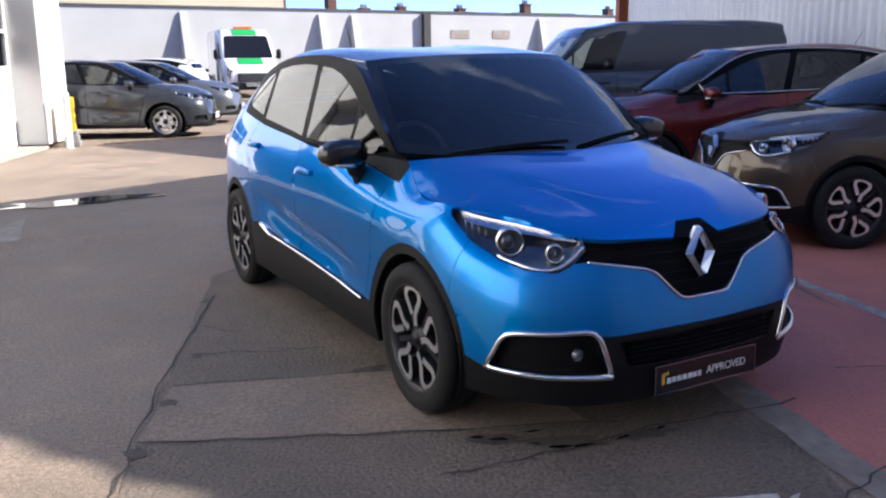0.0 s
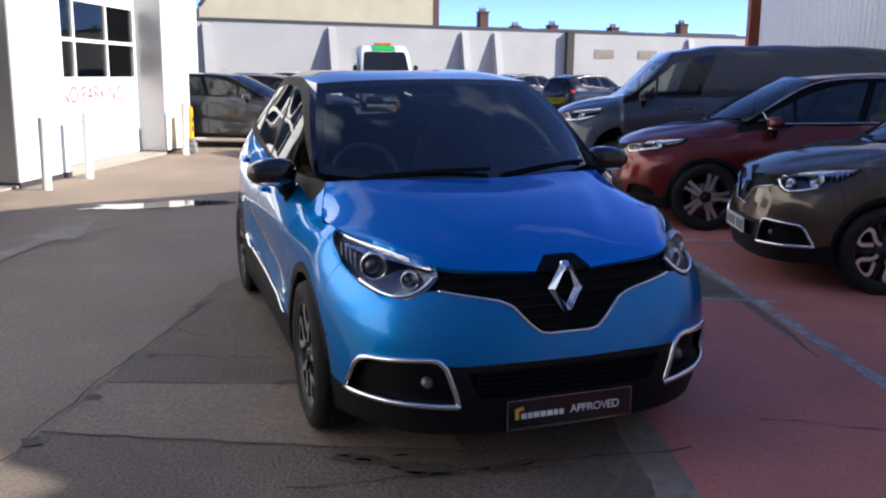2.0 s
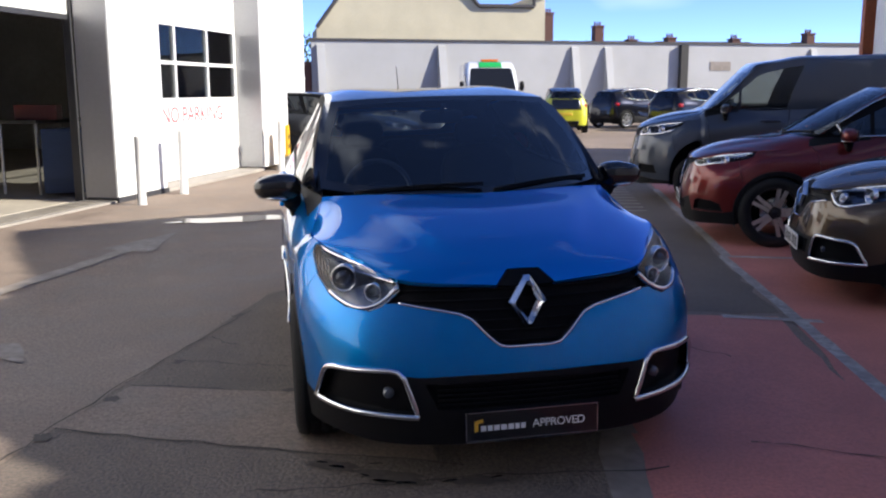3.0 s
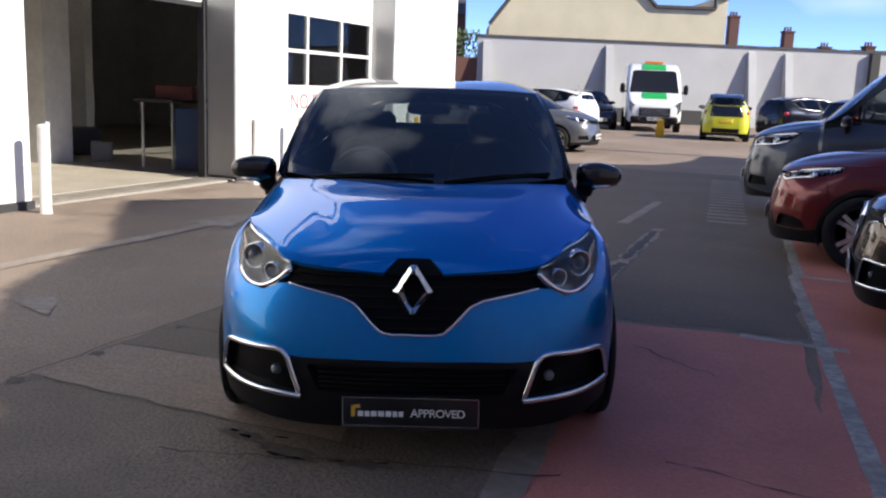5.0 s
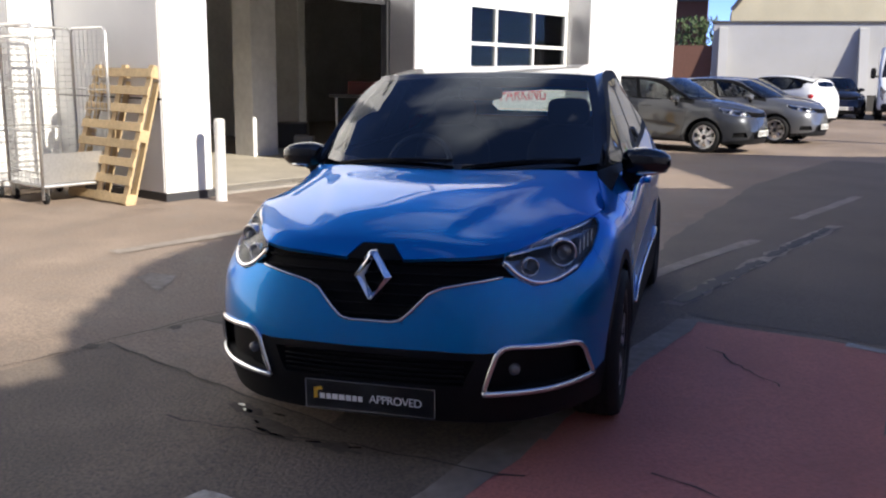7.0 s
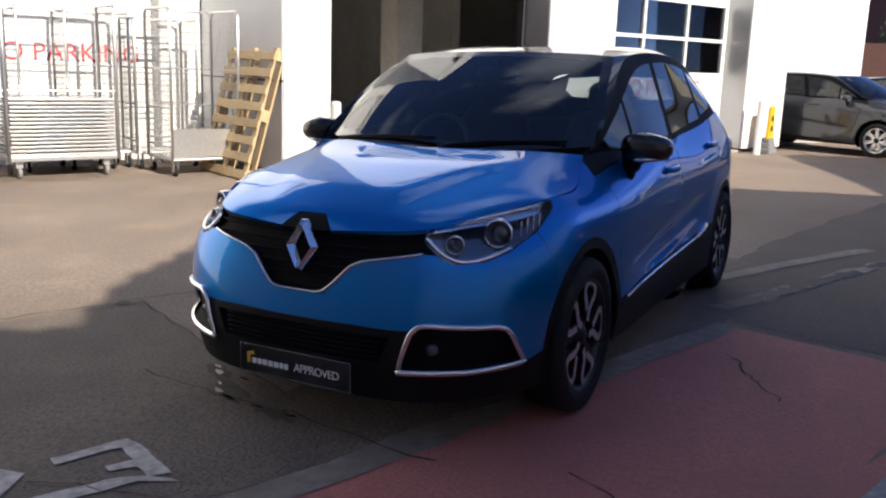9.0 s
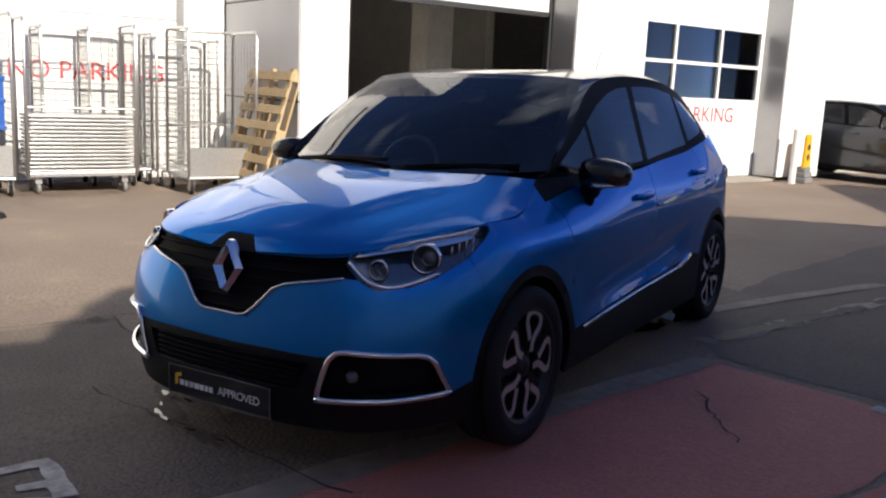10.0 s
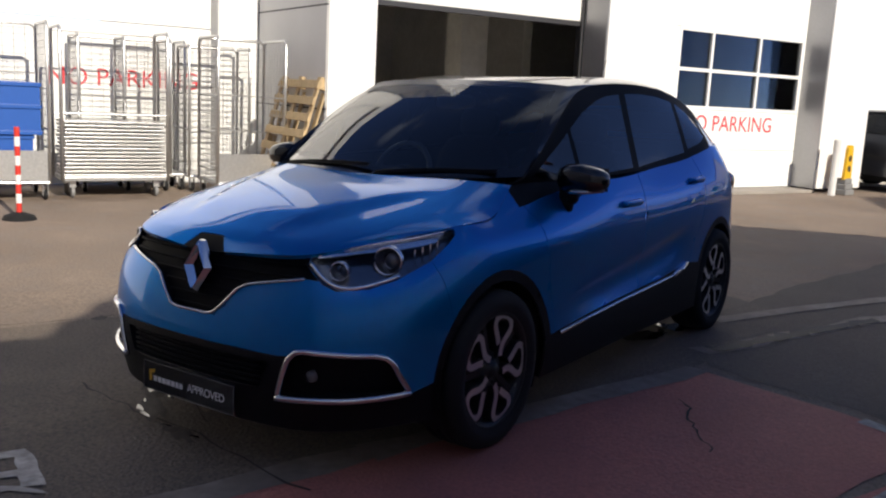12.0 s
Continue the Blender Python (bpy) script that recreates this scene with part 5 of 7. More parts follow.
cracks = [((-1.12, 2.37), (-2.02, 0.14)), ((-2.02, 0.14), (-2.6, -1.4)), ((-1.98, 0.25), (-0.2, -0.55)), ((-1.55, 1.25), (-0.9, 0.98)), ((-1.72, 0.82), (-0.3, 0.35)),
          ((1.05, -0.62), (2.35, -1.3)), ((1.25, 1.1), (1.6, 0.55)), ((-0.5, -1.62), (0.35, -1.38)), ((-1.05, -0.62), (0.6, -0.78)), ((-1.35, 1.72), (-1.2, 1.5))]
for i, (a, b) in enumerate(cracks):
    rnd = random.Random(i + 7)
    n = 16
    line = []
    q = (Vector(b) - Vector(a)).normalized()
    q = Vector((-q.y, q.x))
    off = 0.0
    for k in range(n + 1):
        off = off * 0.7 + rnd.uniform(-0.022, 0.022)
        line.append(Vector(a).lerp(Vector(b), k / n) + q * off)
    left = [tuple(p + q * rnd.uniform(0.001, 0.008)) for p in line]
    right = [tuple(p - q * rnd.uniform(0.001, 0.008)) for p in line]
    sheet("crack", left + right[::-1], 0.0085, CRACK, "dark crack in the tarmac", "crack", step=9)
def stain(name, x, y, rx, ry, turn, seed, m, lift, label, category):
    """A ragged blot on the ground."""
    rnd = random.Random(seed)
    c, q = math.cos(turn), math.sin(turn)
    loop = []
    k = 0.7
    for t in np.linspace(0, 2 * math.pi, 27)[:-1]:
        k = 0.5 * k + 0.5 * rnd.uniform(0.2, 1.25)
        a, b = rx * k * math.cos(t), ry * k * math.sin(t)
        loop.append((x + a * c - b * q, y + a * q + b * c))
    sheet(name, loop, lift, m, label, category, step=9)


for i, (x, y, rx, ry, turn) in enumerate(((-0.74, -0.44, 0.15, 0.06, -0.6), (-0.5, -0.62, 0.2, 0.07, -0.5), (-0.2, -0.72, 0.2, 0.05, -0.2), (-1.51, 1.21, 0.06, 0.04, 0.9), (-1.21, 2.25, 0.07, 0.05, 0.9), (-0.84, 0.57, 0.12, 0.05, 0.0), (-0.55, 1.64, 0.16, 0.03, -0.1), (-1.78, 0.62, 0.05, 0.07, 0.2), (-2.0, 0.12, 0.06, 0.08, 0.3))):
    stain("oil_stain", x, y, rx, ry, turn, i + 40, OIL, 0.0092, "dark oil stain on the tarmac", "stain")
# red bays with their pale lines
sheet("red_bay_near", [(1.19, 1.64), (2.36, 1.36), (1.80, -0.45), (0.9, -3.4), (0.1, -7.0), (-1.9, -7.0), (-0.35, -3.4), (0.56, -0.40)], 0.004, RED_PAINT, "worn dull red painted bay on the tarmac", "pavement", rough=0.012)
sheet("red_bay_far", [(2.47, 1.36), (3.75, 5.42), (5.2, 9.9), (13, 7), (8, -9), (0.06, -7.0), (0.86, -3.4), (1.77, -0.45)], 0.0055, RED_PAINT, "worn dull red parking bays", "pavement", rough=0.012)
stripe("bay_line", (0.05, -7.0), (3.11, 3.5), 0.09, 0.0075, ROAD_WHITE, "pale bay front line", rough=0.006)
stripe("bay_line", (3.16, 3.5), (4.9, 9.0), 0.09, 0.0075, ROAD_WHITE, "pale bay front line", rough=0.006)
stripe("bay_line", (2.0, 1.42), (6.4, -0.35), 0.085, 0.008, ROAD_WHITE, "pale line between two bays", rough=0.006)
stripe("bay_line", (3.1, 3.55), (7.6, 1.75), 0.085, 0.008, ROAD_WHITE, "pale line between two bays", rough=0.006)
stripe("bay_line", (1.15, -1.9), (5.6, -3.7), 0.085, 0.008, ROAD_WHITE, "pale line between two bays", rough=0.006)
stripe("bay_edge", (1.14, 1.66), (0.53, -0.38), 0.15, 0.0075, ROAD_FADED, "faded pale edge strip of the red bay", rough=0.02)
stripe("bay_edge", (0.53, -0.38), (-0.38, -3.4), 0.16, 0.0075, ROAD_FADED, "faded pale edge strip of the red bay", rough=0.02)
ring = [(3.15 + 0.28 * math.cos(t), -0.28 + 0.22 * math.sin(t)) for t in np.linspace(0.6, 5.4, 18)]
ring2 = [(3.15 + 0.19 * math.cos(t), -0.28 + 0.14 * math.sin(t)) for t in np.linspace(0.6, 5.4, 18)]
sheet("bay_mark", ring + ring2[::-1], 0.008, ROAD_WHITE, "worn round white mark painted in the bay", step=9)
# painted letter by the car's nose, and the traces of the next one
sheet("road_letter", [(-0.585, -1.475), (-0.50, -1.205), (-0.445, -1.205), (-0.135, -1.33), (-0.18, -1.395), (-0.275, -1.355), (-0.325, -1.435), (-0.37, -1.41), (-0.335, -1.325), (-0.455, -1.275), (-0.535, -1.50)], 0.0085, LETTER, "white painted road letter", rough=0.006, step=0.05)
sheet("road_letter", [(-0.25, -1.60), (-0.19, -1.44), (-0.07, -1.365), (-0.11, -1.36), (-0.26, -1.44), (-0.42, -1.78), (-0.36, -1.80)], 0.0085, LETTER, "white painted road letter", rough=0.006, step=0.05)
sheet("road_letter", [(-0.72, -1.62), (-0.56, -1.60), (-0.50, -1.68), (-0.46, -1.86), (-0.62, -1.92), (-0.80, -1.72)], 0.0085, LETTER, "white painted road letter", rough=0.008, step=0.05)
# a pale patch, then lane markings
sheet("pale_patch", [(-2.73, 1.6), (-2.76, 1.79), (-2.52, 1.78), (-2.37, 1.35)], 0.0075, ROAD_FADED, "pale four-cornered patch on the tarmac", rough=0.02)
stripe("lane_line", (0.82, 2.85), (1.68, 4.78), 0.13, 0.0075, ROAD_FADED, "faded white lane line", rough=0.012)
stripe("lane_line", (2.15, 6.3), (3.1, 8.6), 0.13, 0.0075, ROAD_FADED, "faded white lane line", rough=0.012)
stripe("lane_arrow", (-3.45, 2.3), (-2.35, 5.1), 0.16, 0.0075, ROAD_FADED, "faded white lane arrow", rough=0.012)
sheet("lane_arrow", [(-2.62, 5.15), (-2.0, 6.1), (-2.12, 4.9)], 0.0075, ROAD_FADED, "faded head of a lane arrow", rough=0.012)
for i in range(17):
    c = Vector((3.5, 6.75)).lerp(Vector((5.1, 12.2)), i / 16)
    stripe("grid_mark", (c.x - 0.22, c.y + 0.06), (c.x + 0.24, c.y - 0.08), 0.13, 0.0075, ROAD_FADED, "faded bar of a hatched marking", rough=0.012)
# drain gutter beside the lane
stripe("gutter", (1.02, 2.0), (2.5, 6.0), 0.14, 0.0055, ROAD_FADED, "worn pale concrete gutter", category="gutter", rough=0.03)
stripe("gutter_slot", (1.05, 2.1), (1.66, 3.7), 0.1, 0.009, TAR, "dark broken gutter slot", category="gutter", rough=0.03, step=0.07)
stripe("gutter_slot", (1.72, 3.9), (2.42, 5.8), 0.085, 0.009, TAR, "dark broken gutter slot", category="gutter", rough=0.025, step=0.07)
def puddle(x, y, rx, ry, turn, seed):
    rnd = random.Random(seed)
    c, s = math.cos(turn), math.sin(turn)
    loop = []
    for t in np.linspace(0, 2 * math.pi, 19)[:-1]:
        k = rnd.uniform(0.6, 1.1)
        a, b = rx * k * math.cos(t), ry * k * math.sin(t)
        loop.append((x + a * c - b * s, y + a * s + b * c))
    sheet("puddle", loop, 0.011, WATER, "shallow puddle of clear water", "puddle", step=9)
puddle(-1.35, 7.0, 0.9, 0.3, 0.08, 3)
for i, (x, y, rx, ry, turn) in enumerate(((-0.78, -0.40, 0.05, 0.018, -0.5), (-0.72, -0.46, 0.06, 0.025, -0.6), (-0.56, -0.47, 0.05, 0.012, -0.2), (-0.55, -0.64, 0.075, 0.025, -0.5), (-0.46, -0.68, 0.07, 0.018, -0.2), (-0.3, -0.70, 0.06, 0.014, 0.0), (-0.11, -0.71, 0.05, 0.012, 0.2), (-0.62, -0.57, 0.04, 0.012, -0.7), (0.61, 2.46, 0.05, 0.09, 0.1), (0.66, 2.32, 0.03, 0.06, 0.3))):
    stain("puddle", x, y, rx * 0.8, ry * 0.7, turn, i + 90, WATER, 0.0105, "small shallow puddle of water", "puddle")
puddle(0.62, 2.1, 0.26, 0.10, 1.1, 9)
puddle(0.72, 2.5, 0.16, 0.08, 1.3, 10)

# ---- workshop on the left ----
TOP = 6.6
ublock("wall_pier_1", -0.64, 0.0, -2.25, 0.0, 0.09, TOP, WHITE, label="white clad corner pier of the workshop", kind="structure", category="wall", bevel=0.012)
ublock("trim_pier_foot_1", -0.66, 0.02, -2.2, 0.02, 0.0, 0.088, DARK_FRAME, label="dark plinth under the pier", kind="structure", category="plinth")
for z in (1.15, 2.37, 3.6):
    ublock("trim_seam", -0.652, -0.641, -2.25, -0.02, z, z + 0.02, DARK_FRAME, label="dark seam in the side cladding", kind="structure", category="seam")
ublock("wall_side_panel", -0.649, -0.6405, -2.24, -0.03, 0.1, TOP - 0.02, FLANK, label="grey composite panel on the pier's flank", kind="structure", category="wall")
ublock("wall_pier_2", 3.72, 5.08, -0.5, 0.0, 0.07, TOP, WHITE, label="white clad pier between the doors", kind="structure", category="wall", bevel=0.012)
ublock("trim_pier_foot_2", 3.70, 5.10, -0.48, 0.015, 0.0, 0.068, DARK_FRAME, label="dark plinth under the pier", kind="structure", category="plinth")
ublock("trim_reveal_2", 3.704, 3.718, -0.5, -0.02, 0.07, TOP, REVEAL, label="silver grey sheet-metal reveal", kind="structure", category="wall")
ublock("wall_pier_3", 8.88, 10.2, -3.2, 0.0, 0.07, TOP, WHITE, label="white clad pier at the workshop's far end", kind="structure", category="wall", bevel=0.012)
ublock("trim_reveal_3", 8.862, 8.878, -0.6, -0.02, 0.07, TOP, REVEAL, label="silver grey sheet-metal reveal", kind="structure", category="wall")
ublock("wall_setback", 10.2, 18.3, -3.2, -2.6, 0.0, TOP, WHITE, label="white clad wall set back beyond the pier", kind="structure", category="wall")
ublock("wall_lintel_1", 0.0, 3.704, -0.7, -0.12, 3.25, TOP, WHITE, label="white clad wall above the open door", kind="structure", category="wall")
ublock("wall_lintel_2", 5.08, 8.862, -0.7, -0.02, 4.1, TOP, WHITE, label="white clad wall above the closed door", kind="structure", category="wall")
ublock("trim_track_1", 3.66, 3.70, -0.64, -0.52, 0.0, 3.25, DARK_FRAME, label="dark door track", kind="structure", category="door track")
ublock("trim_track_2", 0.004, 0.05, -0.64, -0.52, 0.0, 3.25, DARK_FRAME, label="dark door track", kind="structure", category="door track")
# the lifted door: its lowest panels hang in the opening
d1 = thing("door_1", Matrix.Identity(4), "white sectional workshop door, lifted half open", "door", kind="structure")
ublock("panel", 0.05, 3.66, -0.62, -0.56, 2.56, 3.25, WHITE, d1)
ublock("bottom_seal", 0.05, 3.66, -0.625, -0.555, 2.49, 2.555, DARK_FRAME, d1, "dark rubber bottom seal")
d2 = thing("door_2", Matrix.Identity(4), "closed white sectional workshop door with a six-pane window", "door", kind="structure")
rows = [(0.06, 0.70), (0.705, 1.36), (2.66, 3.36), (3.365, 4.1)]
for z0, z1 in rows:
    ublock("panel", 5.08, 8.86, -0.56, -0.5, z0, z1, WHITE, d2, bevel=0.004)
for u0, u1 in ((5.08, 5.68), (8.80, 8.86)):
    ublock("panel", u0, u1, -0.56, -0.5, 1.365, 2.655, WHITE, d2)
for z in (1.365, 1.97, 2.6):
    ublock("glazing_bar", 5.68, 8.80, -0.555, -0.49, z, z + 0.055, WHITE, d2)
for u in (5.68, 6.44, 7.62, 8.745):
    ublock("glazing_bar", u, u + 0.055, -0.553, -0.489, 1.42, 2.6, WHITE, d2)
for u0, u1 in ((5.735, 6.44), (6.495, 7.62), (7.675, 8.745)):
    for z0, z1 in ((1.42, 1.97), (2.025, 2.6)):
        ublock("pane", u0, u1, -0.535, -0.525, z0, z1, PANE, d2, "dark clear glass pane")
ublock("bottom_seal", 5.08, 8.86, -0.56, -0.5, 0.0, 0.055, DARK_FRAME, d2)
text_mesh("lettering", "NO PARKING", 0.37, SIGN_RED, d2, facing(7.05, -0.497, 1.13), 0.0015, "red words NO PARKING", 1.0)
# door 3, set back, behind the cages
ublock("wall_return", -1.22, -0.66, -2.6, -2.25, 0.0, TOP, WHITE, label="white clad return beside the set-back door", kind="structure", category="wall")
ublock("trim_reveal_4", -1.24, -1.222, -2.6, -2.26, 0.0, TOP, REVEAL, label="silver grey sheet-metal reveal", kind="structure", category="wall")
d3 = thing("door_3", Matrix.Identity(4), "closed white sectional door with red lettering", "door", kind="structure")
for k in range(6):
    ublock("panel", -5.3, -1.24, -2.56, -2.5, 0.02 + 0.7 * k, 0.71 + 0.7 * k, WHITE, d3, bevel=0.004)
text_mesh("lettering", "NO PARKING", 0.32, SIGN_RED, d3, facing(-2.38, -2.497, 1.39), 0.0015, "red words NO PARKING", 1.0)
ublock("wall_lintel_3", -5.3, -1.24, -2.8, -2.45, 4.22, TOP, WHITE, label="white clad wall above the set-back door", kind="structure", category="wall")
ublock("wall_south", -16.0, -5.3, -2.9, -2.25, 0.0, TOP, WHITE, label="white clad workshop wall", kind="structure", category="wall")
ublock("floor_apron", -0.6, 5.2, -0.56, -0.02, 0.004, 0.03, CONCRETE, label="pale concrete threshold strip", kind="structure", category="threshold")
for k in range(46):
    u = 0.15 + k * 0.075
    ublock("threshold_rib", u, u + 0.028, -0.5, -0.12, 0.03, 0.036, INSIDE_FLOOR, bpy.data.objects["floor_apron"])
ublock("floor_apron_2", 5.1, 8.86, -0.5, 0.02, 0.004, 0.05, CONCRETE, label="pale concrete door step", kind="structure", category="threshold")
# inside the open bay
ublock("floor_inside", -0.6, 14.0, -11.0, -0.66, 0.006, 0.02, INSIDE_FLOOR, label="worn buff workshop floor", kind="structure", category="floor")
ublock("wall_inside_back", -0.6, 14.0, -11.3, -11.0, 0.0, TOP, INSIDE, label="dim grey workshop back wall", kind="structure", category="wall")
ublock("wall_inside_left", -0.9, -0.66, -11.3, -2.3, 0.0, TOP, INSIDE, label="dim grey workshop side wall", kind="structure", category="wall")
ublock("wall_inside_far", 14.0, 14.3, -11.3, -3.2, 0.0, TOP, INSIDE, label="dim grey workshop end wall", kind="structure", category="wall")
ublock("ceiling", -0.66, 10.2, -11.4, 0.02, TOP, TOP + 0.3, INSIDE, label="flat workshop roof deck", kind="structure", category="ceiling")
ublock("ceiling_south", -16.0, -0.664, -11.4, -2.25, TOP, TOP + 0.3, INSIDE, label="flat workshop roof deck", kind="structure", category="ceiling")
ublock("ceiling_north", 10.204, 18.4, -11.4, -2.6, TOP, TOP + 0.3, INSIDE, label="flat workshop roof deck", kind="structure", category="ceiling")
ublock("wall_inside_partition", 6.3, 6.5, -11.0, -5.4, 0.02, TOP, INSIDE, label="dim partition wall inside the workshop", kind="structure", category="wall")
ublock("wall_inside_pier", 3.55, 4.1, -4.05, -3.55, 0.02, TOP, INSIDE, label="grey inner pier in the workshop", kind="structure", category="wall")
bench = thing("workbench", Matrix.Translation(at(5.0, -1.9, 0.02)), "steel-framed workbench inside the workshop", "workbench")
for dx in (-0.75, 0.75):
    for dy in (-0.3, 0.3):
        bm = bmesh.new()
        p = D * dx + N * dy
        rod(bm, (p.x, p.y, 0), (p.x, p.y, 1.05), 0.025, 8)
        part("leg", bm, GALV, bench)
bm = bmesh.new()
box(bm, -0.85, 0.85, -0.38, 0.38, 1.05, 1.10, Matrix(((D.x, N.x, 0, 0), (D.y, N.y, 0, 0), (0, 0, 1, 0), (0, 0, 0, 1))))
bmesh.ops.recalc_face_normals(bm, faces=bm.faces[:])
part("worktop", bm, DARK_FRAME, bench)
chest = thing("tool_chest", Matrix.Translation(at(4.55, -1.75, 1.12)), "red metal tool chest on the workbench", "tool chest")
bm = bmesh.new()
box(bm, -0.3, 0.3, -0.18, 0.18, 0, 0.22, bevel=0.01)
part("case", bm, TOOL_RED, chest)
for z in (0.03, 0.095, 0.16):
    bm = bmesh.new()
    box(bm, -0.28, 0.28, -0.19, -0.178, z, z + 0.05)
    part("drawer", bm, TOOL_RED, chest)
cab = thing("tool_cabinet", Matrix.Translation(at(4.35, -1.2, 0.02)), "blue metal tool cabinet inside the workshop", "cabinet")
bm = bmesh.new()
box(bm, -0.28, 0.28, -0.25, 0.25, 0.05, 0.98, bevel=0.01)
part("body", bm, TOOL_BLUE, cab)
for k in range(5):
    bm = bmesh.new()
    box(bm, -0.26, 0.26, -0.262, -0.248, 0.1 + 0.17 * k, 0.25 + 0.17 * k)
    part("drawer", bm, TOOL_BLUE, cab)
for i, (u, n, w, h, m, lab) in enumerate(((2.4, -5.2, 0.5, 0.7, BLUE_BIN, "blue plastic drum in the dim workshop"), (5.4, -4.6, 0.6, 0.5, DARK_FRAME, "dark machine case on the workshop floor"), (1.4, -6.5, 0.7, 1.1, GREY_BOX, "grey parts cabinet in the dim workshop"), (4.6, -3.4, 0.35, 0.35, GREY_BOX, "grey carton on the workshop floor"))):
    bm = bmesh.new()
    box(bm, -w / 2, w / 2, -w / 2, w / 2, 0.02, h, pose(0, 0, 0, 0, 0, 20), 0.03)
    ob = link_mesh(("drum", "machine_case", "parts_cabinet", "carton")[i], bm, m)
    ob.matrix_world = Matrix.Translation(at(u, n))
    tagged(ob, lab, ("drum", "machine", "cabinet", "carton")[i])

# unseen wall added behind the camera: closes the yard, blocks sky reflections
ublock("wall_sky_block", -13.5, -13.0, -2.2, 12.9, 0.0, 9.0, PANEL_GREY, label="unseen plain grey wall added to keep sky off the bumper", kind="structure", category="wall")

# bollards
def bollard(u, n, h):
    bm = bmesh.new()
    lathe(bm, [(0.0, h), (0.045, h - 0.004), (0.058, h - 0.018), (0.06, h - 0.05), (0.06, 0.012), (0.066, 0.01), (0.068, 0.0)], 24, Matrix(((0, 0, 1, 0), (0, 1, 0, 0), (1, 0, 0, 0), (0, 0, 0, 1))))
    ob = link_mesh("bollard", bm, BOLLARD, smooth=True)
    ob.matrix_world = Matrix.Translation(at(u, n))
    return tagged(ob, "off-white round steel bollard before the workshop doors", "bollard", "bollards before the doors")
for u, n, h in ((-0.15, 0.36, 0.95), (3.60, 0.42, 0.94), (4.92, 0.36, 0.96), (8.86, 0.36, 0.97)):
    bollard(u, n, h)

# ---- loose things in the yard ----
def pallet():
    """A timber pallet leaning against the pier's grey flank."""
    root = thing("pallet", Matrix.Translation(at(-1.14, -0.05, 0.0)) @ Matrix(((N.x, D.x, 0, 0), (N.y, D.y, 0, 0), (0, 0, 1, 0), (0, 0, 0, 1))) @ Matrix.Diagonal((-1, 1, 1, 1)) @ pose(0, 0, 0, -16, 0, 0), "pale pine pallet leaning against the pier", "pallet")
    for x in (0.0, 0.55, 1.1):
        for z0, z1 in ((0.0, 0.14), (0.73, 0.87), (1.46, 1.6)):
            bm = bmesh.new()
            box(bm, x, x + 0.09, 0.024, 0.10, z0, z1, bevel=0.004)
            part("block", bm, PINE, root)
        bm = bmesh.new()
        box(bm, x, x + 0.095, 0.10, 0.122, 0.0, 1.6)
        part("runner", bm, PINE, root)
        bm = bmesh.new()
        box(bm, x, x + 0.095, 0.002, 0.024, 0.0, 1.6)
        part("runner", bm, PINE, root)
    for k in range(8):
        bm = bmesh.new()
        box(bm, -0.02, 1.2, -0.022, 0.0, 0.02 + k * 0.205, 0.12 + k * 0.205, bevel=0.003)
        part("slat", bm, PINE, root)
    return root


pallet()


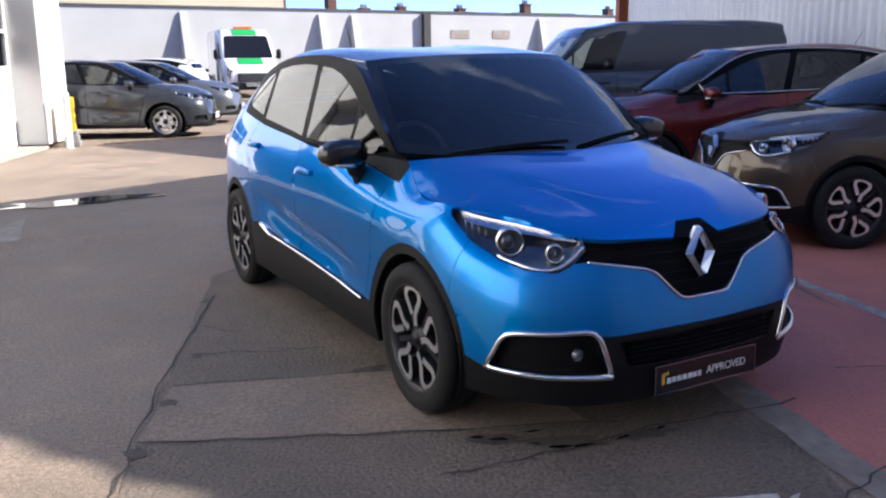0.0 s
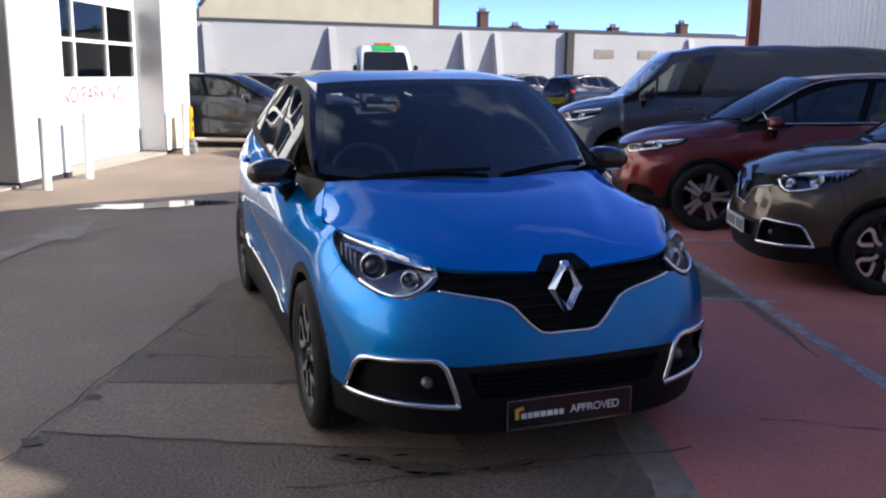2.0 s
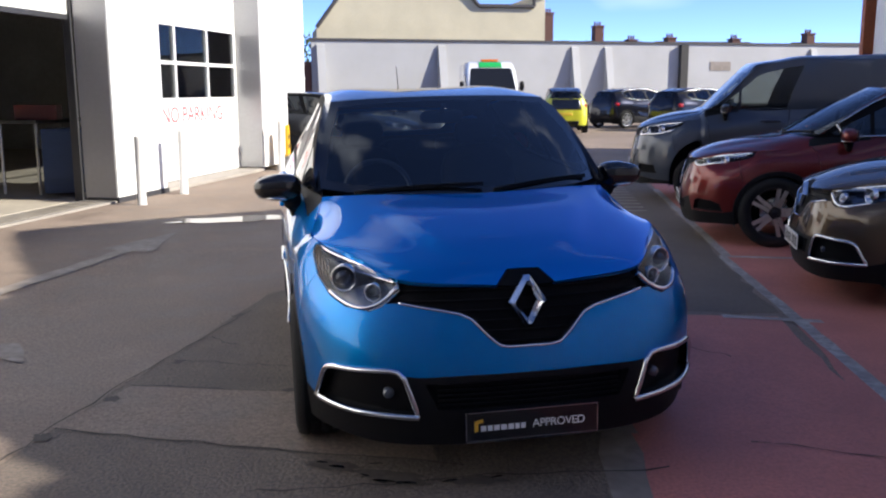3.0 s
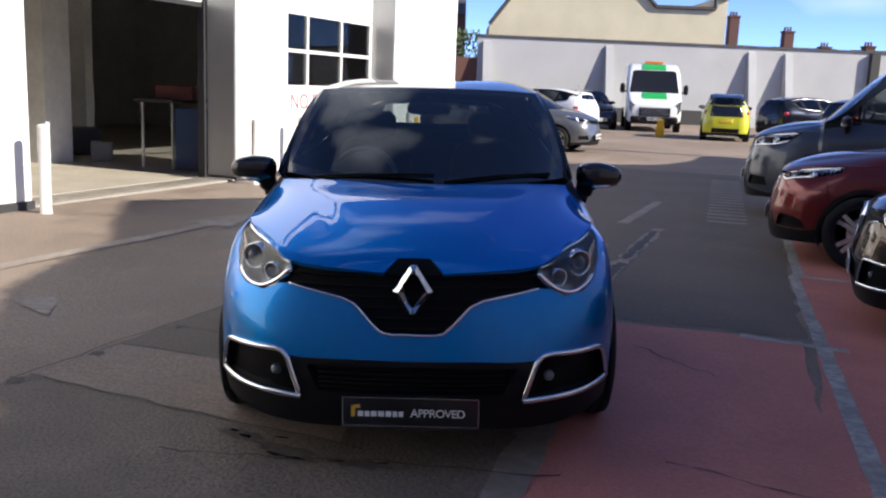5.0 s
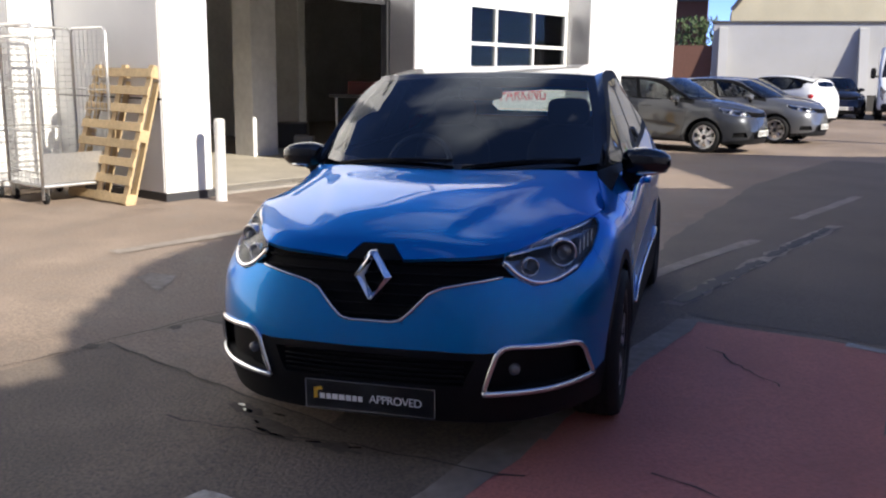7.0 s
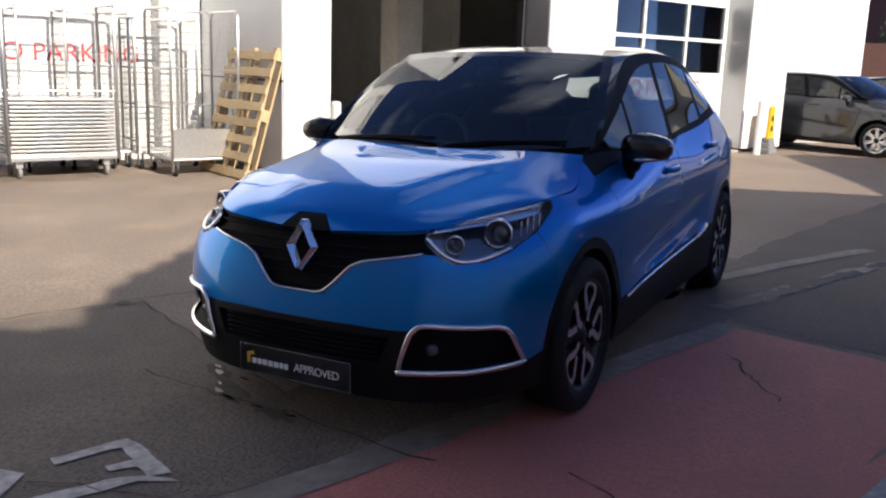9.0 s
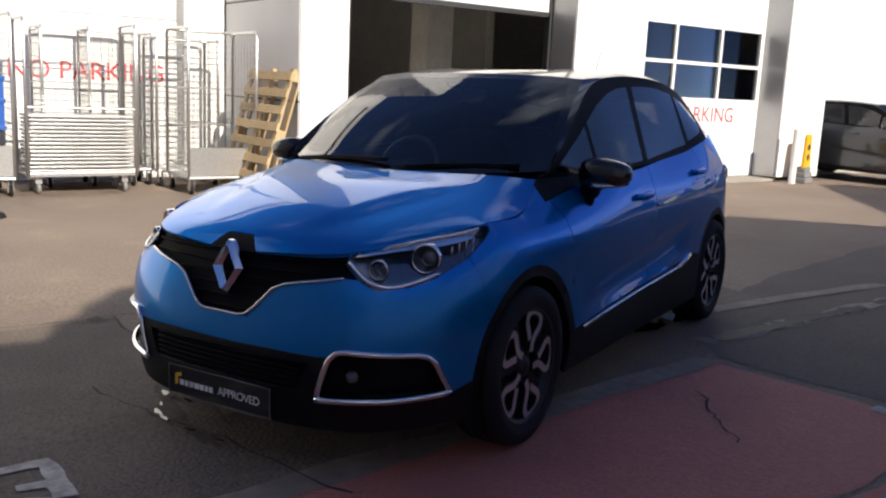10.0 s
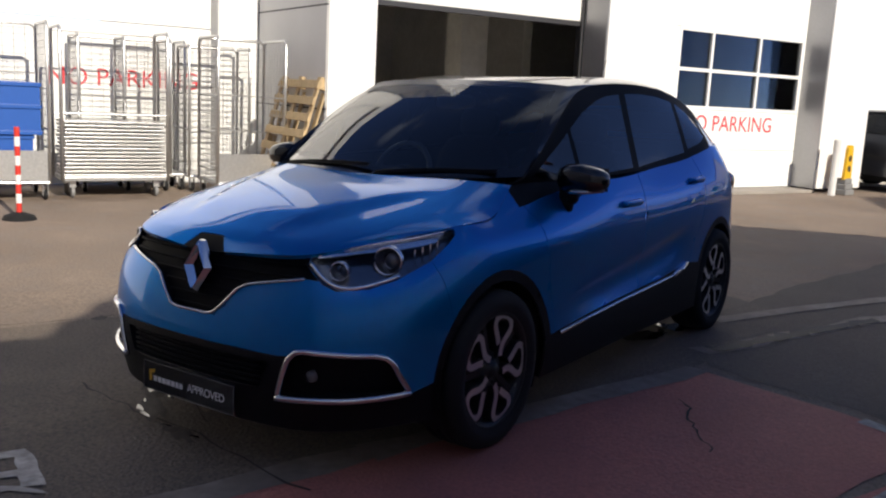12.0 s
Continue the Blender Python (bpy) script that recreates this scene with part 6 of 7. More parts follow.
def roll_cage(u, n, turn, w=0.8, dep=0.7, h=1.75, shelf=True, label="galvanised wire roll cage on castors", skip=()):
    root = thing("roll_cage", Matrix.Translation(at(u, n)) @ pose(0, 0, 0, 0, 0, turn), label, "roll cage", "roll cages by the set-back door")
    base = 0.2
    bm = bmesh.new()
    for a, b in (((0, 0), (w, 0)), ((w, 0), (w, dep)), ((w, dep), (0, dep)), ((0, dep), (0, 0))):
        rod(bm, (a[0], a[1], base), (b[0], b[1], base), 0.018, 8)
    part("base_frame", bm, GALV, root)
    bm = bmesh.new()
    box(bm, 0.01, w - 0.01, 0.01, dep - 0.01, base + 0.004, base + 0.022)
    part("deck", bm, GALV, root)
    for x, y in ((0, 0), (w, 0), (w, dep), (0, dep)):
        c = new("castor")
        c.parent = root
        c.matrix_local = Matrix.Translation((x * 0.9 + 0.05 * w, y * 0.9 + 0.05 * dep, 0))
        bm = bmesh.new()
        lathe(bm, [(0.0, -0.02), (0.055, -0.02), (0.062, -0.012), (0.062, 0.012), (0.055, 0.02), (0.0, 0.02)], 16, pose(0, 0, 0.062))
        part("castor_wheel", bm, RUBBER, c, "", True)
        bm = bmesh.new()
        box(bm, -0.03, -0.024, -0.03, 0.03, 0.05, base - 0.016)
        box(bm, 0.024, 0.03, -0.03, 0.03, 0.05, base - 0.016)
        box(bm, -0.03, 0.03, -0.03, 0.03, base - 0.02, base - 0.014)
        part("castor_fork", bm, GALV, c)
    sides = {"left": ((0, 0), (0, dep)), "right": ((w, 0), (w, dep)), "back": ((0, dep), (w, dep))}
    for nm, (a, b) in sides.items():
        if nm in skip:
            continue
        sd = new("side_panel")
        sd.parent = root
        a3, b3 = Vector((*a, 0)), Vector((*b, 0))
        bm = bmesh.new()
        tube(bm, [a3 + Vector((0, 0, base)), a3 + Vector((0, 0, h - 0.05)), a3.lerp(b3, 0.06) + Vector((0, 0, h)), a3.lerp(b3, 0.94) + Vector((0, 0, h)), b3 + Vector((0, 0, h - 0.05)), b3 + Vector((0, 0, base))], 0.019, 8)
        part("tube_frame", bm, GALV, sd, "", True)
        for z in (0.35, 0.8, 1.25):
            bm = bmesh.new()
            rod(bm, a3 + Vector((0, 0, z)), b3 + Vector((0, 0, z)), 0.009, 6)
            part("cross_bar", bm, GALV, sd)
        bm = bmesh.new()
        for z in np.arange(base + 0.08, h - 0.03, 0.075):
            rod(bm, a3 + Vector((0, 0, z)), b3 + Vector((0, 0, z)), 0.0032, 5)
        for t in np.linspace(0.12, 0.88, 7):
            p = a3.lerp(b3, t)
            rod(bm, p + Vector((0, 0, base)), p + Vector((0, 0, h)), 0.0032, 5)
        tagged(part("wire_mesh", bm, GALV, sd), kind="stuff")
    if shelf:
        bm = bmesh.new()
        box(bm, 0.02, w - 0.02, 0.004, 0.016, base + 0.03, base + 0.36)
        part("front_board", bm, GALV, root, "dull sheet-metal front board")
    return root


turn = math.degrees(math.atan2(D.y, D.x))
roll_cage(-1.72, -0.72, turn, 0.85, 0.75, 1.95)
roll_cage(-4.5, -1.05, turn, 0.95, 0.8, 1.98, label="galvanised wire roll cage with blue crates inside")
roll_cage(-3.1, -1.75, turn, 1.1, 0.6, 1.9, shelf=False)
roll_cage(-5.7, -1.2, turn, 0.95, 0.8, 1.95)
roll_cage(-2.55, -1.82, turn, 0.75, 0.5, 1.9, shelf=False)
roll_cage(-1.8, -1.62, turn, 0.8, 0.5, 1.85, shelf=False)
# the long low trolley loaded with flat metal panels
tr = thing("panel_trolley", Matrix.Translation(at(-3.4, -1.15)) @ pose(0, 0, 0, 0, 0, turn), "galvanised trolley stacked with flat metal panels", "trolley", "roll cages by the set-back door")
for x in (0.12, 1.08):
    for y in (0.1, 0.5):
        c = new("castor")
        c.parent = tr
        c.matrix_local = Matrix.Translation((x, y, 0))
        bm = bmesh.new()
        lathe(bm, [(0.0, -0.02), (0.06, -0.02), (0.068, -0.012), (0.068, 0.012), (0.06, 0.02), (0.0, 0.02)], 16, pose(0, 0, 0.068))
        part("castor_wheel", bm, GREY_BOX, c, "", True)
        bm = bmesh.new()
        box(bm, -0.035, 0.035, -0.03, 0.03, 0.12, 0.2)
        part("castor_fork", bm, GALV, c)
bm = bmesh.new()
box(bm, 0, 1.2, 0, 0.6, 0.2, 0.25, bevel=0.006)
part("deck", bm, GALV, tr)
rnd = random.Random(4)
for k in range(15):
    bm = bmesh.new()
    o = rnd.uniform(-0.012, 0.012)
    box(bm, 0.03 + o, 1.17 + o, 0.02 + rnd.uniform(0, 0.02), 0.56, 0.252 + k * 0.044, 0.252 + k * 0.044 + 0.026, bevel=0.004)
    part("panel", bm, GALV, tr)
for x in (0.0, 1.2):
    bm = bmesh.new()
    tube(bm, [(x, 0.0, 0.2), (x, 0.0, 1.9), (x, 0.04, 1.95), (x, 0.56, 1.95), (x, 0.6, 1.9), (x, 0.6, 0.2)], 0.02, 8)
    part("end_frame", bm, GALV, tr, "", True)
for z in (0.95, 1.93):
    bm = bmesh.new()
    rod(bm, (0, 0.6, z), (1.2, 0.6, z), 0.012, 8)
    part("cross_bar", bm, GALV, tr)
bm = bmesh.new()
rod(bm, (0, 0.0, 0.98), (1.2, 0.0, 0.98), 0.012, 8)
part("cross_bar", bm, GALV, tr)
# crates in the cage
def crate(u, n, z, w, dep, h):
    root = thing("crate", Matrix.Translation(at(u, n, z)) @ pose(0, 0, 0, 0, 0, turn), "bright blue plastic crate stacked in the cage", "crate", "blue crates")
    bm = bmesh.new()
    for a in ((0, w, 0, 0.02, 0, h), (0, w, dep - 0.02, dep, 0, h), (0, 0.02, 0.02, dep - 0.02, 0, h), (w - 0.02, w, 0.02, dep - 0.02, 0, h), (0.02, w - 0.02, 0.02, dep - 0.02, 0, 0.02)):
        box(bm, *a)
    part("body", bm, BLUE_BIN, root)
    for s in (0.0, h * 0.5, h - 0.045):
        bm = bmesh.new()
        box(bm, -0.015, w + 0.015, -0.015, 0.0, s, s + 0.045, bevel=0.005)
        part("rim", bm, BLUE_BIN, root)
crate(-4.36, -1.16, 0.226, 0.66, 0.5, 0.5)
crate(-4.44, -1.13, 0.73, 0.82, 0.6, 0.58)
# warning pole
wp = thing("warning_pole", Matrix.Translation(at(-4.05, 0.35)), "red and white banded pole on a dark base", "warning pole")
bm = bmesh.new()
lathe(bm, [(0.0, 0.075), (0.05, 0.07), (0.14, 0.04), (0.16, 0.0)], 20, Matrix(((0, 0, 1, 0), (0, 1, 0, 0), (1, 0, 0, 0), (0, 0, 0, 1))))
part("base", bm, RUBBER, wp, "", True)
for k in range(9):
    bm = bmesh.new()
    rod(bm, (0, 0, 0.07 + k * 0.092), (0, 0, 0.07 + (k + 1) * 0.092), 0.026, 14)
    part("band", bm, POLE_WHITE if k % 2 else POLE_RED, wp)
# folded yellow warning board on a grey weight, by the last bollard
ws = thing("warning_board", Matrix.Translation(at(9.25, 0.30)) @ pose(0, 0, 0, 0, 0, turn + 10), "yellow plastic warning board on a grey weight", "warning board")
bm = bmesh.new()
box(bm, -0.17, 0.17, -0.14, 0.14, 0.0, 0.10, bevel=0.02)
box(bm, -0.15, 0.15, -0.12, 0.12, 0.10, 0.20, bevel=0.02)
box(bm, -0.13, 0.13, -0.10, 0.10, 0.20, 0.29, bevel=0.02)
part("weight", bm, GREY_BOX, ws)
bm = bmesh.new()
prism(bm, [(-0.14, 0.0), (0.14, 0.0), (0.10, 0.55), (0.07, 0.60), (-0.07, 0.60), (-0.10, 0.55)], 0.05, Matrix.Translation((0, -0.02, 0.27)) @ pose(0, 0, 0, 90, 0, 0))
part("board", bm, YELLOW, ws)
for s in (-1,):
    for z in (0.46, 0.64):
        bm = bmesh.new()
        rod(bm, (0, -0.078, z), (0, -0.070, z), 0.055, 16)
        part("round_mark", bm, DARK_FRAME, ws)

# ---- corrugated building on the right ----
ROOF_U = [(-44, 6.5), (-13, 6.5), (-8.6, 7.3), (-4.7, 4.9), (-4.4, 4.82), (-4.2, 5.02), (-3.8, 5.36), (-3.3, 5.62), (-2.7, 5.98), (-2.08, 6.15), (-0.82, 6.45), (0.0, 6.9), (1.3, 7.5), (2.64, 6.8), (3.53, 6.22), (4.87, 5.45), (5.5, 5.06), (6.6, 5.63), (8.16, 6.55), (9.35, 7.25), (10.0, 7.2), (10.8, 6.4), (11.76, 5.45), (12.66, 4.85), (14.4, 4.6), (16.5, 4.6)]
RIGHT_N = 12.7
bm = bmesh.new()
us, period = [], 0.2
u = -30.0
k = 0
while u < 16.45:
    us.append((u, 0.0 if k % 4 in (0, 1) else 0.06))
    u += 0.085 if k % 2 == 0 else 0.04
    k += 1
hu, hz = [p[0] for p in ROOF_U], [p[1] for p in ROOF_U]
lo = [bm.verts.new(at(a, RIGHT_N + b, 0.0)) for a, b in us]
hi = [bm.verts.new(at(a, RIGHT_N + b, float(np.interp(a, hu, hz)))) for a, b in us]
for i in range(len(us) - 1):
    bm.faces.new((lo[i], lo[i + 1], hi[i + 1], hi[i]))
tagged(link_mesh("wall_corrugated", bm, CORRUGATED), "pale grey corrugated cladding wall", "wall", kind="structure")
bm = bmesh.new()
prism(bm, [(-44, 0.0)] + ROOF_U + [(16.5, 0.0)], 9.0, LANE @ Matrix(((1, 0, 0, 0), (0, 0, 1, RIGHT_N + 0.06), (0, 1, 0, -0.02), (0, 0, 0, 1))))
tagged(link_mesh("wall_right_building", bm, CORRUGATED), "pale grey gabled industrial building", "building", kind="structure")
col = thing("steel_column", Matrix.Translation(at(16.62, RIGHT_N - 0.05)) @ pose(0, 0, 0, 0, 0, turn), "rust orange painted steel column at the building's corner", "column")
for a in ((-0.16, 0.16, -0.17, -0.145), (-0.16, 0.16, 0.145, 0.17), (-0.012, 0.012, -0.145, 0.145)):
    bm = bmesh.new()
    box(bm, a[0], a[1], a[2], a[3], 0.0, 6.4)
    part("flange", bm, ORANGE, col)

# ---- far side: white boundary wall, houses ----
FAR_A, FAR_B = Vector((1.2, 42.3, 0)), Vector((46.0, 45.5, 0))
fd = (FAR_B - FAR_A).normalized()
fn = Vector((fd.y, -fd.x, 0))
FAR = Matrix(((fd.x, -fn.x, 0, FAR_A.x), (fd.y, -fn.y, 0, FAR_A.y), (0, 0, 1, 0), (0, 0, 0, 1)))
def fblock(name, x0, x1, y0, y1, z0, z1, m, parent=None, label="", category="wall"):
    bm = bmesh.new()
    box(bm, x0, x1, y0, y1, z0, z1, FAR)
    bmesh.ops.recalc_face_normals(bm, faces=bm.faces[:])
    return tagged(link_mesh(name, bm, m, parent), label, category if label else "", kind="structure" if label else "")
fw = fblock("wall_boundary", 0, 45, 0, 0.35, 0.75, 4.05, WALL_WHITE, None, "weathered white painted boundary wall")
fblock("wall_boundary_base", 0, 45, 0.02, 0.33, 0, 0.748, WALL_DARK, None, "dark foot of the boundary wall")
fblock("trim_coping", -0.1, 45, -0.08, 0.43, 4.054, 4.15, SLATE, None, "dark coping on the boundary wall", "coping")
for x in (0.25, 6.55, 14.0, 15.95, 29.0, 36.0):
    bm = bmesh.new()
    prism(bm, [(-0.004, 0.0), (-0.95, 0.0), (-0.9, 0.5), (-0.12, 3.8), (-0.004, 3.86)], 0.4, FAR @ Matrix(((0, 0, 1, x), (1, 0, 0, 0), (0, 1, 0, 0), (0, 0, 0, 1))))
    link_mesh("buttress", bm, WALL_WHITE, fw)
fblock("wall_post", 20.5, 20.95, -0.3, -0.004, 0.0, 4.0, WALL_DARK, None, "dark steel post on the boundary wall", "post")
for x in (22.5, 25.5):
    fblock("trim_vent", x, x + 1.3, -0.03, -0.004, 2.6, 3.1, ROAD_FADED, None, "grey faded patch on the boundary wall", "patch")
fblock("wall_return_far", -7.0, -0.02, 0.1, 0.4, 0.0, 3.0, BRICK, None, "brown brick garden wall")
# cream gable
gb = thing("cream_house", Matrix.Translation((0, 56, 0)), "cream rendered gabled house behind the wall", "house")
loop = [(2.2, 0.0), (2.2, 5.6), (7.4, 12.6), (11.9, 8.2), (13.0, 7.1), (16.8, 7.1), (16.8, 7.8), (17.6, 7.8), (17.6, 0.0)]
bm = bmesh.new()
prism(bm, loop, 6.0, Matrix(((1, 0, 0, 0), (0, 0, 1, 0), (0, 1, 0, 0), (0, 0, 0, 1))))
part("wall", bm, CREAM, gb)
for (a, b), (c, d) in zip(loop[1:7], loop[2:8]):
    bm = bmesh.new()
    rod(bm, (a, -0.1, b), (c, -0.1, d), 0.13, 6)
    part("verge", bm, SLATE, gb)
# terraces
def terrace(x, y, w, h, stacks, label):
    root = thing("terrace_house", Matrix.Translation((x, y, 0)), label, "house", "distant terrace houses")
    bm = bmesh.new()
    box(bm, 0, w, 0, 8, 0, h)
    part("wall", bm, BRICK, root)
    bm = bmesh.new()
    prism(bm, [(-0.3, h), (8.3, h), (4.0, h + 1.4)], w, Matrix(((0, 0, 1, 0), (1, 0, 0, 0), (0, 1, 0, 0), (0, 0, 0, 1))))
    part("roof", bm, SLATE, root)
    for sx, sh in stacks:
        st = new("chimney")
        st.parent = root
        bm = bmesh.new()
        box(bm, sx, sx + 0.8, 3.4, 4.4, h + 0.4, h + sh)
        box(bm, sx - 0.06, sx + 0.86, 3.34, 4.46, h + sh, h + sh + 0.14)
        part("chimney_shaft", bm, BRICK, st)
        for k in range(3):
            bm = bmesh.new()
            rod(bm, (sx + 0.16 + 0.24 * k, 4.0, h + sh + 0.14), (sx + 0.16 + 0.24 * k, 4.0, h + sh + 0.5), 0.1, 8, 0.08)
            part("pot", bm, BRICK, st)
terrace(22.6, 72, 3.4, 4.6, [(1.0, 3.7)], "distant brick house with a tall chimney")
terrace(27.6, 72, 5.6, 4.6, [(0.8, 2.6), (4.1, 1.4)], "distant brick terrace with chimney stacks")
terrace(34.5, 72, 9.5, 4.6, [(1.0, 1.6), (7.5, 1.55)], "distant brick terrace with chimney stacks")
terrace(48.5, 72, 8.0, 4.6, [(1.2, 2.1)], "distant brick terrace with a chimney stack")
terrace(60.0, 74, 12.0, 4.6, [(2.0, 1.9), (8.0, 1.6)], "distant brick terrace with chimney stacks")
terrace(-6.5, 62, 7.2, 6.6, [(4.6, 3.0)], "brown brick house beyond the workshop")
# a shrub tree between the workshop and the wall
tree = thing("shrub_tree", Matrix.Translation((0.3, 47.0, 0)), "small dark shrub tree behind the garden wall", "tree")
bm = bmesh.new()
rod(bm, (0, 0, 0), (0.1, 0, 2.4), 0.14, 8, 0.07)
for a in range(5):
    rod(bm, (0.08, 0, 1.8), (0.9 * math.cos(a * 1.3), 0.9 * math.sin(a * 1.3), 3.3), 0.05, 6, 0.02)
part("trunk", bm, BARK, tree)
rnd = random.Random(11)
bm = bmesh.new()
for k in range(900):
    t, r, z = rnd.uniform(0, 6.28), 1.25 * rnd.random() ** 0.5, rnd.uniform(2.0, 4.6)
    p = Vector((r * math.cos(t), r * math.sin(t), z))
    q = Euler((rnd.uniform(0, 6), rnd.uniform(0, 6), rnd.uniform(0, 6))).to_matrix()
    s = rnd.uniform(0.07, 0.16)
    bm.faces.new([bm.verts.new(p + q @ Vector(v) * s) for v in ((-1, 0, 0), (0, -0.5, 0), (1, 0, 0), (0, 0.5, 0))])
tagged(part("crown", bm, LEAF, tree), kind="stuff")

# ---- the other vehicles ----
PAINT_BROWN = car_paint("bronze brown metallic paint", (0.085, 0.062, 0.042), 0.5)
PAINT_RED = car_paint("deep copper red paint", (0.14, 0.022, 0.02), 0.5)
PAINT_SLATE = car_paint("slate grey metallic paint", (0.062, 0.072, 0.092), 0.45)
PAINT_GREY = car_paint("mid grey metallic paint", (0.052, 0.055, 0.062), 0.45)
PAINT_SILVER = car_paint("silver grey metallic paint", (0.14, 0.145, 0.158), 0.55)
PAINT_PLUM = car_paint("dark plum paint", (0.035, 0.025, 0.035), 0.4)
PAINT_WHITE = mat("white car paint", (0.75, 0.76, 0.77), 0.35, coat=1.0)
PAINT_YELLOW = mat("yellow car paint", (0.55, 0.55, 0.02), 0.35, coat=1.0)
PAINT_NIGHT = car_paint("night blue paint", (0.012, 0.013, 0.02), 0.4)
GREEN = mat("green livery", (0.02, 0.36, 0.08), 0.4)
AMBER = mat("amber beacon lens", (0.7, 0.18, 0.02), 0.25)


def scaled(sx, sy, sz, top=1.0):
    def f(p):
        q = np.array(p, float)
        z = q[:, 2]
        q[:, 2] = np.where(z > 0.9, 0.9 * sz + (z - 0.9) * sz * top, z * sz)
        q[:, 0] *= sx
        q[:, 1] *= sy
        return q
    return f


def van_shape(length, high, broad=1.08):
    def f(p):
        q = np.array(p, float)
        x, y, z = q[:, 0].copy(), q[:, 1].copy(), q[:, 2].copy()
        crown = np.interp(y, [0.13, 0.97, 1.3, 1.8, 2.3, 2.95], [1.09, 1.49, 1.53, 1.54, 1.52, 1.43])
        belt = np.interp(y, [0.33, 0.9, 1.6, 2.2, 2.75, 3.0], [1.04, 1.05, 1.065, 1.105, 1.165, 1.175])
        up = np.clip((z - belt) / np.maximum(crown - belt, 0.05), 0, 1.05)
        line = np.interp(y, [-0.86, 0.0, 0.3, 1.05, 1.5, 3.3], [1.25, 1.25, 1.26, high - 0.08, high, high])
        low = np.interp(z, [0.0, 0.2, 0.5, 0.82, 1.05, 1.3], [0.0, 0.26, 0.62, 1.02, 1.27, 1.36])
        mix = (z > belt + 0.005) & (y > 0.12)
        q[:, 2] = np.where(mix, 1.27 + up * (line - 1.27), low)
        q[:, 1] = np.interp(y, [-0.86, 0.0, 0.3, 1.1, 1.45, 2.606, 3.26], [-0.93, 0.0, 0.05, 0.72, 1.15, 3.1, length - 0.93])
        wide = broad + np.where(mix, 0.26 * up, 0.0)
        q[:, 0] = x * wide
        return q
    return f


def parked(x, y, nose_out=True, extra=0.0):
    """Nose towards the lane from the right side, or out of the row on the left."""
    base = math.degrees(math.atan2(-D.y, -D.x))
    return pose(x, y, 0, 0, 0, base + (0 if nose_out else 180) + extra)


car("brown_crossover_car", "bronze brown crossover car parked in a red bay", parked(3.78, 1.93), PAINT_BROWN, group="cars parked in the red bays")
car("red_suv_car", "deep copper red SUV parked in a red bay", parked(4.16, 4.66), PAINT_RED, "suv", scaled(1.01, 1.03, 1.03), "five", 0.345, fog_trim=False, emblem=False, group="cars parked in the red bays")
car("panel_van", "slate grey panel van parked in a red bay", parked(5.0, 7.95), PAINT_SLATE, "hatch", van_shape(5.0, 1.95), "silver", 0.33, fog_trim=False, van=True, emblem=False, group="cars parked in the red bays")
car("grey_hatchback_car", "mid grey hatchback parked beside the workshop", parked(1.45, 15.55, False), PAINT_GREY, "hatch", scaled(1.0, 1.04, 1.0, 0.95), "silver", 0.315, fog_trim=False, emblem=False, group="cars parked beside the workshop")
car("silver_hatchback_car", "silver grey hatchback in the row beside the workshop", parked(3.0, 19.0, False), PAINT_SILVER, "hatch", scaled(1.0, 1.02, 1.0, 0.9), "silver", 0.315, fog_trim=False, emblem=False, group="cars parked beside the workshop")
car("plum_hatchback_car", "dark plum hatchback in the row beside the workshop", parked(3.3, 22.3, False), PAINT_PLUM, "hatch", scaled(1.0, 1.0, 1.0, 0.95), "silver", 0.315, fog_trim=False, emblem=False, group="cars parked beside the workshop")
car("white_hatchback_car", "white hatchback parked with its tail to the lane", parked(2.2, 28.6, True, -14), PAINT_WHITE, "hatch", scaled(1.0, 1.0, 1.02, 1.0), "silver", 0.315, fog_trim=False, emblem=False, group="cars parked beside the workshop")
yc = car("yellow_city_car", "small yellow city car with a black roof, by the boundary wall", pose(10.19, 29.68, 0, 0, 0, 165), PAINT_YELLOW, "hatch", scaled(0.92, 0.88, 1.06, 0.98), "silver", 0.31, roof=PAINT_BLACK, gate=PAINT_BLACK, fog_trim=False, emblem=False, group="cars by the boundary wall")


def tail_patch(name, x0, x1, z0, z1, material, label, slant=0.0):
    """A panel laid on the yellow car's rounded tail."""
    bm = bmesh.new()
    grid = []
    for k in range(13):
        col = []
        for j in range(7):
            z = z0 + (z1 - z0) * j / 6
            x = (x0 + (x1 - x0) * k / 12) * (1 - slant * j / 6)
            y = SKIN.meet((0, 2), abs(x), z, np.max)
            col.append((x, (3.1 if y is None else y) + 0.008, z))
        grid.append(col)
    grid_faces(bm, np.array(grid))
    bmesh.ops.recalc_face_normals(bm, faces=bm.faces[:])
    bmesh.ops.solidify(bm, geom=bm.faces[:], thickness=0.004)
    warped(name, bm, material, yc, scaled(0.92, 0.88, 1.06, 0.98), label, True)


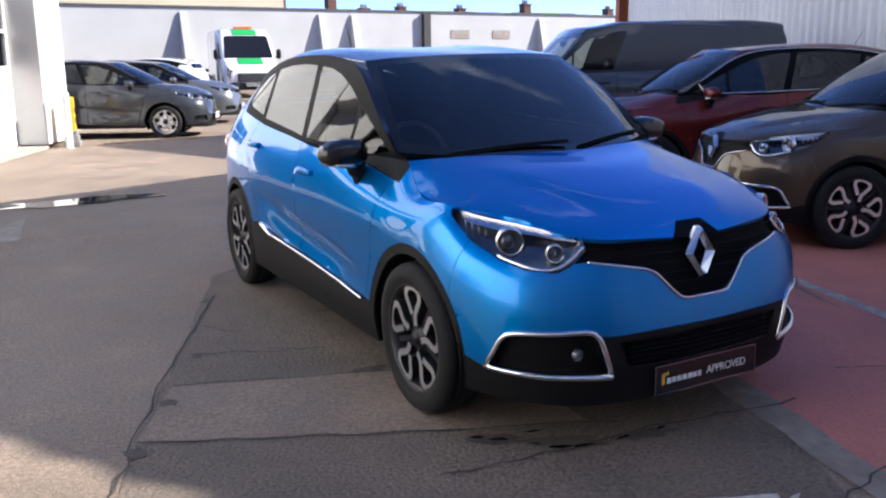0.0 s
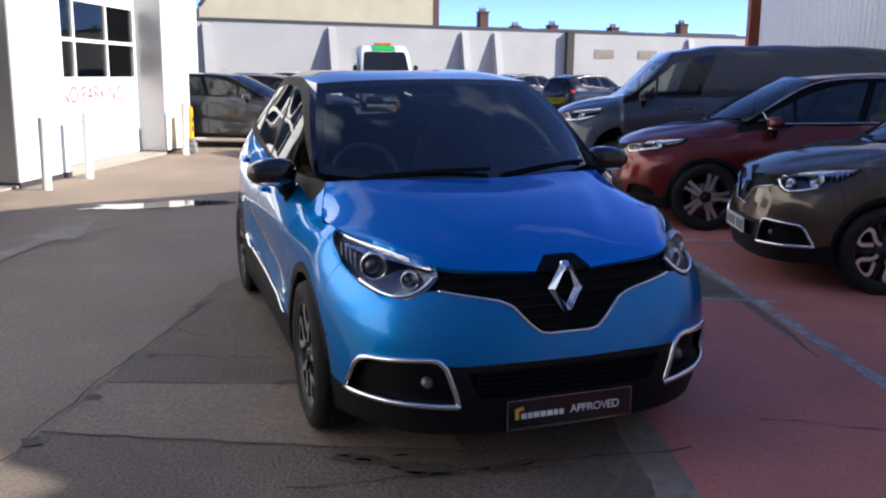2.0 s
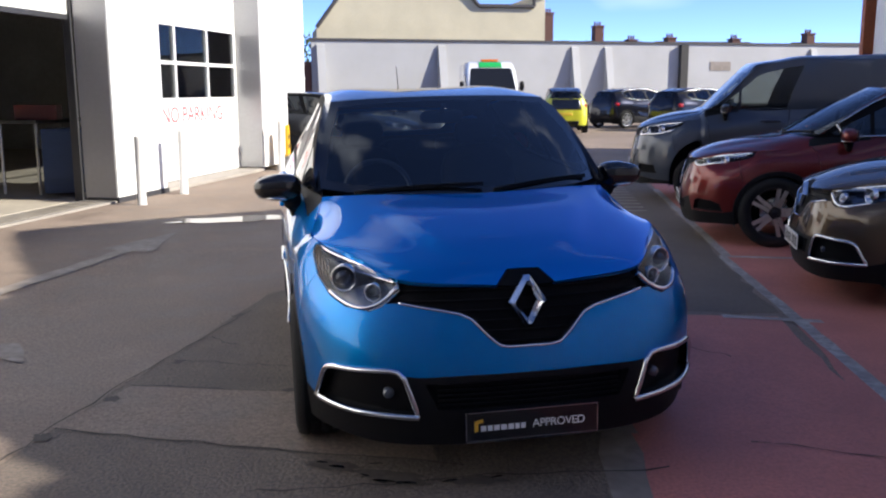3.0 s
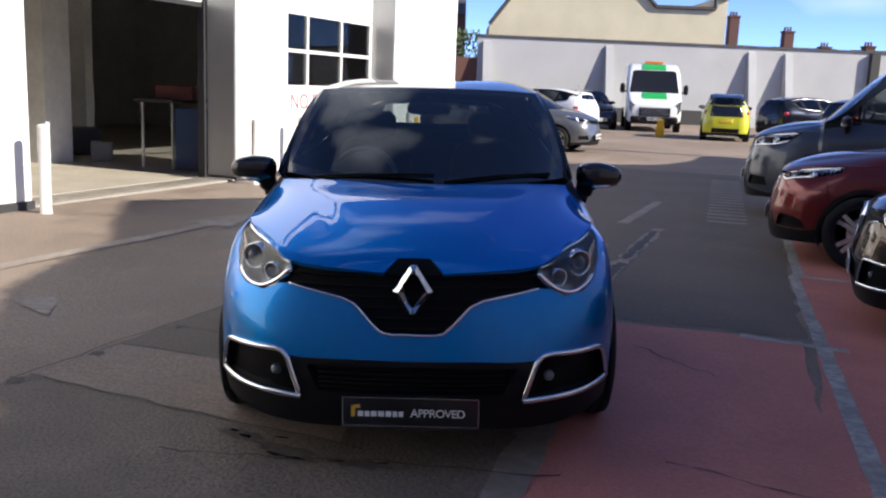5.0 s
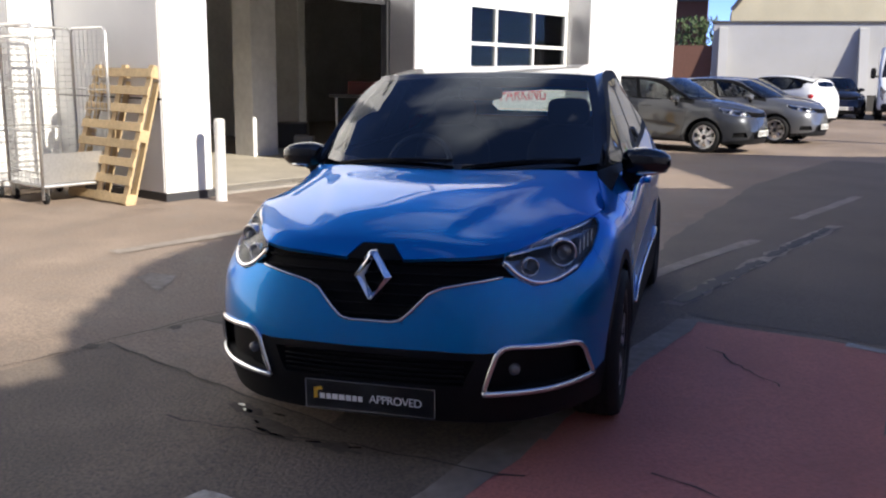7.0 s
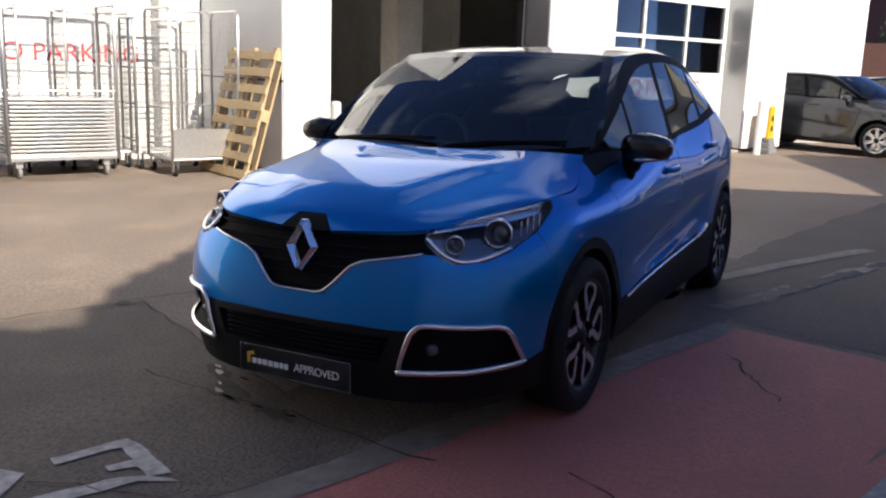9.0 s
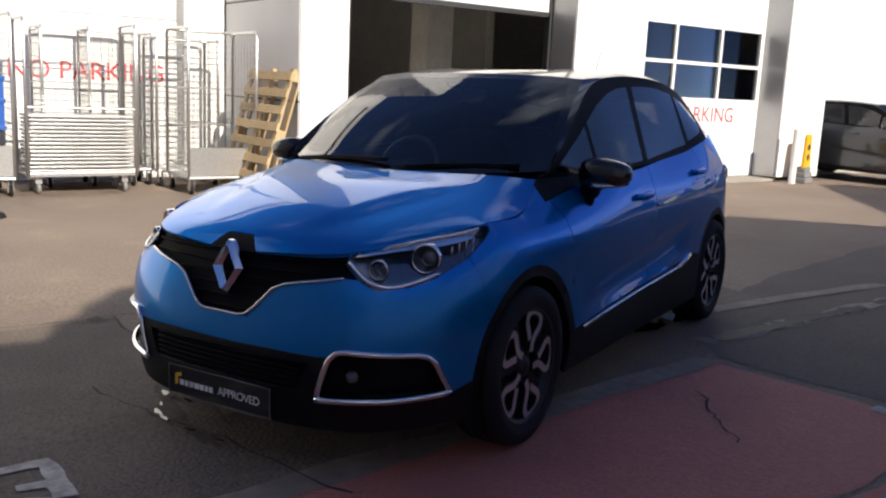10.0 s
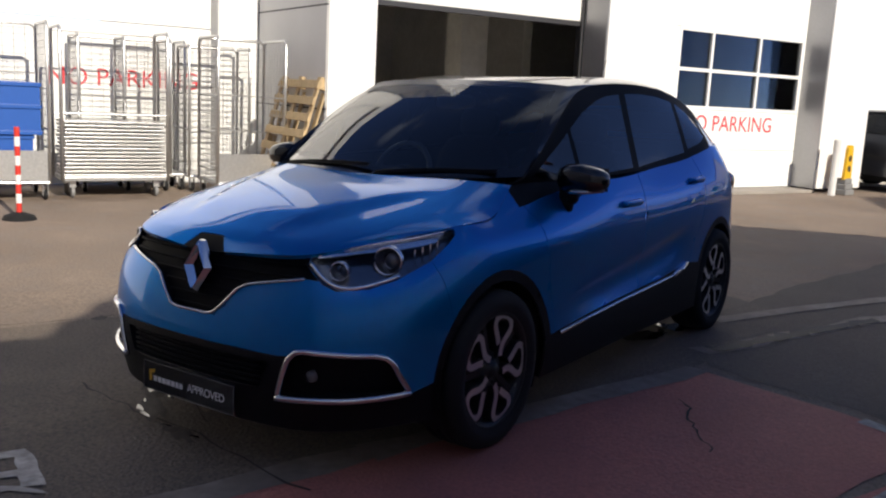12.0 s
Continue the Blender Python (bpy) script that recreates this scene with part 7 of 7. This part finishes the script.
tail_patch("rear_glass", -0.60, 0.60, 0.80, 1.15, GLOSS_BLACK, "large black rear glass", 0.12)
tail_patch("lower_grille", -0.5, 0.5, 0.28, 0.42, PLASTIC, "black lower bumper panel")
tail_patch("rear_plate", -0.25, 0.25, 0.60, 0.70, PLATE_YELLOW, "yellow rear number plate")
car("dark_suv_car", "night blue SUV parked by the boundary wall", pose(16.6, 29.0, 0, 0, 0, 112), PAINT_NIGHT, "suv", scaled(1.03, 1.06, 1.04), "silver", 0.345, fog_trim=False, emblem=False, group="cars by the boundary wall")
car("dark_suv_car", "night blue SUV parked by the boundary wall", pose(15.4, 32.2, 0, 0, 0, 112), PAINT_NIGHT, "suv", scaled(1.03, 1.06, 1.04), "silver", 0.345, fog_trim=False, emblem=False, group="cars by the boundary wall")
car("dark_hatchback_car", "dark hatchback beside the white van", pose(6.0, 33.6, 0, 0, 0, 8), PAINT_NIGHT, "hatch", scaled(1.0, 1.0, 1.02, 1.0), "silver", 0.315, fog_trim=False, emblem=False, group="cars by the boundary wall")


def section(w, z0, z1, r, n=5):
    """A rounded upright rectangle of half width w, as (x, z), from low left round to low right and back."""
    out = []
    for cx, cz, a0 in ((w - r, z1 - r, 0), (-w + r, z1 - r, 90), (-w + r, z0 + r, 180), (w - r, z0 + r, 270)):
        out += [(cx + r * math.cos(radians(a0 + 90 * i / n)), cz + r * math.sin(radians(a0 + 90 * i / n))) for i in range(n + 1)]
    return out


def loft(bm, stations):
    """A skin over sections: each station is (y, half width, low z, high z, corner radius)."""
    rings = [[bm.verts.new((x, y, z)) for x, z in section(w, z0, z1, r)] for y, w, z0, z1, r in stations]
    for a, b in zip(rings, rings[1:]):
        for i in range(len(a)):
            j = (i + 1) % len(a)
            bm.faces.new((a[i], a[j], b[j], b[i]))
    bm.faces.new(rings[0][::-1])
    bm.faces.new(rings[-1])
    bmesh.ops.recalc_face_normals(bm, faces=bm.faces[:])
    return bm


def box_van(m):
    """A high-roofed white van with a short sloping nose, upright cab and black lower front."""
    root = thing("white_green_van", m, "white van with green stripes and amber roof beacons", "van", "cars by the boundary wall")
    bm = bmesh.new()
    loft(bm, [(-0.92, 0.80, 0.55, 0.98, 0.12), (-0.86, 0.90, 0.42, 1.10, 0.14), (-0.72, 0.96, 0.36, 1.2, 0.14), (-0.35, 0.985, 0.34, 1.34, 0.14), (-0.05, 0.99, 0.34, 1.45, 0.12), (0.35, 0.985, 0.34, 1.9, 0.13), (0.68, 0.97, 0.34, 2.28, 0.14), (0.82, 0.965, 0.34, 2.36, 0.16), (1.15, 0.96, 0.34, 2.55, 0.2), (1.6, 0.97, 0.34, 2.62, 0.2), (4.9, 0.97, 0.36, 2.62, 0.18), (5.0, 0.95, 0.38, 2.58, 0.18)])
    part("body", bm, PAINT_WHITE, root, "white van body", True)

    def on_slope(t):
        return -0.02 + 0.74 * t, 1.47 + 0.84 * t

    up = Vector((0, 0.74, 0.84)).normalized()
    out = Vector((0, -up.z, up.y))
    bm = bmesh.new()
    loop = [(0.90, 0.0), (0.80, 0.97), (0.7, 1.02)]
    full = [(x, t) for x, t in loop] + [(-x, t) for x, t in loop[::-1]]
    vs = [[bm.verts.new(Vector((x, *on_slope(t))) + out * d) for x, t in full] for d in (0.012, -0.03)]
    bm.faces.new(vs[0])
    for i in range(6):
        j = (i + 1) % 6
        bm.faces.new((vs[0][i], vs[1][i], vs[1][j], vs[0][j]))
    bmesh.ops.recalc_face_normals(bm, faces=bm.faces[:])
    part("windscreen", bm, GLOSS_BLACK, root, "dark raked windscreen")
    for s in (-1, 1):
        bm = bmesh.new()
        prism(bm, [(0.42, 1.45), (0.86, 1.98), (1.0, 2.04), (1.5, 2.04), (1.5, 1.42)], 0.012, Matrix(((0, 0, s, s * 0.978), (1, 0, 0, 0), (0, 1, 0, 0), (0, 0, 0, 1))))
        part("door_window", bm, GLOSS_BLACK, root)
        bm = bmesh.new()
        blob(bm, (s * 1.16, 0.25, 1.62), (0.09, 0.07, 0.19), 3.2)
        rod(bm, (s * 0.96, 0.3, 1.5), (s * 1.12, 0.25, 1.52), 0.03)
        part("door_mirror", bm, PLASTIC, root, "tall black door mirror", True)
        bm = bmesh.new()
        lamp = [(0.58, 0.70), (0.84, 0.68), (0.93, 0.86), (0.93, 1.2), (0.80, 1.06), (0.60, 0.95)]
        prism(bm, [(s * x, z) for x, z in lamp][:: s], 0.4, Matrix(((1, 0, 0, 0), (0, 0, 1, -0.915), (0, 1, 0, 0), (0, 0, 0, 1))))
        part("headlamp", bm, LAMP_GREY, root, "tall swept-back headlamp")
        bm = bmesh.new()
        blob(bm, (s * 0.66, -0.86, 0.48), (0.2, 0.12, 0.12), 3)
        part("bumper_corner", bm, PLASTIC, root, "", True)
        for y in (0.0, 3.55):
            w = new("wheel")
            w.parent = root
            w.matrix_local = pose(s * 0.88, y, 0.341, 20, 0, 0 if s > 0 else 180)
            for nm, me, lab in wheel_meshes("silver", 0.34):
                ob = new(nm, me)
                ob.parent = w
                if lab:
                    tagged(ob, lab)
            bm = bmesh.new()
            lathe(bm, [(0.0, 0.0), (0.40, 0.0), (0.42, 0.012), (0.40, 0.02), (0.0, 0.02)], 28, Matrix.Translation((s * 0.978, y, 0.36)) @ Matrix.Diagonal((s, 1, 1, 1)))
            part("wheel_arch", bm, PLASTIC, root)
    g = new("grille")
    g.parent = root
    bm = bmesh.new()
    box(bm, -0.56, 0.56, -0.955, -0.85, 0.60, 0.92, bevel=0.03)
    part("grille_panel", bm, PLASTIC, g, "black plastic grille")
    for z in (0.66, 0.73, 0.80, 0.87):
        bm = bmesh.new()
        box(bm, -0.5, 0.5, -0.968, -0.95, z - 0.012, z + 0.012, bevel=0.003)
        part("slat", bm, SATIN, g)
    bm = bmesh.new()
    box(bm, -0.84, 0.84, -0.95, -0.80, 0.30, 0.585, bevel=0.05)
    part("bumper", bm, PLASTIC, root, "black plastic front bumper")
    pl = new("number_plate")
    pl.parent = root
    bm = bmesh.new()
    box(bm, -0.26, 0.26, -0.965, -0.955, 0.44, 0.55, bevel=0.002)
    part("board", bm, PLATE_WHITE, pl)
    for k in range(7):
        bm = bmesh.new()
        x = -0.235 + k * 0.066 + (0.03 if k > 3 else 0)
        box(bm, x, x + 0.042, -0.968, -0.9655, 0.46, 0.535)
        part("plate_bar", bm, INK, pl)
    bm = bmesh.new()
    lo, hi = (-0.62, 1.245), (-0.07, 1.452)
    q = [(-0.44, *lo), (0.44, *lo), (0.44, *hi), (-0.44, *hi)]
    vs = [[bm.verts.new((x, y, z + d)) for x, y, z in q] for d in (0.02, -0.03)]
    bm.faces.new(vs[0])
    for i in range(4):
        j = (i + 1) % 4
        bm.faces.new((vs[0][i], vs[1][i], vs[1][j], vs[0][j]))
    bmesh.ops.recalc_face_normals(bm, faces=bm.faces[:])
    part("green_stripe", bm, GREEN, root, "bright green bonnet stripe")
    bm = bmesh.new()
    lo, hi = (0.80, 2.365), (1.17, 2.565)
    q = [(-0.44, *lo), (0.44, *lo), (0.44, *hi), (-0.44, *hi)]
    vs = [[bm.verts.new((x, y - d * 0.4, z + d)) for x, y, z in q] for d in (0.016, -0.03)]
    bm.faces.new(vs[0])
    for i in range(4):
        j = (i + 1) % 4
        bm.faces.new((vs[0][i], vs[1][i], vs[1][j], vs[0][j]))
    bmesh.ops.recalc_face_normals(bm, faces=bm.faces[:])
    part("green_stripe", bm, GREEN, root, "bright green roof-front stripe")
    bm = bmesh.new()
    box(bm, -0.34, 0.34, 1.25, 1.45, 2.60, 2.70, bevel=0.03)
    part("beacon_bar", bm, AMBER, root, "amber beacon bar")
    return root


box_van(pose(8.3, 33.2, 0, 0, 0, -8) @ Matrix.Diagonal((1.1, 1.04, 1.06, 1)))
# yellow folding board before the white van
yb = thing("floor_sign", pose(7.65, 28.8, 0, 0, 0, -14), "small yellow folding warning sign before the white van", "warning sign")
for q in (-1, 1):
    bm = bmesh.new()
    prism(bm, [(-0.16, 0.0), (0.16, 0.0), (0.11, 0.62), (-0.11, 0.62)], 0.02, pose(0, q * 0.17, 0, 90 - q * 13, 0, 0))
    part("leaf", bm, YELLOW, yb)
